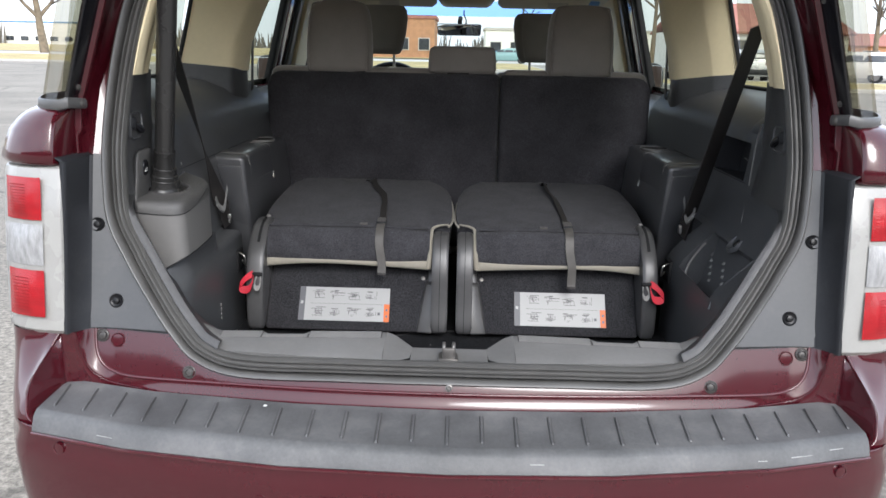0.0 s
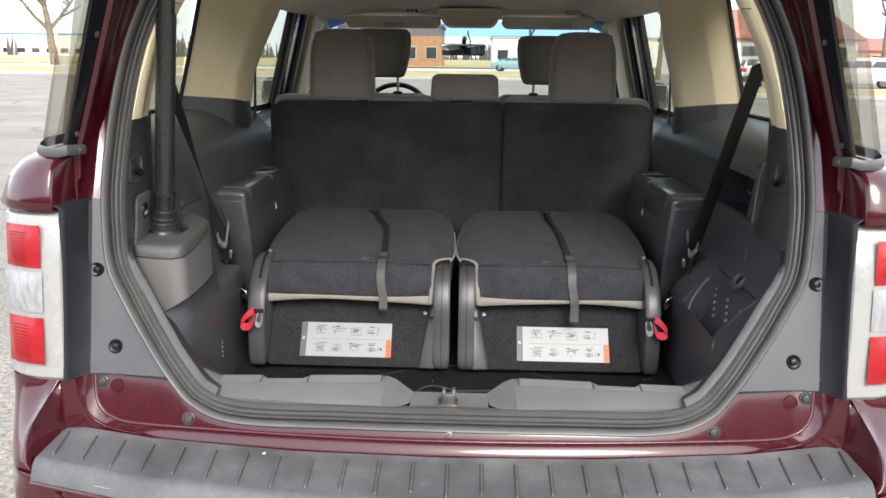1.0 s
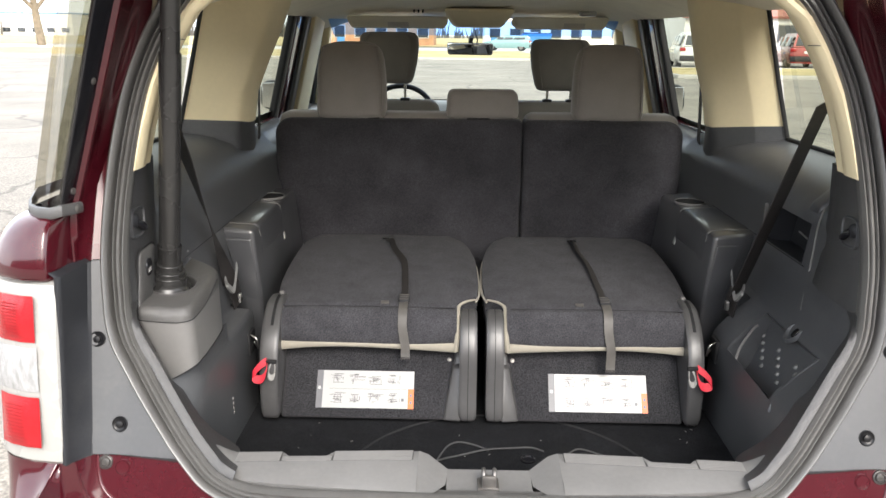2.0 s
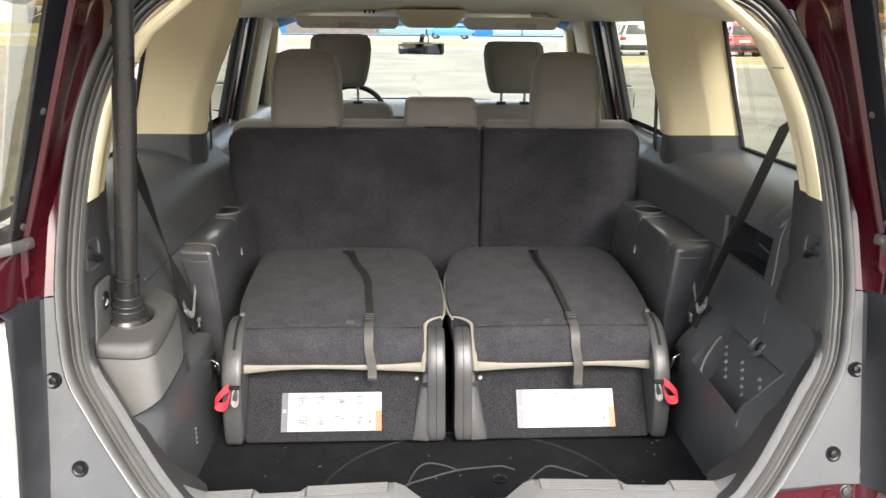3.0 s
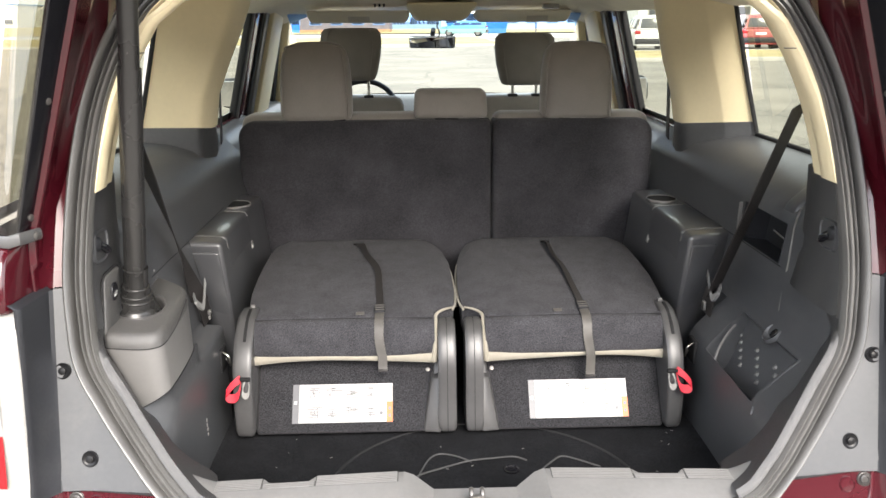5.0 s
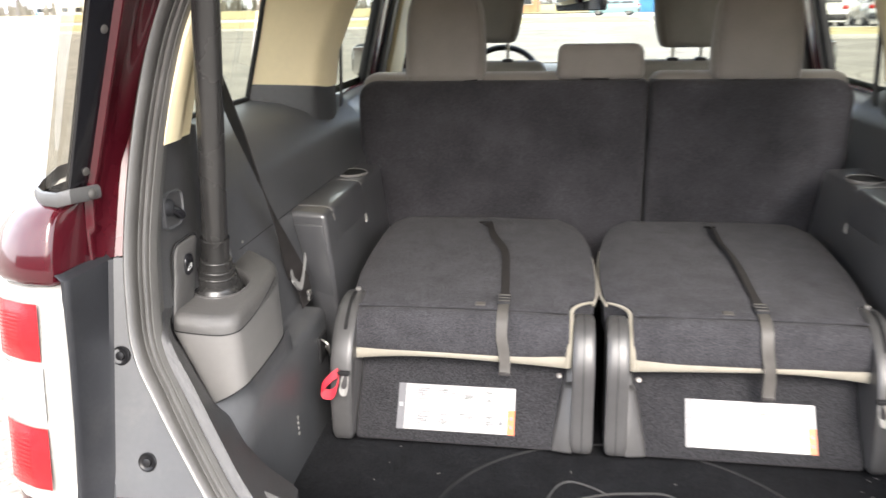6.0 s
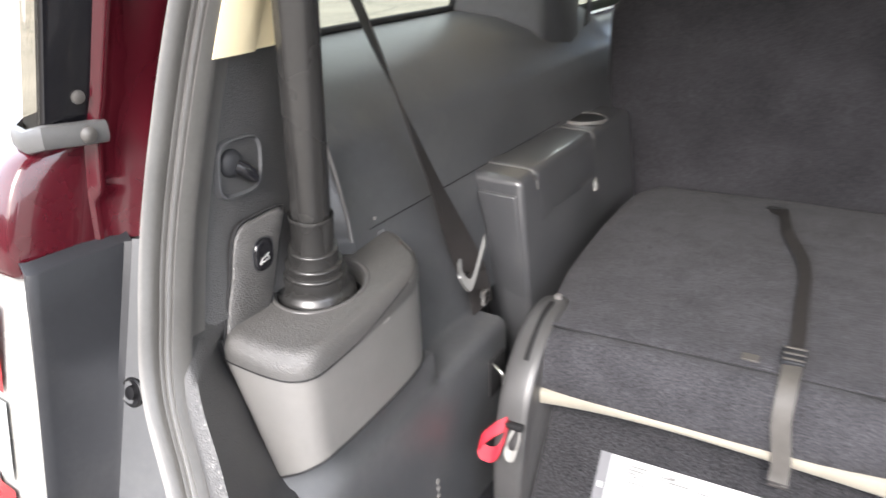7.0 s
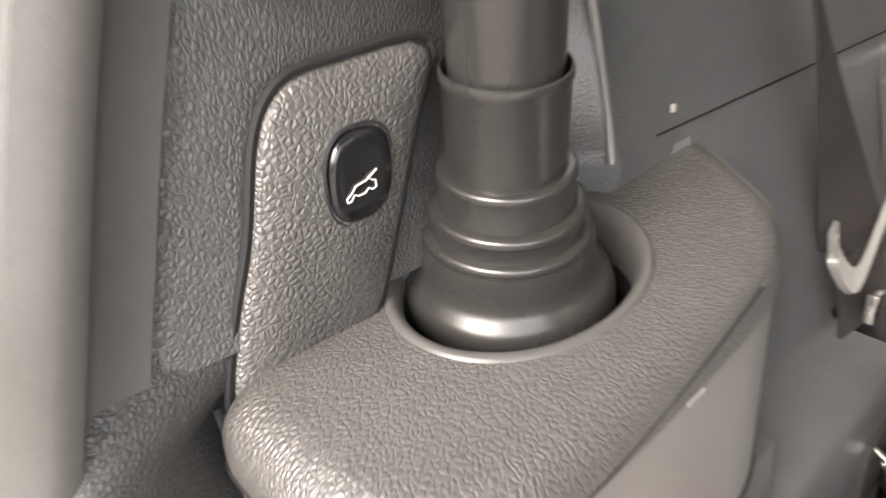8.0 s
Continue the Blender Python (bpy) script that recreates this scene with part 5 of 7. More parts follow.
# smooth lip round the well
bm = bm_new()
rows = []
for w_, dz in ((0.0062, -0.0006), (0.0054, 0.0012), (0.0036, 0.0020), (0.0014, 0.0014), (-0.0006, -0.0012), (-0.0020, -0.0060)):
    row = []
    for a, r in zip(angs, rad):
        q = min(well_radius(a) + w_, r - 0.0004)
        x, y = wc.x + math.cos(a) * q, wc.y + math.sin(a) * q
        row.append((x, y, topz(x, y) + dz))
    rows.append(row)
loft(bm, rows)
part("well_lip", bm, LIPP, cover, "smooth rim of the well", 60)
# inside of the well, near-black so that its deep shade is in the colour
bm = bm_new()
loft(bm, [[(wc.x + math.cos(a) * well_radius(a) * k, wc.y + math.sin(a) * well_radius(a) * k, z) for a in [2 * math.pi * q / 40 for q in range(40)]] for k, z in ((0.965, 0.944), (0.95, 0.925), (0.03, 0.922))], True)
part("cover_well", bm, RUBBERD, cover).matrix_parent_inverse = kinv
for q in ((-0.6005, 0.250, 0.930, 0.011), (-0.603, 0.243, 0.938, 0.006)):
    bm = hexa(bm_new(), [(q[0] - 0.001, q[1], q[2]), (q[0] + 0.004, q[1], q[2]), (q[0] + 0.004, q[1] + q[3], q[2] + 0.001), (q[0] - 0.001, q[1] + q[3], q[2] + 0.001)],
              [(q[0] - 0.001, q[1], q[2] + 0.002), (q[0] + 0.0042, q[1], q[2] + 0.002), (q[0] + 0.0042, q[1] + q[3], q[2] + 0.003), (q[0] - 0.001, q[1] + q[3], q[2] + 0.003)])
    part("scuff", bm, SCUFFM, cover).matrix_parent_inverse = kinv

panel = thing("button_panel", "grained grey panel with the liftgate button, on the pillar trim", "panel", at=(-0.705, 0.17, 0.95))
pinv = Matrix.Translation(panel.location).inverted()
px = lambda y, z: -0.7028 + 0.05 * (y - 0.15) - 0.05 * (z - 1.01)
edge = smooth_pts([(0.1210, 0.914, 0), (0.1182, 0.930, 0), (0.1187, 0.945, 0), (0.1212, 0.960, 0), (0.1285, 0.983, 0), (0.1388, 1.009, 0), (0.1465, 1.037, 0), (0.1535, 1.051, 0), (0.164, 1.0585, 0), (0.181, 1.0605, 0), (0.222, 1.060, 0), (0.211, 1.03, 0), (0.196, 0.991, 0), (0.182, 0.962, 0), (0.156, 0.946, 0), (0.136, 0.930, 0), (0.1210, 0.914, 0)], 4)
bm = bm_new()
outer = [(px(p.x, p.y) - 0.002, p.x, p.y) for p in edge]
c_ = (0.168, 1.005)
ins = [(px(p.x, p.y) + 0.0032, lerp(p.x, c_[0], 0.025), lerp(p.y, c_[1], 0.025)) for p in edge]
ins2 = [(px(p.x, p.y) + 0.0045, lerp(p.x, c_[0], 0.07), lerp(p.y, c_[1], 0.07)) for p in edge]
loft(bm, [outer, ins, ins2])
f = bm.faces.new([bm.verts.new(q) for q in ins2[:-1]])
bmesh.ops.triangulate(bm, faces=[f])
part("plate", bm, GRAINY, panel, "", 60).matrix_parent_inverse = pinv
bm = tube(bm_new(), [(px(p.x, p.y) + 0.0006, p.x + (p.x - c_[0]) * 0.035, p.y + (p.y - c_[1]) * 0.03) for p in edge], 0.0019, 6)
part("gap_line", bm, RUBBERD, panel).matrix_parent_inverse = pinv
by, bz = 0.1835, 1.0205
shape = [(0.82 * math.copysign(abs(math.cos(a)) ** 0.75, math.cos(a)) + 0.10 * math.sin(a), math.copysign(abs(math.sin(a)) ** 0.75, math.sin(a))) for a in [2 * math.pi * k / 36 for k in range(36)]]
bm = bm_new()
loft(bm, [[(px(by, bz) + h, by + u * r, bz + v * r) for u, v in shape] for h, r in ((0.002, 0.0190), (0.0050, 0.0188), (0.0050, 0.0181), (0.003, 0.0172))], True)
part("button_bezel", bm, BLACKP, panel, "", 60).matrix_parent_inverse = pinv
bm = bm_new()
loft(bm, [[(px(by, bz) + h, by + u * r, bz + v * r) for u, v in shape] for h, r in ((0.002, 0.0172), (0.0056, 0.0170), (0.0068, 0.0150), (0.0066, 0.010), (0.0062, 0.001))], True)
btn = part("button", bm, GLOSSB, panel, "black rocker button with a white open-liftgate pictogram", 60)
btn.matrix_parent_inverse = pinv
icon = [(-0.0075, -0.0035), (-0.0078, -0.0015), (-0.0052, 0.0005), (-0.0030, 0.0032), (0.0022, 0.0040), (0.0078, 0.0074), (0.0030, 0.0050), (0.0052, 0.0028), (0.0066, 0.0022), (0.0068, -0.0012), (0.0050, -0.0020), (0.0030, -0.0005), (0.0010, -0.0022), (-0.0022, -0.0022), (-0.0040, -0.0008), (-0.0058, -0.0034), (-0.0075, -0.0035)]
bm = tube(bm_new(), [(px(by, bz) + 0.0070, by - 0.0016 + u * 0.92, bz - 0.0050 + v * 0.74 + u * 0.06) for u, v in icon], 0.00032, 5)
part("pictogram", bm, WHITEM, btn, "white car outline pictogram")
strut = thing("liftgate_strut", "satin black power liftgate strut standing in its cover", "strut", at=(-0.6655, 0.217, 0.93))
sinv = Matrix.Translation(strut.location).inverted()
ax = Vector((0.1336, -0.1150, 0.9843))
foot = Vector((-0.6866, 0.2469, 0.934))
bm = lathe(bm_new(), foot, ax, [(-0.004, 0.0475), (0.012, 0.0468), (0.0195, 0.0464), (0.0240, 0.0458), (0.0275, 0.0446), (0.0300, 0.0428), (0.0325, 0.0402), (0.0350, 0.0385), (0.0390, 0.0374), (0.0440, 0.0366), (0.0500, 0.0358)], 56)
part("boot", bm, TUBE, strut, "flared rubber boot", 60).matrix_parent_inverse = sinv
bm = lathe(bm_new(), foot, ax, [(0.0485, 0.0346), (0.0505, 0.0352), (0.0523, 0.0354), (0.0538, 0.0349), (0.0546, 0.0336), (0.0550, 0.0322), (0.0602, 0.0316), (0.0618, 0.0322), (0.0634, 0.0322), (0.0648, 0.0316), (0.0655, 0.0302), (0.0660, 0.0282), (0.0765, 0.0272), (0.0782, 0.0277), (0.0798, 0.0278), (0.0812, 0.0272), (0.0818, 0.0260), (0.0820, 0.0238)], 56)
part("collar", bm, TUBE, strut, "stepped black collar", 50).matrix_parent_inverse = sinv
bm = lathe(bm_new(), foot, ax, [(0.076, 0.0236), (0.1165, 0.0239), (0.1180, 0.0246), (0.1202, 0.0248), (0.1216, 0.0244), (0.1222, 0.0236), (0.1200, 0.0226)], 48, False)
part("sleeve", bm, TUBE, strut, "", 30).matrix_parent_inverse = sinv
bm = lathe(bm_new(), foot, ax, [(0.11, 0.0214), (0.518, 0.0212), (0.521, 0.0208), (0.5205, 0.0182), (0.96, 0.0178)], 40)
part("tube", bm, TUBE, strut, "", 30).matrix_parent_inverse = sinv

# ---------------------------------------------------------------- folded third-row seats
def folded_seat(s, strap_x, strap_end_z, label_x0):
    seat = thing("folded_seat", "folded third-row seat in charcoal carpet with pale fabric edging", "seat", "third row seats", at=(s * 0.28, 0.8, 0.52))
    X = lambda x: s * x
    ox = -0.012 if s > 0 else -0.006
    # base with sloping carpeted rear face
    bm = hexa(bm_new(), [(X(0.055), 0.447, 0.536), (X(0.515), 0.447, 0.536), (X(0.515), 1.10, 0.536), (X(0.055), 1.10, 0.536)], [(X(0.055), 0.566, 0.708), (X(0.515), 0.566, 0.708), (X(0.515), 1.10, 0.72), (X(0.055), 1.10, 0.72)], 0.012, 3)
    base = part("base", bm, SEATB, seat, "carpeted rear face of the seat base")
    # folded backrest: block with crowned top
    bm = bm_new()
    rings = []
    ys = [0.545, 0.552, 0.575, 0.600, 0.640, 0.72, 0.82, 0.92, 1.02, 1.08, 1.110, 1.125, 1.134, 1.138]
    for i, y in enumerate(ys):
        xo = table(y, [0.54, 0.60, 0.70, 0.85, 1.0, 1.08, 1.115, 1.130, 1.138], [0.530, 0.540, 0.556, 0.562, 0.561, 0.556, 0.549, 0.538, 0.520])
        xi = table(y, [0.54, 0.60, 0.615, 0.70, 0.90, 1.0, 1.08, 1.12, 1.136], [0.064, 0.064, 0.014, 0.005, 0.009, 0.022, 0.044, 0.058, 0.076])
        zt = table(y, [0.545, 0.552, 0.575, 0.600, 0.640, 0.82, 1.02, 1.100, 1.125, 1.138], [0.806, 0.810, 0.8135, 0.816, 0.820, 0.836, 0.846, 0.8475, 0.8440, 0.833])
        row = []
        n = 14
        for k in range(n + 1):
            u = k / n
            x = lerp(xi, xo, u)
            e = min(u, 1 - u)
            dz = -0.014 * max(0.0, 1 - e / 0.075) ** 2 + 0.003 * math.sin(math.pi * u) + 0.0022 * noise.noise((x * 9, y * 9, s * 3.0))
            row.append((X(x), y, zt + dz))
        rings.append([(X(xi + 0.006), y, 0.715), (X(xi), y, zt - 0.045)] + row + [(X(xo), y, zt - 0.045), (X(xo - 0.006), y, 0.715)])
    loft(bm, rings, False)
    bm.faces.new([bm.verts.new(p) for p in rings[-1]])
    back = part("backrest", bm, CARPETS, seat, "charcoal carpeted back of the folded backrest", 45)
    # rear roll of the backrest
    bm = bm_new()
    rings = []
    for k in range(17):
        x = lerp(0.064, 0.531, k / 16)
        e = 0.006 * (max(0.0, 1 - min(k, 16 - k) / 2.5))
        w_ = 0.0016 * noise.noise((x * 11, s * 2.0, 5.0))
        rings.append([(X(x), 0.60, 0.740 + e), (X(x), 0.520 + e, 0.722 + e), (X(x), 0.502 + e, 0.722 + e), (X(x), 0.4985 + e + w_, 0.729), (X(x), 0.4995 + e + w_, 0.745), (X(x), 0.5030 + e + w_, 0.765), (X(x), 0.5090 + e + w_, 0.784), (X(x), 0.5165 + e + w_, 0.797 - e * 0.5), (X(x), 0.5265 + e, 0.8055 - e),
                      (X(x), 0.5370 + e, 0.8090 - e), (X(x), 0.5430, 0.8082 - e), (X(x), 0.5500, 0.8085 - e), (X(x), 0.60, 0.8100 - e)])
    loft(bm, rings, False)
    for r_ in (rings[0], rings[-1]):
        bm.faces.new([bm.verts.new(p) for p in r_])
    part("roll", bm, CARPETS, seat, "rear edge roll of the backrest", 50)
    # stitched seam across the top and pale edging
    bm = tube(bm_new(), [(X(lerp(0.07, 0.528, k / 10)), 0.5475, 0.8100 - 0.0004 * abs(k - 5) + 0.0007 * math.sin(k * 2.1)) for k in range(11)], 0.0030, 8)
    part("seam", bm, CARPETS, seat, "stitched seam")
    bm = tube(bm_new(), [(X(lerp(0.075, 0.522, k / 10)), 0.5425, 0.8100 - 0.0005 * abs(k - 5)) for k in range(11)], 0.0013, 6)
    part("seam_groove", bm, RUBBERD, seat)
    bm = hexa(bm_new(), [(s * 0.262, 0.552, 0.8140), (s * 0.241, 0.552, 0.8140), (s * 0.241, 0.566, 0.8155), (s * 0.262, 0.566, 0.8155)], [(s * 0.262, 0.552, 0.8168), (s * 0.241, 0.552, 0.8168), (s * 0.241, 0.566, 0.8183), (s * 0.262, 0.566, 0.8183)], 0.0006, 1)
    part("woven_tag", bm, STRAPM, seat, "small grey woven tag")
    # hem of pale fabric along the lower edge, broader towards its ends, and up the inner side
    bm = bm_new()
    rings = []
    for k in range(25):
        u = k / 24
        x = lerp(0.530, 0.066, u)
        hgt = 0.0120 + 0.0095 * abs(2 * u - 1) ** 1.8
        sag = -0.004 * abs(2 * u - 1) ** 2
        z1 = 0.7265 + 0.002 * math.sin(7 * u)
        rings.append([(X(x), 0.520, z1), (X(x), 0.5005, z1), (X(x), 0.4975, z1 - 0.003), (X(x), 0.4985, z1 - hgt + 0.003 + sag), (X(x), 0.5015, z1 - hgt + sag), (X(x), 0.520, z1 - hgt + sag)])
    loft(bm, rings, False)
    for r_ in (rings[0], rings[-1]):
        bm.faces.new([bm.verts.new(p) for p in r_])
    part("edging", bm, PALE, seat, "pale beige fabric hem", 60)
    up = smooth_pts([(X(0.0665), 0.501, 0.708), (X(0.063), 0.503, 0.735), (X(0.061), 0.520, 0.766), (X(0.061), 0.548, 0.792), (X(0.058), 0.575, 0.803), (X(0.040), 0.597, 0.807), (X(0.016), 0.615, 0.806)], 5)
    bm = tube(bm_new(), up, [0.0082 - 0.0058 * k / (len(up) - 1) for k in range(len(up))], 10)
    part("inner_edging", bm, PALE, seat, "", 60)
    pip2 = smooth_pts([(X(0.014), 0.615, 0.800), (X(0.004), 0.68, 0.800), (X(0.004), 0.80, 0.805), (X(0.010), 0.92, 0.808), (X(0.028), 1.02, 0.812), (X(0.06), 1.10, 0.808)], 5)
    bm = tube(bm_new(), pip2, 0.0032, 8)
    part("side_edging", bm, PALE, seat)
    pip3 = smooth_pts([(X(0.547), 0.66, 0.785), (X(0.549), 0.80, 0.795), (X(0.544), 0.95, 0.80), (X(0.52), 1.07, 0.805)], 4)
    bm = tube(bm_new(), pip3, 0.006, 8)
    part("outer_edging", bm, CARPETS, seat)
    # plastic side shields
    for nm, x0, x1, pts in (("outer_shield", 0.512, 0.563 + ox, [(0.446, 0.538), (0.434, 0.556), (0.436, 0.640), (0.462, 0.735), (0.515, 0.795), (0.560, 0.818), (0.620, 0.815), (0.66, 0.78), (0.66, 0.538)]),
                            ("inner_shield", 0.012, 0.056, [(0.450, 0.537), (0.441, 0.552), (0.455, 0.62), (0.472, 0.72), (0.508, 0.782), (0.545, 0.798), (0.585, 0.790), (0.60, 0.75), (0.60, 0.537)])):
        bm = bm_new()
        pp = smooth_pts([(0, y, z) for y, z in pts[:-1]], 4) + [Vector((0, *pts[-1]))]
        cy, cz = sum(p.y for p in pp) / len(pp), sum(p.z for p in pp) / len(pp)
        g = lambda xx, k: [(X(xx), lerp(p.y, cy, k), lerp(p.z, cz, k)) for p in pp]
        loft(bm, [g(x0, 0.06), g(x0 + 0.004, 0.015), g(x0 + 0.010, 0.0), g(x1 - 0.010, 0.0), g(x1 - 0.004, 0.015), g(x1, 0.06)], True, True)
        sh = part(nm, bm, SHIELD, seat, "grey plastic seat side shield", 50)
        for xq in (() if nm == "outer_shield" else (0.034,)):
            bm = tube(bm_new(), [(X(xq), p.y + (-0.0002 if p.z < 0.78 else 0.0), p.z + (0.0002 if p.z > 0.78 else 0.0)) for p in pp[:-6]], 0.0008, 5)
            part("shield_seam", bm, RUBBERD, sh)
        if nm == "outer_shield":
            sl = smooth_pts([(X(0.531), 0.490, 0.7745), (X(0.531), 0.508, 0.7915), (X(0.531), 0.530, 0.8065), (X(0.531), 0.556, 0.8185), (X(0.531), 0.585, 0.8225)], 4)
            bm = ribbon(bm_new(), sl, (0.007, 0, 0), 0.0012)
            part("slot", bm, RUBBERD, sh)
            bm = box(bm_new(), min(X(0.524), X(0.536)), max(X(0.524), X(0.536)), 0.602, 0.612, 0.814, 0.826, 0.003)
            part("clip", bm, GREYL, sh)
    # lower inner bracket with a step, and screw
    bm = hexa(bm_new(), [(X(0.050), 0.440, 0.537), (X(0.098), 0.448, 0.537), (X(0.098), 0.55, 0.537), (X(0.05), 0.55, 0.537)], [(X(0.050), 0.494, 0.668), (X(0.074), 0.506, 0.660), (X(0.074), 0.58, 0.668), (X(0.05), 0.58, 0.668)], 0.007, 3)
    part("foot_bracket", bm, SHIELD, seat, "grey plastic bracket", 50)
    bm = hexa(bm_new(), [(X(0.050), 0.492, 0.63), (X(0.072), 0.498, 0.63), (X(0.072), 0.58, 0.63), (X(0.05), 0.58, 0.63)], [(X(0.050), 0.548, 0.72), (X(0.066), 0.553, 0.72), (X(0.066), 0.60, 0.72), (X(0.05), 0.60, 0.72)], 0.004, 2)
    part("upper_bracket", bm, SHIELD, seat, "", 50)
    bm = lathe(bm_new(), (X(0.082), 0.538, 0.667), (0, -0.82, 0.57), [(-0.004, 0.006), (0.003, 0.0055), (0.004, 0.002)], 14)
    part("screw", bm, DULLM, seat)
    # flat strap over the top and its buckle
    topzz = lambda y: table(y, [0.545, 0.60, 0.64, 0.82, 1.02, 1.10], [0.812, 0.8175, 0.8225, 0.8400, 0.8500, 0.8510])
    rows_ = []
    up_ = smooth_pts([(s * strap_x[0], 1.055, topzz(1.055) - 0.002), (s * lerp(strap_x[0], strap_x[1], 0.6), 1.00, topzz(1.0) + 0.007), (s * strap_x[1], 0.93, topzz(0.93) + 0.005), (s * strap_x[2], 0.82, topzz(0.82) + 0.004), (s * lerp(strap_x[2], strap_x[3], 0.6), 0.70, topzz(0.70) + 0.003), (s * strap_x[3], 0.600, topzz(0.6) + 0.003), (s * strap_x[3], 0.566, topzz(0.566) + 0.004)], 6)
    for i, p in enumerate(up_):
        u = i / (len(up_) - 1)
        twist = math.radians(table(u, [0, 0.12, 0.35, 0.7, 1.0], [8, 38, 30, 14, 0])) * (1 if s < 0 else -1)
        half = Vector((math.cos(twist), 0, math.sin(twist))) * table(u, [0, 0.2, 1.0], [0.0105, 0.0085, 0.0095])
        lift = Vector((0, 0, abs(half.z)))
        nn = Vector((-half.z, 0, half.x)).normalized() * 0.0011
        rows_.append([p - half + lift - nn, p + half + lift - nn, p + half + lift + nn, p - half + lift + nn])
    bm = loft(bm_new(), rows_, True, True)
    strap = part("pull_strap", bm, WEB, seat, "dark webbing strap over the seat back", 50)
    tail = smooth_pts([(s * strap_x[3], 0.580, topzz(0.58) + 0.005), (s * strap_x[3], 0.550, 0.8170), (s * strap_x[3], 0.526, 0.8120), (s * strap_x[3], 0.5085, 0.7960), (s * strap_x[3], 0.4985, 0.772), (s * lerp(strap_x[3], strap_x[4], 0.5), 0.4925, 0.745), (s * strap_x[4], 0.4880, 0.722), (s * strap_x[4], 0.484, strap_end_z + 0.010), (s * strap_x[4], 0.480, strap_end_z)], 5)
    bm = ribbon(bm_new(), tail, (0.0225, 0, 0.002), 0.0013)
    part("strap_tail", bm, STRAPM, strap, "pale grey hanging end of the strap", 50)
    bm = hexa(bm_new(), [(s * strap_x[4] - 0.0118, 0.4785, strap_end_z - 0.003), (s * strap_x[4] + 0.0118, 0.4785, strap_end_z - 0.003), (s * strap_x[4] + 0.0118, 0.4835, strap_end_z - 0.003), (s * strap_x[4] - 0.0118, 0.4835, strap_end_z - 0.003)],
              [(s * strap_x[4] - 0.0118, 0.4795, strap_end_z + 0.004), (s * strap_x[4] + 0.0118, 0.4795, strap_end_z + 0.004), (s * strap_x[4] + 0.0118, 0.4845, strap_end_z + 0.004), (s * strap_x[4] - 0.0118, 0.4845, strap_end_z + 0.004)], 0.0008, 1)
    part("strap_hem", bm, WEB, strap, "stitched dark hem")
    bm = hexa(bm_new(), [(s * strap_x[3] - 0.0135, 0.556, 0.8165), (s * strap_x[3] + 0.0135, 0.556, 0.8165), (s * strap_x[3] + 0.0135, 0.592, 0.8215), (s * strap_x[3] - 0.0135, 0.592, 0.8215)],
              [(s * strap_x[3] - 0.0135, 0.556, 0.8235), (s * strap_x[3] + 0.0135, 0.556, 0.8235), (s * strap_x[3] + 0.0135, 0.592, 0.8275), (s * strap_x[3] - 0.0135, 0.592, 0.8275)], 0.0012, 1)
    part("strap_buckle", bm, BLACKP, strap, "black strap buckle")
    for yb_ in (0.5615, 0.574, 0.5865):
        bm = box(bm_new(), s * strap_x[3] - 0.0125, s * strap_x[3] + 0.0125, yb_ - 0.0016, yb_ + 0.0016, 0.8225, lerp(0.8245, 0.8285, (yb_ - 0.556) / 0.036) + 0.0008, 0.0006, 1)
        part("buckle_bar", bm, STRAPM, strap, "ribbed bar of the buckle")
    bm = hexa(bm_new(), [(s * strap_x[0] - 0.014, 1.056, 0.850), (s * strap_x[0] + 0.014, 1.056, 0.850), (s * strap_x[0] + 0.014, 1.07, 0.848), (s * strap_x[0] - 0.014, 1.07, 0.848)],
              [(s * strap_x[0] - 0.014, 1.056, 0.855), (s * strap_x[0] + 0.014, 1.056, 0.855), (s * strap_x[0] + 0.014, 1.07, 0.853), (s * strap_x[0] - 0.014, 1.07, 0.853)], 0.001, 1)
    part("strap_slot", bm, RUBBERD, strap)
    # red release loop and grey tab on the outer shield
    lx = ox - 0.021
    lp = smooth_pts([(X(0.565 + lx), 0.440, 0.697), (X(0.577 + lx), 0.432, 0.690), (X(0.590 + lx), 0.422, 0.677), (X(0.594 + lx), 0.417, 0.668), (X(0.588 + lx), 0.413, 0.662), (X(0.574 + lx), 0.413, 0.661), (X(0.565 + lx), 0.417, 0.668), (X(0.562 + lx), 0.430, 0.683), (X(0.563 + lx), 0.440, 0.695)], 5)
    bm = ribbon(bm_new(), lp, (s * 0.001, 0.014, 0.016), 0.0013)
    part("release_loop", bm, REDWEB, seat, "red webbing release loop")
    lp = smooth_pts([(X(0.552 + lx), 0.446, 0.695), (X(0.555 + lx), 0.430, 0.683), (X(0.556 + lx), 0.421, 0.671), (X(0.551 + lx), 0.418, 0.664), (X(0.543 + lx), 0.419, 0.666), (X(0.541 + lx), 0.427, 0.679), (X(0.545 + lx), 0.446, 0.695)], 4)
    bm = ribbon(bm_new(), lp, (s * 0.001, 0.012, 0.010), 0.0014)
    part("release_tab", bm, pm("pale_tab_webbing", (0.24, 0.235, 0.225), 0.5) if "pale_tab_webbing" not in bpy.data.materials else bpy.data.materials["pale_tab_webbing"], seat, "short grey webbing loop")
    bm = box(bm_new(), min(X(0.540 + lx), X(0.568 + lx)), max(X(0.540 + lx), X(0.568 + lx)), 0.438, 0.449, 0.690, 0.700, 0.003)
    part("loop_anchor", bm, RUBBERD, seat)
    # instruction label on the sloping face
    dy, dz = (0.566 - 0.447), (0.708 - 0.536)
    ln = math.hypot(dy, dz)
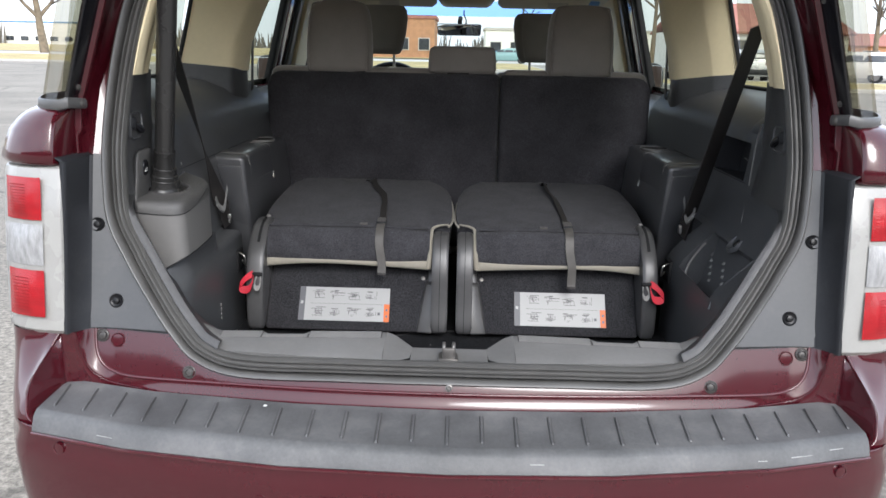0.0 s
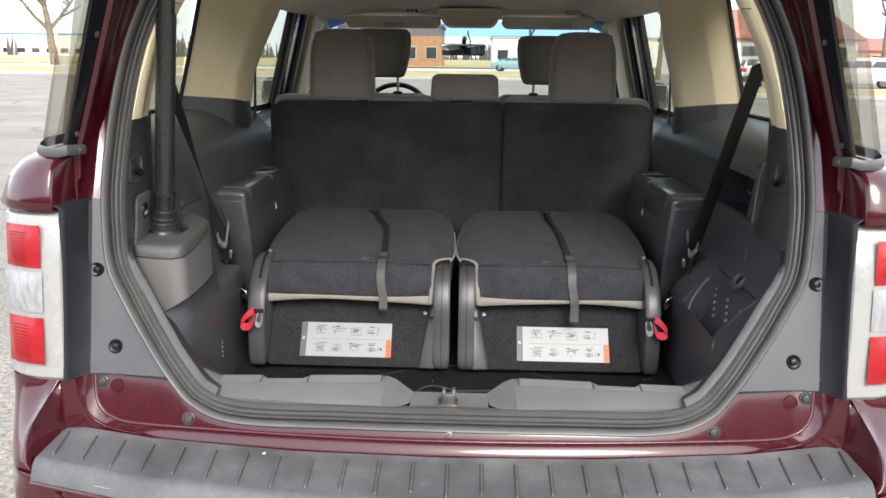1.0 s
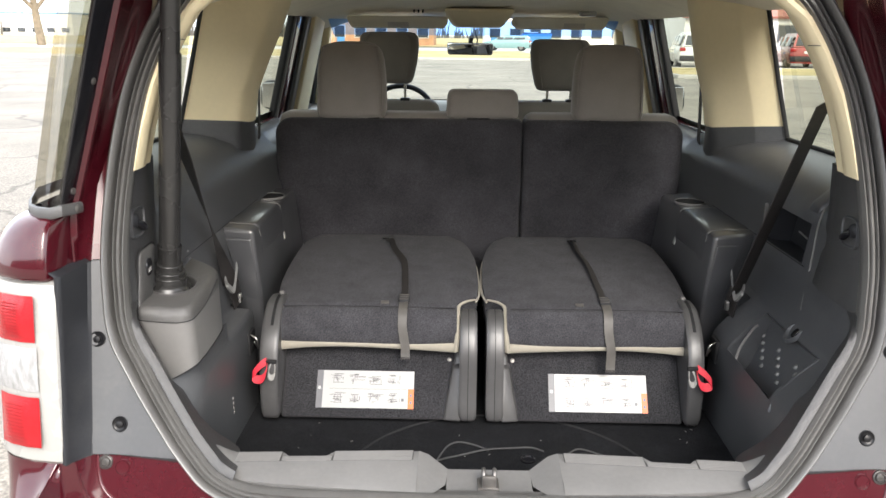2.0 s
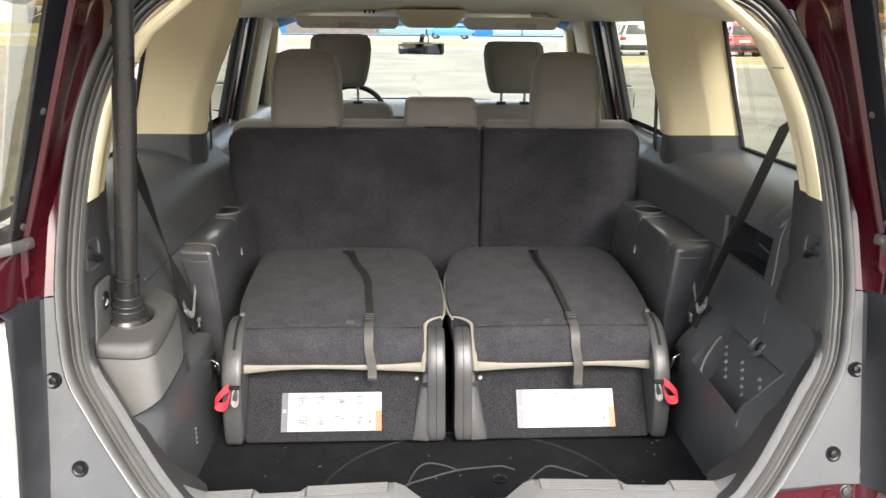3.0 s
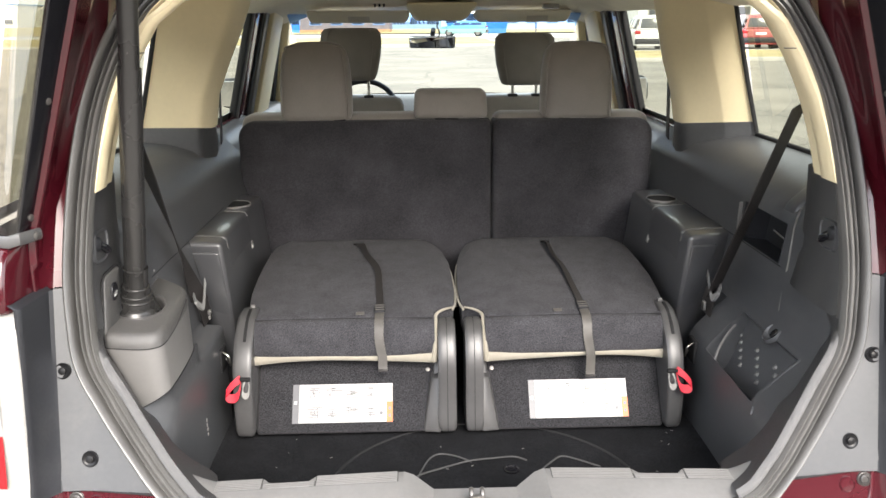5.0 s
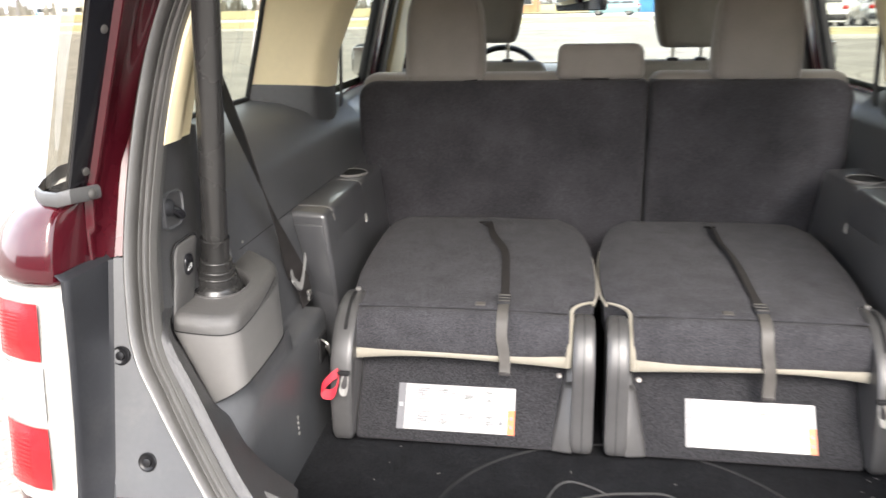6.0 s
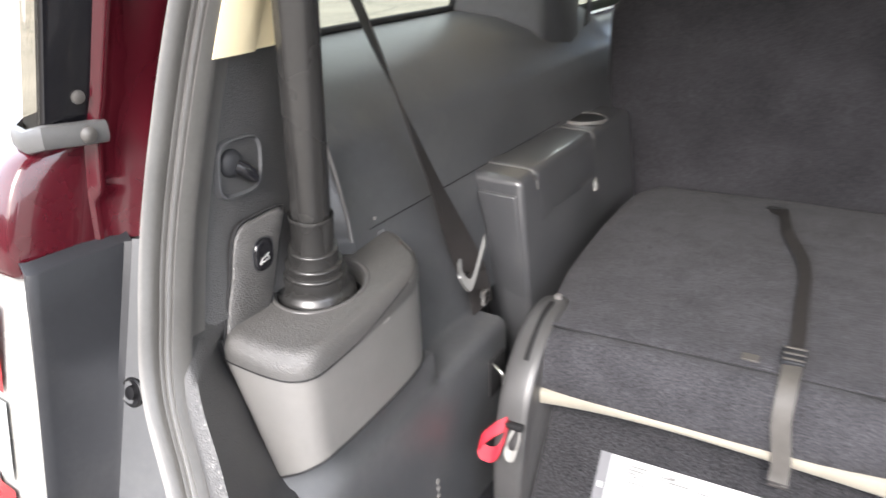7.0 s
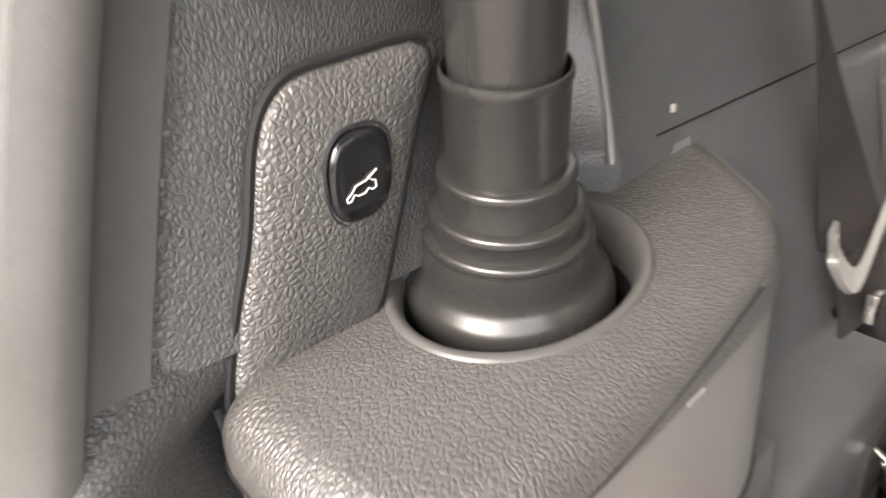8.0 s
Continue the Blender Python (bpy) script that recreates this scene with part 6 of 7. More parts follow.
    uy, uz = dy / ln, dz / ln

    def face_pt(x, v, o):
        """x along the label, v up the slope from the foot, o proud of the carpet."""
        return (x, 0.447 + uy * v - uz * o, 0.536 + uz * v + uy * o)

    def sticker(x0, x1, v0, v1, o, name, mat, parent, lab=""):
        b = hexa(bm_new(), [face_pt(x0, v0, o - 0.0006), face_pt(x1, v0, o - 0.0006), face_pt(x1, v1, o - 0.0006), face_pt(x0, v1, o - 0.0006)], [face_pt(x0, v0, o), face_pt(x1, v0, o), face_pt(x1, v1, o), face_pt(x0, v1, o)])
        return part(name, b, mat, parent, lab)
    x0, v0 = label_x0, 0.030
    tag = sticker(x0, x0 + 0.237, v0, v0 + 0.096, 0.0022, "label", WHITEL, seat, "white instruction label with pictograms and an orange mark")
    sticker(x0 - 0.0145, x0 + 0.0015, v0 - 0.0005, v0 + 0.0965, 0.0027, "label_strip", PRINTD, tag, "dark grey strip")
    sticker(x0 - 0.0105, x0 - 0.0035, v0 + 0.047, v0 + 0.055, 0.0031, "label_mark", WHITEL, tag)
    sticker(x0 + 0.222, x0 + 0.2372, v0 - 0.0003, v0 + 0.050, 0.0027, "label_flag", ORANGE, tag, "orange warning flag")
    for q in (0.030, 0.012):
        sticker(x0 + 0.227, x0 + 0.2325, v0 + q, v0 + q + 0.007, 0.0031, "flag_mark", PRINTD, tag)
    sticker(x0 + 0.018, x0 + 0.218, v0 + 0.0485, v0 + 0.0492, 0.0026, "label_rule", PRINT, tag)
    rnd = random.Random(3)
    for row in range(2):
        for col in range(4):
            bx = x0 + 0.026 + col * 0.049
            bv = v0 + (0.060 if row == 0 else 0.012)
            for k in range(8):
                w_, h_ = rnd.uniform(0.007, 0.030), rnd.uniform(0.0007, 0.0022)
                xx, vv = bx + rnd.uniform(-0.006, 0.008), bv + rnd.uniform(0.0, 0.028)
                sticker(xx, xx + w_, vv, vv + h_, 0.0026, "pictogram_bar", PRINT, tag)
            for k in range(5):
                xx, vv = bx + rnd.uniform(-0.002, 0.028), bv + rnd.uniform(0.0, 0.014)
                sticker(xx, xx + 0.0013, vv, vv + rnd.uniform(0.006, 0.013), 0.0026, "pictogram_bar", PRINT, tag)
    sticker(x0 + 0.205, x0 + 0.212, v0 + 0.018, v0 + 0.026, 0.0027, "label_dot", PRINTD, tag)
    return seat


folded_seat(-1, (0.292, 0.256, 0.219, 0.202, 0.194), 0.694, -0.4095)
folded_seat(1, (0.300, 0.300, 0.312, 0.318, 0.326), 0.668, 0.1885)


# ---------------------------------------------------------------- second-row bench
def soft_block(bm, x0, x1, y0, y1, z0, z1, r, lean=0.0, taper=0.0, seg=5):
    """A rounded cushion; lean shifts the top forward, taper narrows it."""
    return hexa(bm, [(x0, y0, z0), (x1, y0, z0), (x1, y1, z0), (x0, y1, z0)], [(x0 + taper, y0 + lean, z1), (x1 - taper, y0 + lean, z1), (x1 - taper, y1 + lean, z1), (x0 + taper, y1 + lean, z1)], r, seg)


bench = thing("second_row_bench", "second-row split bench with dark carpeted back and grey fabric head restraints", "seat", at=(0, 1.4, 0.52))
for x0, x1 in ((-0.700, 0.152), (0.157, 0.702)):
    ro, ri = (0.055, 0.016) if x0 < 0 else (0.016, 0.055)
    prof_ = []
    for cx_, cz_, r_, a0 in ((x0 + 0.02, 0.58, 0.02, math.pi), (x1 - 0.02, 0.58, 0.02, 1.5 * math.pi), (x1 - ri, 1.205 - ri, ri, 0.0), (x0 + ro, 1.205 - ro, ro, 0.5 * math.pi)):
        prof_ += [(cx_ + r_ * math.cos(a0 + q * math.pi / 12), cz_ + r_ * math.sin(a0 + q * math.pi / 12)) for q in range(7)]
    mx_, mz_ = (x0 + x1) / 2, 0.9
    inset = lambda d: [(x_ - math.copysign(d, x_ - mx_), z_ - math.copysign(d, z_ - mz_)) for x_, z_ in prof_]
    bm = bm_new()
    loft(bm, [[(x_, y_ + 0.012 * (z_ - 0.56) / 0.64, z_) for x_, z_ in inset(d)] for d, y_ in ((0.07, 1.2985), (0.028, 1.2990), (0.014, 1.3010), (0.006, 1.3050), (0.0015, 1.3110), (0.0, 1.3190), (0.0, 1.40), (0.01, 1.42))], True, True)
    part("back_panel", bm, BENCHC, bench, "black carpeted back of the bench", 50)
    bm = soft_block(bm_new(), x0 + 0.004, x1 - 0.004, 1.335, 1.47, 0.70, 1.222, 0.035, 0.012)
    part("cushion", bm, FABRIC, bench, "grey-brown fabric cushion", 50)
    bm = hexa(bm_new(), [(x0, 1.32, 0.519), (x1, 1.32, 0.519), (x1, 1.86, 0.519), (x0, 1.86, 0.519)], [(x0, 1.34, 0.82), (x1, 1.34, 0.82), (x1, 1.88, 0.85), (x0, 1.88, 0.85)], 0.04, 4)
    part("seat_base", bm, FABRIC, bench, "", 50)
for x0, x1, z1 in ((-0.560, -0.318, 1.458), (0.322, 0.566, 1.455), (-0.112, 0.140, 1.303)):
    rest = z1 > 1.4
    bm = bm_new()
    if rest:
        rings = []
        for z, wx, wy in ((1.203, 0.90, 0.70), (1.209, 0.97, 0.92), (1.225, 1.0, 1.0), (1.30, 0.995, 1.0), (1.36, 0.97, 1.0), (1.40, 0.93, 0.95), (1.425, 0.87, 0.88), (1.441, 0.78, 0.76), (1.451, 0.66, 0.60), (z1, 0.46, 0.34), (z1 + 0.002, 0.2, 0.15)):
            cx, hw, cy, hd = (x0 + x1) / 2, (x1 - x0) / 2 * wx, 1.375 + 0.10 * (z - 1.2), 0.056 * wy
            rings.append([(cx + hw * math.copysign(abs(math.cos(a)) ** 0.45, math.cos(a)), cy + hd * math.copysign(abs(math.sin(a)) ** 0.6, math.sin(a)), z) for a in [2 * math.pi * (k + 0.5) / 28 for k in range(28)]])
        loft(bm, rings, True, True)
    else:
        soft_block(bm, x0, x1, 1.325, 1.425, 1.206, z1, 0.022, 0.012, 0.006)
    rest_ = part("head_restraint", bm, FABRIC, bench, "grey-brown fabric head restraint", 60)
    if rest:
        line_ = [(q * (x1 - x0) / 2 * w_ * 0.90, 1.375 + 0.10 * (z - 1.2) - 0.056 * d_ * 0.90, z) for q, rows_ in ((-1, ((1.215, 0.98, 0.94), (1.26, 0.998, 1.0), (1.32, 0.99, 1.0), (1.38, 0.95, 0.97), (1.425, 0.87, 0.88), (1.447, 0.70, 0.66))), (1, ((1.447, 0.70, 0.66), (1.425, 0.87, 0.88), (1.38, 0.95, 0.97), (1.32, 0.99, 1.0), (1.26, 0.998, 1.0), (1.215, 0.98, 0.94)))) for z, w_, d_ in rows_]
        bm = tube(bm_new(), smooth_pts([((x0 + x1) / 2 + p[0], p[1], p[2]) for p in line_], 4), 0.0030, 6)
        part("piping", bm, FABRIC, rest_)
for x in (-0.36, 0.40, 0.02, -0.02):
    bm = box(bm_new(), x - 0.02, x + 0.02, 1.33, 1.36, 1.200, 1.2095, 0.003)
    part("guide", bm, RUBBERD, bench)

# ---------------------------------------------------------------- front row, dashboard, windscreen end
for x0, x1 in ((-0.645, -0.150), (0.155, 0.650)):
    fs = thing("front_seat", "grey fabric front seat with a raised head restraint", "seat", "front seats", at=((x0 + x1) / 2, 2.5, 0.52))
    bm = soft_block(bm_new(), x0, x1, 2.30, 2.47, 0.62, 1.185, 0.05, -0.01, 0.012)
    part("backrest", bm, FABRIC, fs, "", 50)
    bm = hexa(bm_new(), [(x0, 2.40, 0.519), (x1, 2.40, 0.519), (x1, 2.95, 0.519), (x0, 2.95, 0.519)], [(x0, 2.40, 0.78), (x1, 2.40, 0.78), (x1, 2.97, 0.82), (x0, 2.97, 0.82)], 0.05, 4)
    part("seat_base", bm, FABRIC, fs, "", 50)
    cx = (x0 + x1) / 2
    low = 1.262 if cx < 0 else 1.236
    bm = bm_new()
    rings = []
    for z, wx, wy in ((low, 0.66, 0.5), (low + 0.006, 0.76, 0.8), (low + 0.03, 0.84, 1.0), (low + 0.10, 0.95, 1.0), (low + 0.17, 1.0, 0.92), (low + 0.210, 0.97, 0.78), (low + 0.228, 0.86, 0.5), (low + 0.233, 0.66, 0.25)):
        hw, cy, hd = 0.140 * wx, 2.345 + 0.15 * (z - low), 0.055 * wy
        rings.append([(cx + hw * math.copysign(abs(math.cos(a)) ** 0.42, math.cos(a)), cy + hd * math.copysign(abs(math.sin(a)) ** 0.6, math.sin(a)), z) for a in [2 * math.pi * (k + 0.5) / 28 for k in range(28)]])
    loft(bm, rings, True, True)
    rest_ = part("head_restraint", bm, FABRIC, fs, "grey fabric head restraint", 60)
    for q in (-1, 1):
        bm = tube(bm_new(), smooth_pts([(cx + q * 0.140 * w_ * 0.74, 2.345 + 0.15 * dz_ - 0.0545 * d_, low + dz_) for dz_, w_, d_ in ((0.010, 0.80, 0.86), (0.04, 0.86, 1.0), (0.10, 0.95, 1.0), (0.17, 1.0, 0.92), (0.208, 0.95, 0.80), (0.226, 0.80, 0.54))], 4), 0.0028, 6)
        part("seam", bm, FABRIC, rest_)
    for dx in (-0.055, 0.075) if cx < 0 else (-0.055, 0.055):
        bm = tube(bm_new(), [(cx + dx, 2.35, 1.16), (cx + dx, 2.352, low + 0.02)], 0.0065, 10)
        part("post", bm, CHROME, fs)
        bm = box(bm_new(), cx + dx - 0.022, cx + dx + 0.022, 2.33, 2.37, 1.178, 1.196, 0.005)
        part("post_guide", bm, BLACKP, fs)

dash = thing("dashboard", "dark grey moulded dashboard below the windscreen", "dashboard", at=(0, 3.6, 0.9))
bm = bm_new()
loft(bm, [[(x, 3.22, 0.60), (x, 3.20, 0.86), (x, 3.24, 1.02), (x, 3.32, 1.075), (x, 3.45, 1.088), (x, 3.75, 1.07), (x, 4.08, 1.02), (x, 4.12, 0.6)] for x in [i * 0.09 for i in range(-10, 11)]])
part("dash_top", bm, GREY, dash)
bm = hexa(bm_new(), [(-0.60, 3.20, 1.04), (-0.22, 3.20, 1.04), (-0.22, 3.46, 1.07), (-0.60, 3.46, 1.07)], [(-0.56, 3.22, 1.115), (-0.26, 3.22, 1.115), (-0.26, 3.44, 1.10), (-0.56, 3.44, 1.10)], 0.03, 4)
part("cluster_hood", bm, GREY, dash)
bm = hexa(bm_new(), [(-0.13, 2.35, 0.52), (0.13, 2.35, 0.52), (0.13, 3.25, 0.52), (-0.13, 3.25, 0.52)], [(-0.11, 2.35, 0.88), (0.11, 2.35, 0.88), (0.11, 3.25, 0.96), (-0.11, 3.25, 0.96)], 0.03, 3)
part("centre_stack", bm, GREY, dash)
wheel = thing("steering_wheel", "black steering wheel in front of the driver", "steering wheel", at=(-0.40, 3.05, 1.03))
wc2, wa = Vector((-0.40, 3.06, 1.035)), Vector((0, -0.86, 0.5))
uu = Vector((1, 0, 0))
vv2 = wa.cross(uu)
bm = tube(bm_new(), [wc2 + (uu * math.cos(2 * math.pi * k / 40) + vv2 * math.sin(2 * math.pi * k / 40)) * 0.19 for k in range(41)], 0.015, 10, False)
part("rim", bm, BLACKP, wheel)
bm = lathe(bm_new(), wc2, wa, [(-0.05, 0.05), (0.0, 0.07), (0.02, 0.06), (0.03, 0.01)], 24)
part("hub", bm, BLACKP, wheel)
for a in (0, math.pi, -math.pi / 2):
    d = uu * math.cos(a) + vv2 * math.sin(a)
    bm = tube(bm_new(), [wc2 + d * 0.05, wc2 + d * 0.19], 0.014, 8)
    part("spoke", bm, BLACKP, wheel)

mir = thing("rear_view_mirror", "black-framed interior mirror on its windscreen stalk", "mirror", at=(-0.01, 3.28, 1.405))
bm = hexa(bm_new(), [(-0.140, 3.282, 1.372), (0.120, 3.214, 1.372), (0.124, 3.254, 1.372), (-0.130, 3.318, 1.372)], [(-0.146, 3.280, 1.442), (0.124, 3.210, 1.440), (0.128, 3.250, 1.439), (-0.136, 3.316, 1.441)], 0.012, 4)
part("housing", bm, BLACKP, mir)
bm = hexa(bm_new(), [(-0.134, 3.2790, 1.3780), (0.114, 3.2140, 1.3780), (0.114, 3.2160, 1.3780), (-0.134, 3.2810, 1.3780)], [(-0.138, 3.2760, 1.4360), (0.117, 3.2100, 1.4350), (0.117, 3.2120, 1.4350), (-0.138, 3.2780, 1.4360)], 0.0008, 1)
part("glass", bm, MIRROR, mir, "mirror glass")
bm = tube(bm_new(), [(0.0, 3.27, 1.415), (-0.005, 3.28, 1.45), (0.0, 3.25, 1.475)], 0.014, 10)
part("stalk", bm, BLACKP, mir)
bm = tube(bm_new(), smooth_pts([(0.03, 3.29, 1.43), (0.034, 3.24, 1.46), (0.02, 3.18, 1.49), (0.02, 3.12, 1.51)], 4), 0.004, 8)
part("cable", bm, BLACKP, mir)

# ---------------------------------------------------------------- roof, headliner, glass, doors
bm = bm_new()
rings = []
for y in [0.30, 0.33, 0.36, 0.45, 0.8, 1.4, 2.0, 2.5, 2.8, 2.98, 3.06]:
    sink = table(y, [0.30, 0.36, 0.45, 2.6, 3.0, 3.06], [0.0, 0.012, 0.014, 0.014, -0.030, -0.05])
    rings.append([(x, y, 1.622 + sink - 0.10 * max(0.0, abs(x) - 0.45) ** 2 - 0.30 * max(0.0, abs(x) - 0.62)) for x in [i * 0.0825 for i in range(-10, 11)]])
loft(bm, rings)
tagged(part("headliner", bm, HEADL, None, "", 60), "beige fabric headliner under the roof", "ceiling", kind="structure")
bm = bm_new()
loft(bm, [[(x, y, 1.715 - 0.02 * (abs(y - 1.6) / 1.6) ** 2 - 0.05 * (abs(x) / 0.8) ** 4) for x in [i * 0.078 for i in range(-10, 11)]] for y in [0.27, 0.5, 1.0, 1.6, 2.2, 2.8, 3.02]])
part("roof", bm, pm("white_roof_paint", (0.62, 0.62, 0.60), 0.3, 0, 0.04, 4, coat=1.0), car, "pale painted roof", 40, 0.012)
# body frame over the opening
bm = bm_new()
loft(bm, [[(x, rear_y(x, z) + d, z - 0.06 * (abs(x) / 0.6) ** 6) for z, d in ((1.650, 0.0), (1.665, -0.01), (1.68, -0.03), (1.70, -0.02), (1.71, 0.0))] for x in [i * 0.06 for i in range(-11, 12)]])
part("roof_header", bm, RED, car, "maroon header over the opening", 30)
over = thing("overhead_console", "beige overhead console between the sun visors", "console", at=(0.03, 2.85, 1.57))
bm = hexa(bm_new(), [(-0.085, 2.72, 1.522), (0.145, 2.72, 1.522), (0.165, 3.02, 1.522), (-0.105, 3.02, 1.522)], [(-0.155, 2.64, 1.612), (0.215, 2.64, 1.612), (0.215, 3.04, 1.600), (-0.155, 3.04, 1.600)], 0.025, 4)
part("shell", bm, BEIGE, over, "", 50)
for x0, x1 in ((-0.665, -0.145), (0.200, 0.690)):
    visor = thing("sun_visor", "beige fabric sun visor folded up", "sun visor", "sun visors", at=((x0 + x1) / 2, 2.9, 1.56))
    bm = hexa(bm_new(), [(x0 + 0.02, 2.86, 1.513), (x1, 2.86, 1.513), (x1, 3.02, 1.528), (x0 + 0.02, 3.02, 1.528)], [(x0, 2.80, 1.578), (x1 + 0.02, 2.80, 1.578), (x1 + 0.02, 3.00, 1.560), (x0, 3.00, 1.560)], 0.022, 5)
    part("panel", bm, HEADL, visor, "", 50)
    lx = lerp(x0, x1, 0.42 if x0 < 0 else 0.56)
    bm = hexa(bm_new(), [(lx, 2.8515, 1.520), (lx + 0.11, 2.8515, 1.520), (lx + 0.11, 2.853, 1.520), (lx, 2.853, 1.520)], [(lx, 2.8285, 1.546), (lx + 0.11, 2.8285, 1.546), (lx + 0.11, 2.831, 1.546), (lx, 2.831, 1.546)])
    part("tag", bm, pm("visor_tag", (0.66, 0.60, 0.50), 0.6) if "visor_tag" not in bpy.data.materials else bpy.data.materials["visor_tag"], visor, "pale label")
bm = hexa(bm_new(), [(0.52, 2.60, 1.575), (0.60, 2.60, 1.575), (0.60, 2.66, 1.58), (0.52, 2.66, 1.58)], [(0.52, 2.60, 1.60), (0.60, 2.60, 1.60), (0.60, 2.66, 1.60), (0.52, 2.66, 1.60)], 0.008, 2)
tagged(part("grab_clip", bm, LAMPF), "pale clip on the headliner", "clip")
for k in range(3):
    bm = lathe(bm_new(), (-0.30 + 0.022 * k, 2.70, 1.600), (0, -0.3, -1), [(-0.004, 0.005), (0.010, 0.004)], 10)
    tagged(part("microphone_hole", bm, RUBBERD), "small dark hole in the headliner", "fitting", "headliner holes")

# windscreen with a blue band
slope = lambda z: 3.04 + (1.545 - z) * 1.95
bm = loft(bm_new(), [[(x, slope(z) - 0.16 * (abs(x) / 0.75) ** 2 * (z < 1.56), z) for x in [i * 0.076 for i in range(-10, 11)]] for z in (1.02, 1.2, 1.35, 1.480)])
ws = part("windscreen", bm, CLEAR, car, "clear windscreen with a blue sun band", 60)
ws.visible_shadow = False
bm = loft(bm_new(), [[(x, slope(z) - 0.16 * (abs(x) / 0.75) ** 2, z) for x in [i * 0.076 for i in range(-10, 11)]] for z in (1.480, 1.51, 1.56)])
band = part("sun_band", bm, BAND, car, "blue tinted band", 60)
band.visible_shadow = False

for s in (1, -1):
    o = 0.022
    sx = lambda z: side_x(z) + o
    # glass panes: quarter, rear door, front door
    for nm, y0, y1, z0, tint in (("quarter_glass", 0.30, 1.03, 1.192, TINT), ("rear_door_glass", 1.14, 2.36, 1.115, TINT), ("front_door_glass", 2.46, 3.45, 1.10, CLEAR)):
        bm = loft(bm_new(), [[(s * sx(z), y, z) for y in (y0, lerp(y0, y1, 0.5), y1)] for z in (z0 - 0.02, 1.3, 1.45, 1.60)])
        g = part(nm, bm, tint, car, "tinted side glass" if tint is TINT else "clear side glass")
        g.visible_shadow = False
    # black rubber round the quarter glass
    bm = tube(bm_new(), [(s * (side_x(1.19) - 0.004), 0.30, 1.197), (s * (side_x(1.19) - 0.004), 0.968, 1.197), (s * (side_x(1.35) - 0.002), 1.000, 1.35), (s * (side_x(1.58) - 0.002), 1.036, 1.585)], 0.007, 8)
    part("glass_rubber", bm, RUBBERD, car, "black rubber edge of the quarter glass")
    # door frames: black window frame with maroon inside, beige pillar
    for nm, y0, y1, xin, mat_, lab in (("door_frame", 2.205, 2.240, 0.000, RUBBERD, "black rubber door frame"), ("pillar_edge", 2.240, 2.270, 0.006, GREYL, "grey rubber edge of the pillar"), ("door_pillar_paint", 2.270, 2.385, 0.010, RED, "maroon painted door pillar"), ("door_frame", 2.385, 2.425, 0.016, RUBBERD, "black rubber door frame"), ("pillar_edge", 2.425, 2.510, 0.026, GREYL, "grey rubber edge of the pillar"), ("door_pillar", 2.510, 2.80, 0.046, BEIGE, "beige plastic pillar cover"),
                                  ("windscreen_pillar", 3.16, 3.24, 0.060, BEIGE, "beige windscreen pillar cover"), ("front_frame", 3.08, 3.16, 0.02, RUBBERD, "black door frame")):
        fy = 0.24 if y0 < 3.0 else -0.3
        bm = hexa(bm_new(), [(s * (side_x(1.08) - xin), y0, 1.06), (s * (side_x(1.08) + 0.03), y0, 1.06), (s * (side_x(1.08) + 0.03), y1, 1.06), (s * (side_x(1.08) - xin), y1, 1.06)],
                  [(s * (side_x(1.62) - xin), y0 + fy * 0.54, 1.62), (s * (side_x(1.62) + 0.03), y0 + fy * 0.54, 1.62), (s * (side_x(1.62) + 0.03), y1 + fy * 0.54, 1.62), (s * (side_x(1.62) - xin), y1 + fy * 0.54, 1.62)], 0.008, 3)
        part(nm, bm, mat_, car, lab)
    # roof rail above the side glass
    bm = loft(bm_new(), [[(s * x, y, z) for x, z in ((0.80, 1.585), (0.83, 1.572), (0.855, 1.575), (0.86, 1.60), (0.82, 1.66), (0.74, 1.69))] for y in (0.30, 1.0, 2.0, 3.0)])
    part("roof_rail", bm, BEIGE, car, "beige trim over the side glass", 50)
    # inner door panels
    for y0, y1 in ((1.33, 2.40), (2.44, 3.40)):
        bm = bm_new()
        loft(bm, [[(s * x, y, z) for x, z in ((0.80, 0.52), (0.79, 0.78), (0.74, 0.84), (0.74, 0.88), (0.83, 0.92), (0.845, 1.04), (0.87, 1.085), (0.925, 1.105), (0.94, 1.10))] for y in (y0, lerp(y0, y1, 0.33), lerp(y0, y1, 0.66), y1)])
        part("door_panel", bm, GREY, car, "dark grey inner door panel", 50)
    # body side, sill to belt, with wheel arches left dark behind the wheels
    bm = loft(bm_new(), [[(s * x, y, z) for x, z in ((0.88, 0.24), (0.92, 0.30), (0.945, 0.55), (0.955, 0.80), (0.950, 1.0), (0.940, 1.09), (0.925, 1.115))] for y in (0.30, 0.8, 1.4, 2.2, 3.0, 3.8, 4.4)])
    part("body_side", bm, RED, car, "maroon body side", 40, 0.01)
    bm = loft(bm_new(), [[(s * x, y, z) for x, z in ((0.940, 1.09), (0.950, 1.11), (0.946, 1.135), (0.93, 1.14))] for y in (0.40, 1.2, 2.2, 3.2)])
    part("belt_moulding", bm, bpy.data.materials["belt_bracket_grey"], car, "grey belt moulding")
    # door mirror
    bm = hexa(bm_new(), [(s * 0.96, 2.84, 1.07), (s * 1.16, 2.86, 1.085), (s * 1.15, 2.97, 1.085), (s * 0.96, 2.98, 1.07)], [(s * 0.97, 2.84, 1.245), (s * 1.15, 2.86, 1.24), (s * 1.14, 2.97, 1.235), (s * 0.97, 2.97, 1.24)], 0.045, 5)
    dm = part("door_mirror", bm, BLACKP, car, "black rounded door mirror", 50)
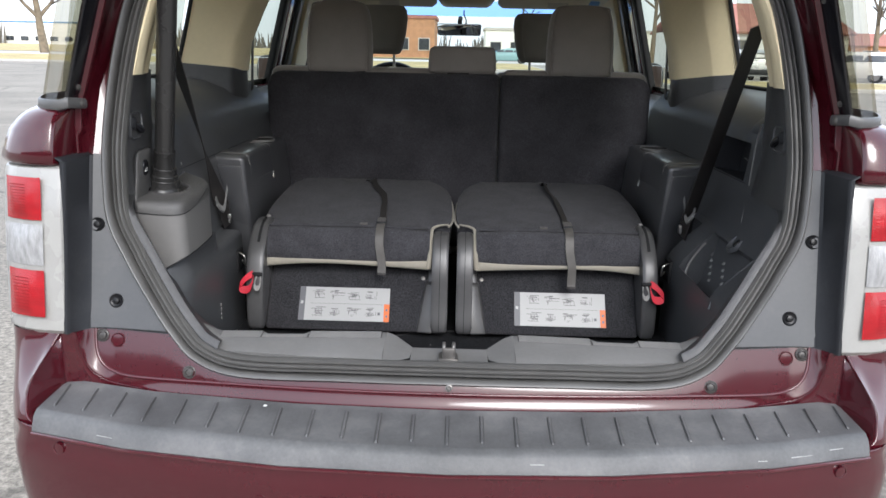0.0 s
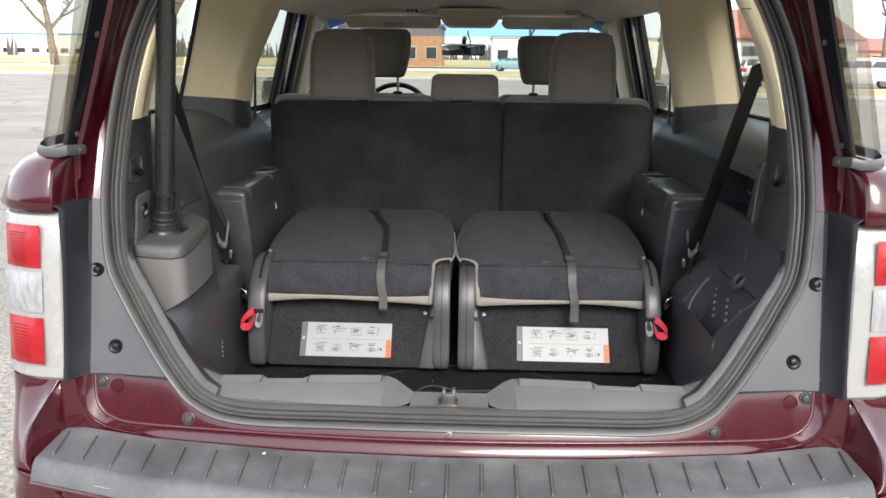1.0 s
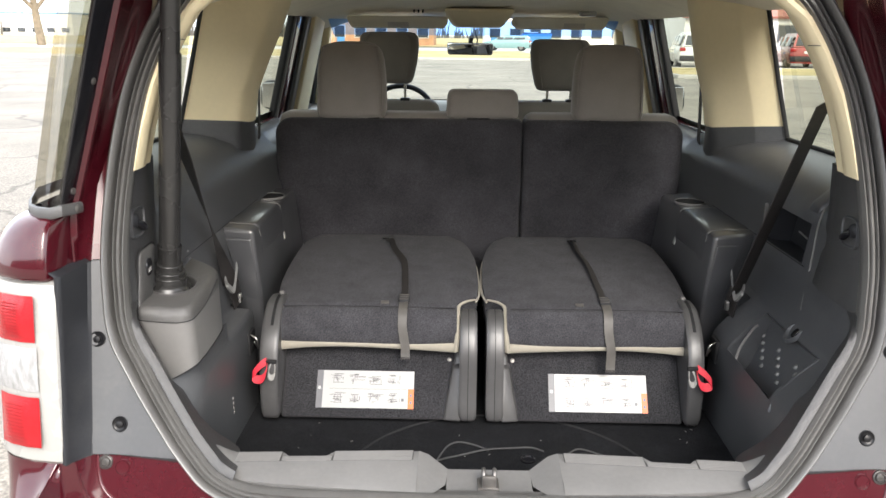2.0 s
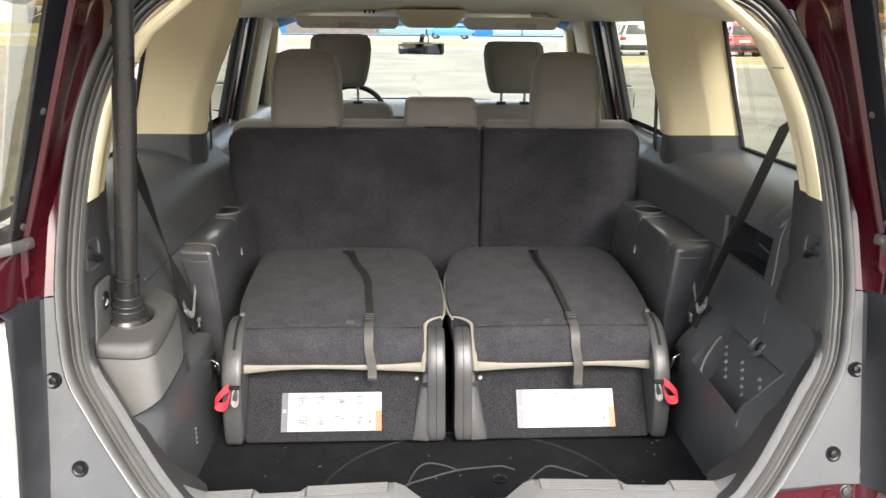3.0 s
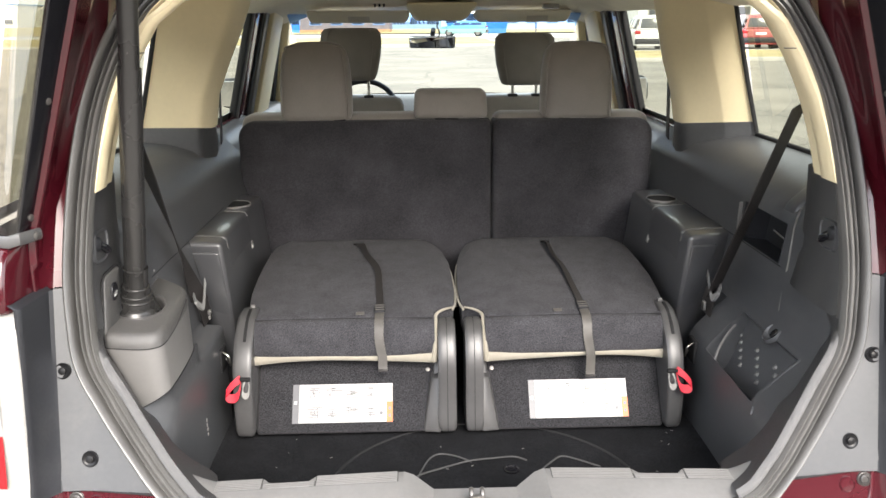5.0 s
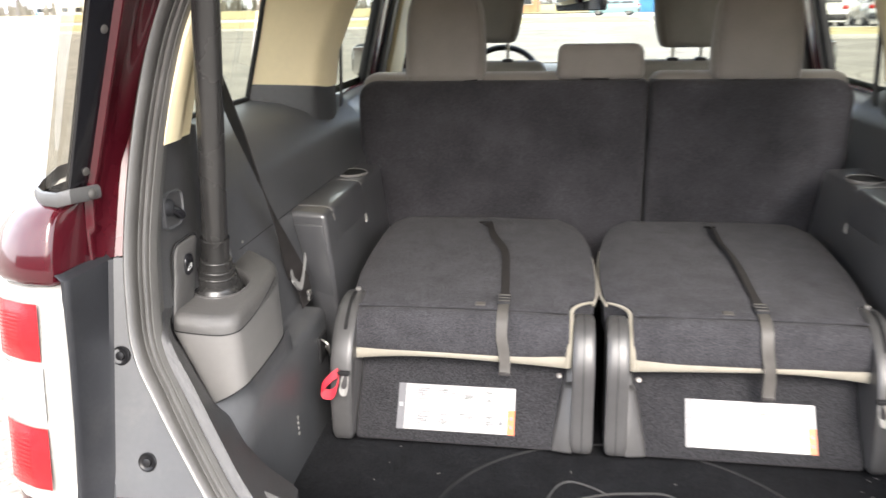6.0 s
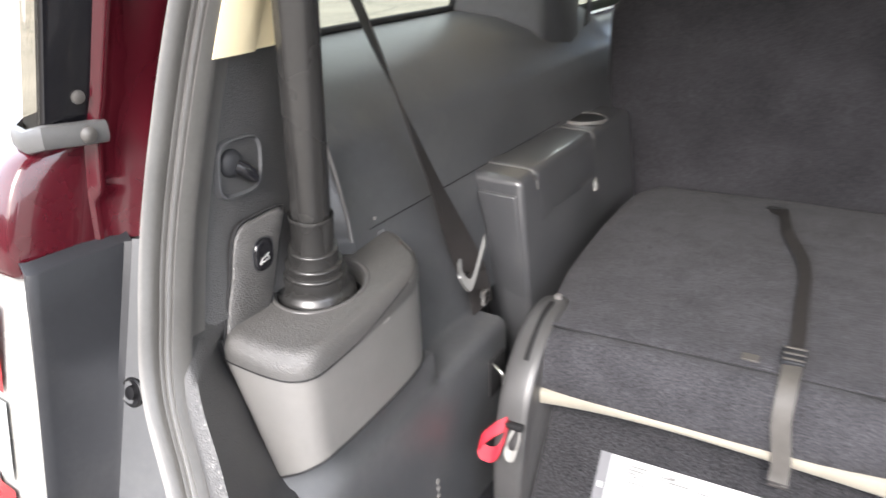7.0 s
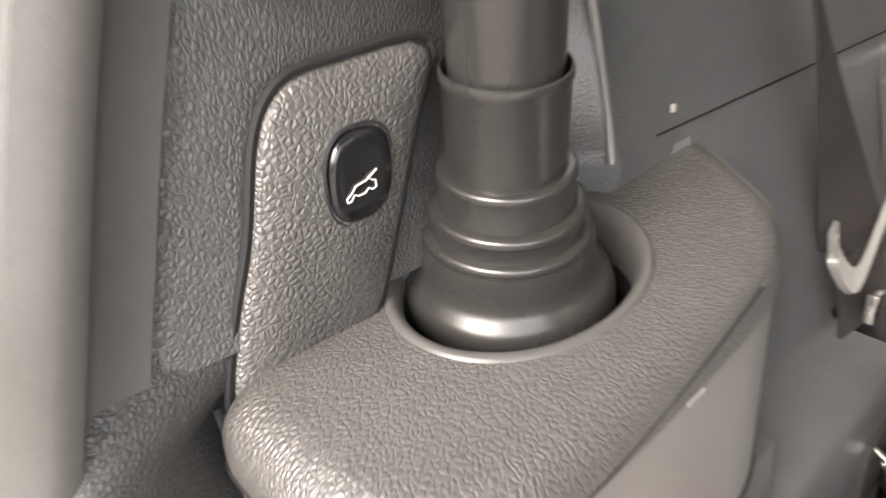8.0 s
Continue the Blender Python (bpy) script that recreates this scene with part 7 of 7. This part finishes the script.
    bm = hexa(bm_new(), [(s * 0.985, 2.836, 1.085), (s * 1.135, 2.852, 1.098), (s * 1.135, 2.858, 1.098), (s * 0.985, 2.842, 1.085)], [(s * 0.99, 2.836, 1.23), (s * 1.13, 2.852, 1.225), (s * 1.13, 2.858, 1.225), (s * 0.99, 2.842, 1.23)], 0.002, 1)
    part("mirror_face", bm, MIRROR, dm, "mirror glass")
    # wheels
    for wy in (0.98, 3.97):
        tyre = part("wheel", lathe(bm_new(), (s * 0.86, wy, 0.36), (s, 0, 0), [(-0.12, 0.20), (-0.12, 0.33), (-0.10, 0.36), (0.08, 0.36), (0.10, 0.335), (0.10, 0.24), (0.085, 0.23)], 40), RUBBERD, car, "black tyre with alloy rim")
        bm = lathe(bm_new(), (s * 0.86, wy, 0.36), (s, 0, 0), [(0.07, 0.235), (0.095, 0.225), (0.085, 0.10), (0.09, 0.05), (0.092, 0.01)], 40)
        part("rim", bm, DULLM, tyre, "grey alloy rim")
    # second-row belt hanging beside the pillar
    sb = thing("pillar_belt", "black seat belt hanging beside the middle pillar", "seat belt", "second row seat belts", at=(s * 0.76, 1.30, 0.95))
    bm = ribbon(bm_new(), [(s * (0.765 - 0.02 * (z - 0.95)), 1.325 + 0.10 * (z - 0.95), z) for z in (0.90, 1.0, 1.1, 1.2, 1.3, 1.4)], (s * 0.006, 0.046, -0.005))
    part("webbing", bm, WEB, sb)

# bonnet, front end and underbody, so that the car is whole from outside
bm = loft(bm_new(), [[(x, y, zc_ - 0.10 * (abs(x) / 0.93) ** 4) for x in [i * 0.0925 for i in range(-10, 11)]] for y, zc_ in ((3.95, 1.06), (4.2, 1.03), (4.6, 0.98), (4.78, 0.92), (4.86, 0.80), (4.88, 0.5), (4.84, 0.25))])
part("bonnet", bm, RED, car, "maroon bonnet and nose", 40)
bm = box(bm_new(), -0.88, 0.88, 0.05, 4.8, 0.22, 0.30)
part("underbody", bm, RUBBERD, car)
bm = loft(bm_new(), [[(x, -0.20, 0.24), (x, 0.02, 0.40), (x, 0.04, 0.50)] for x in (-0.66, 0, 0.66)])
part("rear_wall", bm, RUBBERD, car)

# raised liftgate, hinged over the opening
gate = part("liftgate", loft(bm_new(), [[(x, y, z + 0.02 * math.sin(math.pi * (y + 0.78) / 1.05) - 0.05 * (abs(x) / 0.76) ** 4) for x in [i * 0.0765 for i in range(-10, 11)]] for y, z in ((0.26, 1.735), (0.22, 1.80), (0.0, 1.90), (-0.3, 2.02), (-0.55, 2.10), (-0.72, 2.13), (-0.78, 2.12))]), RED, car, "raised maroon liftgate", 40, 0.02)
bm = loft(bm_new(), [[(x, y, z - 0.05 * (abs(x) / 0.76) ** 4) for x in [i * 0.071 for i in range(-10, 11)]] for y, z in ((-0.36, 1.985), (-0.40, 1.975), (-0.70, 2.04), (-0.76, 2.09))])
part("gate_lining", bm, GREY, gate, "dark grey plastic gate lining", 50, 0.01)
bm = loft(bm_new(), [[(x, y, z) for x in (-0.62, -0.3, 0, 0.3, 0.62)] for y, z in ((0.10, 1.83), (-0.1, 1.90), (-0.34, 1.99))])
part("gate_glass", bm, TINT, gate, "tinted rear glass", 50)
for sx_ in (-0.036, 0.036):
    bm = lathe(bm_new(), (sx_, -0.72, 2.035), (0, 0, -1), [(-0.01, 0.012), (0.004, 0.012), (0.006, 0.008)], 18)
    part("latch_bolt", bm, CHROME, gate)
bm = box(bm_new(), -0.06, 0.06, -0.77, -0.67, 2.025, 2.06, 0.015, 3)
part("gate_latch", bm, BLACKP, gate, "black latch housing")

# ---------------------------------------------------------------- surroundings
def asphalt_material():
    m = pm("worn_asphalt", (0.205, 0.186, 0.157), 0.85, 0, 0.26, 0.5, speck=0.35, spscale=45, bump=0.6, bscale=60, dist=0.006)
    n, l = m.node_tree.nodes, m.node_tree.links
    p = n["Principled BSDF"]
    src = p.inputs["Base Color"].links[0].from_socket
    co = n.new("ShaderNodeTexCoord")
    nz = n.new("ShaderNodeTexNoise")
    nz.inputs["Scale"].default_value, nz.inputs["Detail"].default_value = 0.6, 4.0
    ad = n.new("ShaderNodeMixRGB")
    ad.blend_type, ad.inputs["Fac"].default_value = "ADD", 1.2
    v = n.new("ShaderNodeTexVoronoi")
    v.feature = "DISTANCE_TO_EDGE"
    v.inputs["Scale"].default_value = 0.33
    r = n.new("ShaderNodeValToRGB")
    r.color_ramp.elements[0].position, r.color_ramp.elements[1].position = 0.003, 0.012
    r.color_ramp.elements[0].color = (0.58, 0.58, 0.58, 1)
    mx = n.new("ShaderNodeMixRGB")
    mx.blend_type, mx.inputs["Fac"].default_value = "MULTIPLY", 1.0
    l.new(co.outputs["Object"], ad.inputs["Color1"]), l.new(co.outputs["Object"], nz.inputs["Vector"]), l.new(nz.outputs["Color"], ad.inputs["Color2"])
    l.new(ad.outputs["Color"], v.inputs["Vector"]), l.new(v.outputs["Distance"], r.inputs["Fac"])
    l.new(src, mx.inputs["Color1"]), l.new(r.outputs["Color"], mx.inputs["Color2"]), l.new(mx.outputs["Color"], p.inputs["Base Color"])
    return m


ASPH = asphalt_material()
DRYG = pm("dry_winter_grass", (0.40, 0.33, 0.16), 0.95, 0, 0.35, 0.5, bump=1.0, bscale=14, dist=0.05)
ROADM = pm("pale_road", (0.50, 0.49, 0.47), 0.85, 0, 0.1, 0.4, bump=0.3, bscale=30, dist=0.004)
KERBM = pm("kerb_concrete", (0.42, 0.41, 0.38), 0.85, 0, 0.12, 2, bump=0.3, bscale=60)
BARK = pm("grey_bark", (0.17, 0.135, 0.09), 0.9, 0, 0.3, 3, bump=0.8, bscale=25, dist=0.02)
BRICK = pm("orange_brown_wall", (0.36, 0.19, 0.10), 0.85, 0, 0.15, 1.5, bump=0.4, bscale=20)
WHITEW = pm("white_cladding", (0.70, 0.70, 0.68), 0.7, 0, 0.06, 1.0)
ROOFR = pm("red_brown_shingle", (0.30, 0.13, 0.10), 0.9, 0, 0.2, 2, bump=0.4, bscale=12)
BLUEM = pm("blue_painted_steel", (0.05, 0.20, 0.42), 0.5, 0, 0.15, 2)
WINM = pm("dark_window", (0.03, 0.035, 0.04), 0.1, 0, 0.2, 2, coat=1.0)
BARKD = pm("dark_twigs", (0.10, 0.08, 0.06), 0.9, 0, 0.3, 5)

bm = bm_new()
loft(bm, [[(x, y, 0) for x in (-900, -200, -60, -20, 0, 20, 60, 200, 900)] for y in (-900, -200, -60, -20, 0, 20, 60, 200, 900)])
tagged(part("ground", bm, ASPH), "worn pale grey cracked asphalt of a car park", "ground", kind="structure")


def verge(x0, x1, y0, y1, name="verge"):
    v = thing(name, "strip of dry yellow-green winter grass inside a concrete kerb", "grass", "verges", "structure", (0.5 * (x0 + x1), 0.5 * (y0 + y1), 0))
    b = bm_new()
    nx, ny = 40, 8
    loft(b, [[(lerp(x0 + 0.2, x1 - 0.2, i / nx), lerp(y0 + 0.2, y1 - 0.2, j / ny), 0.12 + 0.06 * noise.noise((i * 0.9 + x0, j * 1.3, y0)) * (0 < j < ny)) for i in range(nx + 1)] for j in range(ny + 1)])
    part("turf", b, DRYG, v)
    for a in ((x0, x1, y0, y0 + 0.2), (x0, x1, y1 - 0.2, y1), (x0, x0 + 0.2, y0 + 0.2, y1 - 0.2), (x1 - 0.2, x1, y0 + 0.2, y1 - 0.2)):
        part("kerb", box(bm_new(), a[0], a[1], a[2], a[3], -0.05, 0.14, 0.03), KERBM, v)


verge(8.0, 70, 27.5, 35.0)
verge(-120, 5.5, 46, 68)
bm = bm_new()
box(bm, -400, 400, 70, 88, -0.2, 0.012)
tagged(part("road", bm, ROADM), "pale concrete road beyond the verge", "road", kind="structure")
bm = bm_new()
loft(bm, [[(x, y, 0.10 + 0.25 * noise.noise((x * 0.02, y * 0.03, 2.0))) for x in range(-400, 401, 40)] for y in (92, 100, 120, 160, 220, 300)])
tagged(part("field", bm, DRYG), "dry grass field beyond the road", "grass", kind="structure")


def bare_tree(x, y, height, girth, seed, spread=0.55, depth=4):
    rnd = random.Random(seed)
    tr = thing("tree", "bare winter tree with spreading branches", "tree", "bare trees", at=(x, y, 0))
    trunk, twigs = bm_new(), bm_new()

    def limb(p, d, length, r, level):
        pts, radii = [p], [r]
        q, dd = p.copy(), d.copy()
        k = 5 if level else 7
        for i in range(k):
            dd = (dd + Vector((rnd.uniform(-1, 1), rnd.uniform(-1, 1), rnd.uniform(-0.4, 0.8))) * (0.05 if level == 0 else 0.16)).normalized()
            q = q + dd * (length / k)
            pts.append(q.copy())
            radii.append(r * (1 - 0.62 * (i + 1) / k))
        tube(trunk if level < 2 else twigs, pts, radii, 9 if level < 2 else 4, level == 0)
        if level < depth:
            for i in range(5 if level == 0 else 4 if level < 3 else 3):
                j = rnd.randint(3 if level == 0 else 1, k)
                side = Vector((rnd.uniform(-1, 1), rnd.uniform(-1, 1), rnd.uniform(-0.1, 0.7))).normalized()
                nd = (dd * (1 - spread) + side * (spread + 0.25)).normalized()
                limb(pts[j], nd, length * rnd.uniform(0.50, 0.72), radii[j] * 0.66, level + 1)
    limb(Vector((x, y, -0.1)), Vector((0, 0, 1)), height * 0.5, girth / 2, 0)
    part("trunk", trunk, BARK, tr)
    part("twigs", twigs, BARKD, tr)
    return tr


bare_tree(-44, 80, 17, 0.95, 4)
bare_tree(-20, 120, 15, 0.7, 9)
bare_tree(13, 52, 12, 0.40, 5, depth=5)
bare_tree(27, 50, 12, 0.42, 12, depth=5)
bare_tree(8, 100, 14, 0.6, 21)
bare_tree(36, 62, 13, 0.5, 31)
bare_tree(-60, 150, 15, 0.7, 41)


def parked_car(x, y, yaw, paint, lab, tall=1.7, length=4.6, lamp=LENSR):
    c = thing("parked_car", lab, "car", "parked cars", at=(x, y, 0))
    c.rotation_euler = (0, 0, radians(yaw))
    w, h = 0.93, tall

    def cp(name, b, mat, label="", par=None):
        ob = part(name, b, mat, None, label)
        ob.parent = par or c
        return ob
    half = length / 2
    b = bm_new()
    rings = []
    for yy, zt, k in ((-half, 0.75, 0.86), (-half + 0.06, 1.02, 0.95), (-half + 0.3, 1.06, 1.0), (-0.6, 1.06, 1.0), (0.8, 1.04, 1.0), (1.3, 1.0, 1.0), (half - 0.3, 0.92, 0.96), (half - 0.05, 0.78, 0.88), (half, 0.6, 0.82)):
        rings.append([(-w * k * 0.93, yy, 0.28), (-w * k, yy, 0.45), (-w * k, yy, zt - 0.18), (-w * k * 0.95, yy, zt), (0, yy, zt + 0.015), (w * k * 0.95, yy, zt), (w * k, yy, zt - 0.18), (w * k, yy, 0.45), (w * k * 0.93, yy, 0.28)])
    loft(b, rings, True, True)
    cp("body", b, paint)
    b = bm_new()
    rows = [(-half + 0.10, 1.05, 0.88), (-half + 0.22, h - 0.12, 0.74), (-half + 0.40, h, 0.70), (0.1, h, 0.70), (0.55, h - 0.10, 0.72), (1.25, 1.02, 0.86)]
    loft(b, [[(-k * w / 0.93, yy, 1.02), (-k * w / 0.93 * 0.93, yy, lerp(1.02, z, 0.6)), (-k * 0.86, yy, z), (0, yy, z + 0.02), (k * 0.86, yy, z), (k * w / 0.93 * 0.93, yy, lerp(1.02, z, 0.6)), (k * w / 0.93, yy, 1.02)] for yy, z, k in rows])
    cp("cabin", b, paint)
    b = hexa(bm_new(), [(-0.66, -half + 0.08, 1.10), (0.66, -half + 0.08, 1.10), (0.66, -half + 0.2, 1.10), (-0.66, -half + 0.2, 1.10)], [(-0.58, -half + 0.18, h - 0.14), (0.58, -half + 0.18, h - 0.14), (0.58, -half + 0.4, h - 0.14), (-0.58, -half + 0.4, h - 0.14)], 0.03, 2)
    cp("rear_window", b, WINM, "dark rear window")
    b = hexa(bm_new(), [(-0.68, 1.20, 1.06), (0.68, 1.20, 1.06), (0.68, 1.0, 1.06), (-0.68, 1.0, 1.06)], [(-0.58, 0.63, h - 0.12), (0.58, 0.63, h - 0.12), (0.58, 0.4, h - 0.12), (-0.58, 0.4, h - 0.12)], 0.03, 2)
    cp("windscreen", b, WINM, "dark windscreen")
    for s_ in (1, -1):
        for y0, y1 in ((-half + 0.45, -0.75), (-0.66, 0.16), (0.24, 0.85)):
            b = hexa(bm_new(), [(s_ * 0.80, y0, 1.08), (s_ * 0.885, y0, 1.08), (s_ * 0.885, y1 + 0.12, 1.08), (s_ * 0.80, y1 + 0.12, 1.08)], [(s_ * 0.66, y0 + 0.06, h - 0.16), (s_ * 0.745, y0 + 0.06, h - 0.16), (s_ * 0.745, y1 - 0.06, h - 0.16), (s_ * 0.66, y1 - 0.06, h - 0.16)], 0.02, 2)
            cp("side_window", b, WINM, "dark side window")
        b = box(bm_new(), min(s_ * 0.62, s_ * 0.90), max(s_ * 0.62, s_ * 0.90), -half - 0.015, -half + 0.12, 0.82, 1.00, 0.03)
        cp("tail_lamp", b, lamp, "red tail lamp")
        b = box(bm_new(), min(s_ * 0.50, s_ * 0.82), max(s_ * 0.50, s_ * 0.82), half - 0.12, half - 0.01, 0.66, 0.78, 0.03)
        cp("headlamp", b, LENSW, "clear headlamp")
        for wy in (-half + 0.85, half - 0.9):
            t_ = cp("wheel", lathe(bm_new(), (s_ * 0.80, wy, 0.35), (s_, 0, 0), [(-0.11, 0.2), (-0.11, 0.33), (-0.09, 0.35), (0.09, 0.35), (0.12, 0.33), (0.12, 0.22), (0.10, 0.21)], 24), RUBBERD, "black tyre")
            cp("rim", lathe(bm_new(), (s_ * 0.80, wy, 0.35), (s_, 0, 0), [(0.09, 0.215), (0.125, 0.2), (0.115, 0.06), (0.12, 0.01)], 20), DULLM, "grey rim", t_)
    b = box(bm_new(), -0.88, 0.88, -half - 0.06, -half + 0.2, 0.36, 0.62, 0.05)
    cp("bumper", b, BLACKP, "dark bumper")
    b = box(bm_new(), -0.26, 0.26, -half - 0.03, -half + 0.1, 0.74, 0.86, 0.01)
    cp("plate", b, WHITEM, "plain pale number plate")
    return c


PW = pm("white_car_paint", (0.72, 0.72, 0.71), 0.25, 0, 0.03, 2, coat=1.0)
PS = pm("silver_car_paint", (0.45, 0.46, 0.47), 0.25, 0.6, 0.05, 2, coat=1.0)
PR = pm("red_car_paint", (0.30, 0.035, 0.03), 0.25, 0.2, 0.05, 2, coat=1.0)
PD = pm("dark_car_paint", (0.03, 0.035, 0.045), 0.25, 0.3, 0.05, 2, coat=1.0)
PT = pm("teal_car_paint", (0.22, 0.36, 0.36), 0.3, 0.3, 0.05, 2, coat=1.0)
parked_car(11.7, 38.6, -8, PW, "white sport utility car parked behind the grass strip")
parked_car(14.6, 39.2, -8, PS, "silver car parked beside a white one", 1.55)
parked_car(17.4, 39.4, -10, PR, "dark red sport utility car parked in a row")
parked_car(20.3, 39.6, 60, PW, "white hatchback parked at the end of the row", 1.55, 4.3)
parked_car(24.0, 41.0, -10, PD, "dark car parked in a row", 1.5)
parked_car(28.0, 41.5, -10, PW, "white car parked in a row", 1.5)
parked_car(4.6, 76.0, 80, PT, "pale teal car standing on the far road", 1.45)
parked_car(9.0, 104.0, 20, PS, "silver van parked by the far building", 1.9)


def building(x0, x1, y0, y1, h, wall_m, roof_m, lab, cols, pitched=0.0):
    b_ = thing("building", lab, "building", "far buildings", at=((x0 + x1) / 2, y0, 0))
    part("wall", box(bm_new(), x0, x1, y0, y1, 0, h), wall_m, b_)
    if pitched:
        b = bm_new()
        loft(b, [[(x0 - 0.4, y0 - 0.5, h), (x1 + 0.4, y0 - 0.5, h)], [(x0 + 0.6, (y0 + y1) / 2, h + pitched), (x1 - 0.6, (y0 + y1) / 2, h + pitched)], [(x0 - 0.4, y1 + 0.5, h), (x1 + 0.4, y1 + 0.5, h)]])
        part("roof", b, roof_m, b_, "", 20, 0.2)
    else:
        part("roof", box(bm_new(), x0 - 0.2, x1 + 0.2, y0 - 0.2, y1 + 0.2, h, h + 0.4), roof_m, b_)
    for i in range(cols):
        xx = lerp(x0, x1, (i + 0.5) / cols)
        ww = (x1 - x0) / cols * 0.28
        wn2 = part("window", box(bm_new(), xx - ww, xx + ww, y0 - 0.08, y0 + 0.1, 1.0, min(h - 0.6, 2.6)), KERBM, b_, "pale window frame")
        part("pane", box(bm_new(), xx - ww + 0.1, xx + ww - 0.1, y0 - 0.11, y0 - 0.05, 1.1, min(h - 0.7, 2.5)), WINM, wn2)
    part("door", box(bm_new(), x0 + 1.0, x0 + 2.0, y0 - 0.1, y0 + 0.1, 0, 2.1), BLUEM, b_, "plain door")


building(-17, -3.5, 100, 112, 5.0, BRICK, ROOFR, "orange-brown single-storey building across the road", 5)
building(4, 34, 128, 140, 4.4, WHITEW, KERBM, "long white building with a grey roof edge", 9)
building(-190, -130, 260, 280, 7.0, WHITEW, BLUEM, "low white and blue building on the horizon", 12)
building(19, 33, 66, 76, 3.2, WHITEW, ROOFR, "pale house with a red-brown roof behind the parked cars", 4, 2.6)
building(70, 110, 150, 164, 3.5, BRICK, ROOFR, "brown building behind the parked cars", 7, 2.4)
bm = hexa(bm_new(), [(7.6, 92, 0), (10.6, 92, 0), (10.6, 94, 0), (7.6, 94, 0)], [(7.4, 91.8, 1.7), (10.8, 91.8, 1.7), (10.8, 94.2, 1.7), (7.4, 94.2, 1.7)], 0.05, 1)
dmp = thing("dumpster", "blue steel dumpster standing by the road", "dumpster", at=(9.1, 93, 0))
part("bin", bm, BLUEM, dmp)
part("lid", box(bm_new(), 7.4, 10.8, 91.8, 94.2, 1.7, 1.78, 0.02), BLACKP, dmp)
# far tree line on the horizon
rnd = random.Random(8)
bm = bm_new()
for i in range(900):
    a = rnd.uniform(-1.25, 1.25)
    d = rnd.uniform(300, 420)
    cx, cy = math.sin(a) * d, math.cos(a) * d
    hgt = rnd.uniform(4, 9)
    for k in range(5):
        q = Vector((cx + rnd.uniform(-2, 2), cy, 0))
        tube(bm, [q, q + Vector((rnd.uniform(-1.5, 1.5), 0, hgt * rnd.uniform(0.6, 1.0)))], [0.5, 0.12], 3, False)
tagged(part("far_trees", bm, pm("far_woods", (0.14, 0.13, 0.11), 0.95, 0, 0.3, 0.1)), "hazy line of bare trees on the horizon", "trees", kind="stuff")
# street lamp posts by the road
for x, y in ((-30, 90), (14, 91), (-70, 92)):
    sl = thing("street_lamp", "thin grey street lamp post beside the road", "street lamp", "street lamps", at=(x, y, 0))
    part("post", tube(bm_new(), [(x, y, 0), (x, y, 4), (x, y, 8)], [0.11, 0.09, 0.06], 8), DULLM, sl)
    part("head", box(bm_new(), x - 0.9, x, y - 0.12, y + 0.12, 7.95, 8.1, 0.03), DULLM, sl)

# invented unseen wall closing the lot behind the walker, to darken light and reflections
rear = thing("added_rear_block", "long plain dark wall added out of view to close the lot and darken reflections", "building", at=(0, -17, 0))
bm = box(bm_new(), -45, 45, -26, -17, 0.0, 4.6)
part("wall", bm, pm("rear_block_dark", (0.13, 0.085, 0.07), 0.85, 0, 0.25, 0.6, bump=0.3, bscale=30), rear)
bm = box(bm_new(), -45.2, 45.2, -26.2, -16.8, 4.6, 5.0, 0.05)
part("block_cap", bm, pm("rear_block_cap", (0.25, 0.24, 0.22), 0.8), rear)
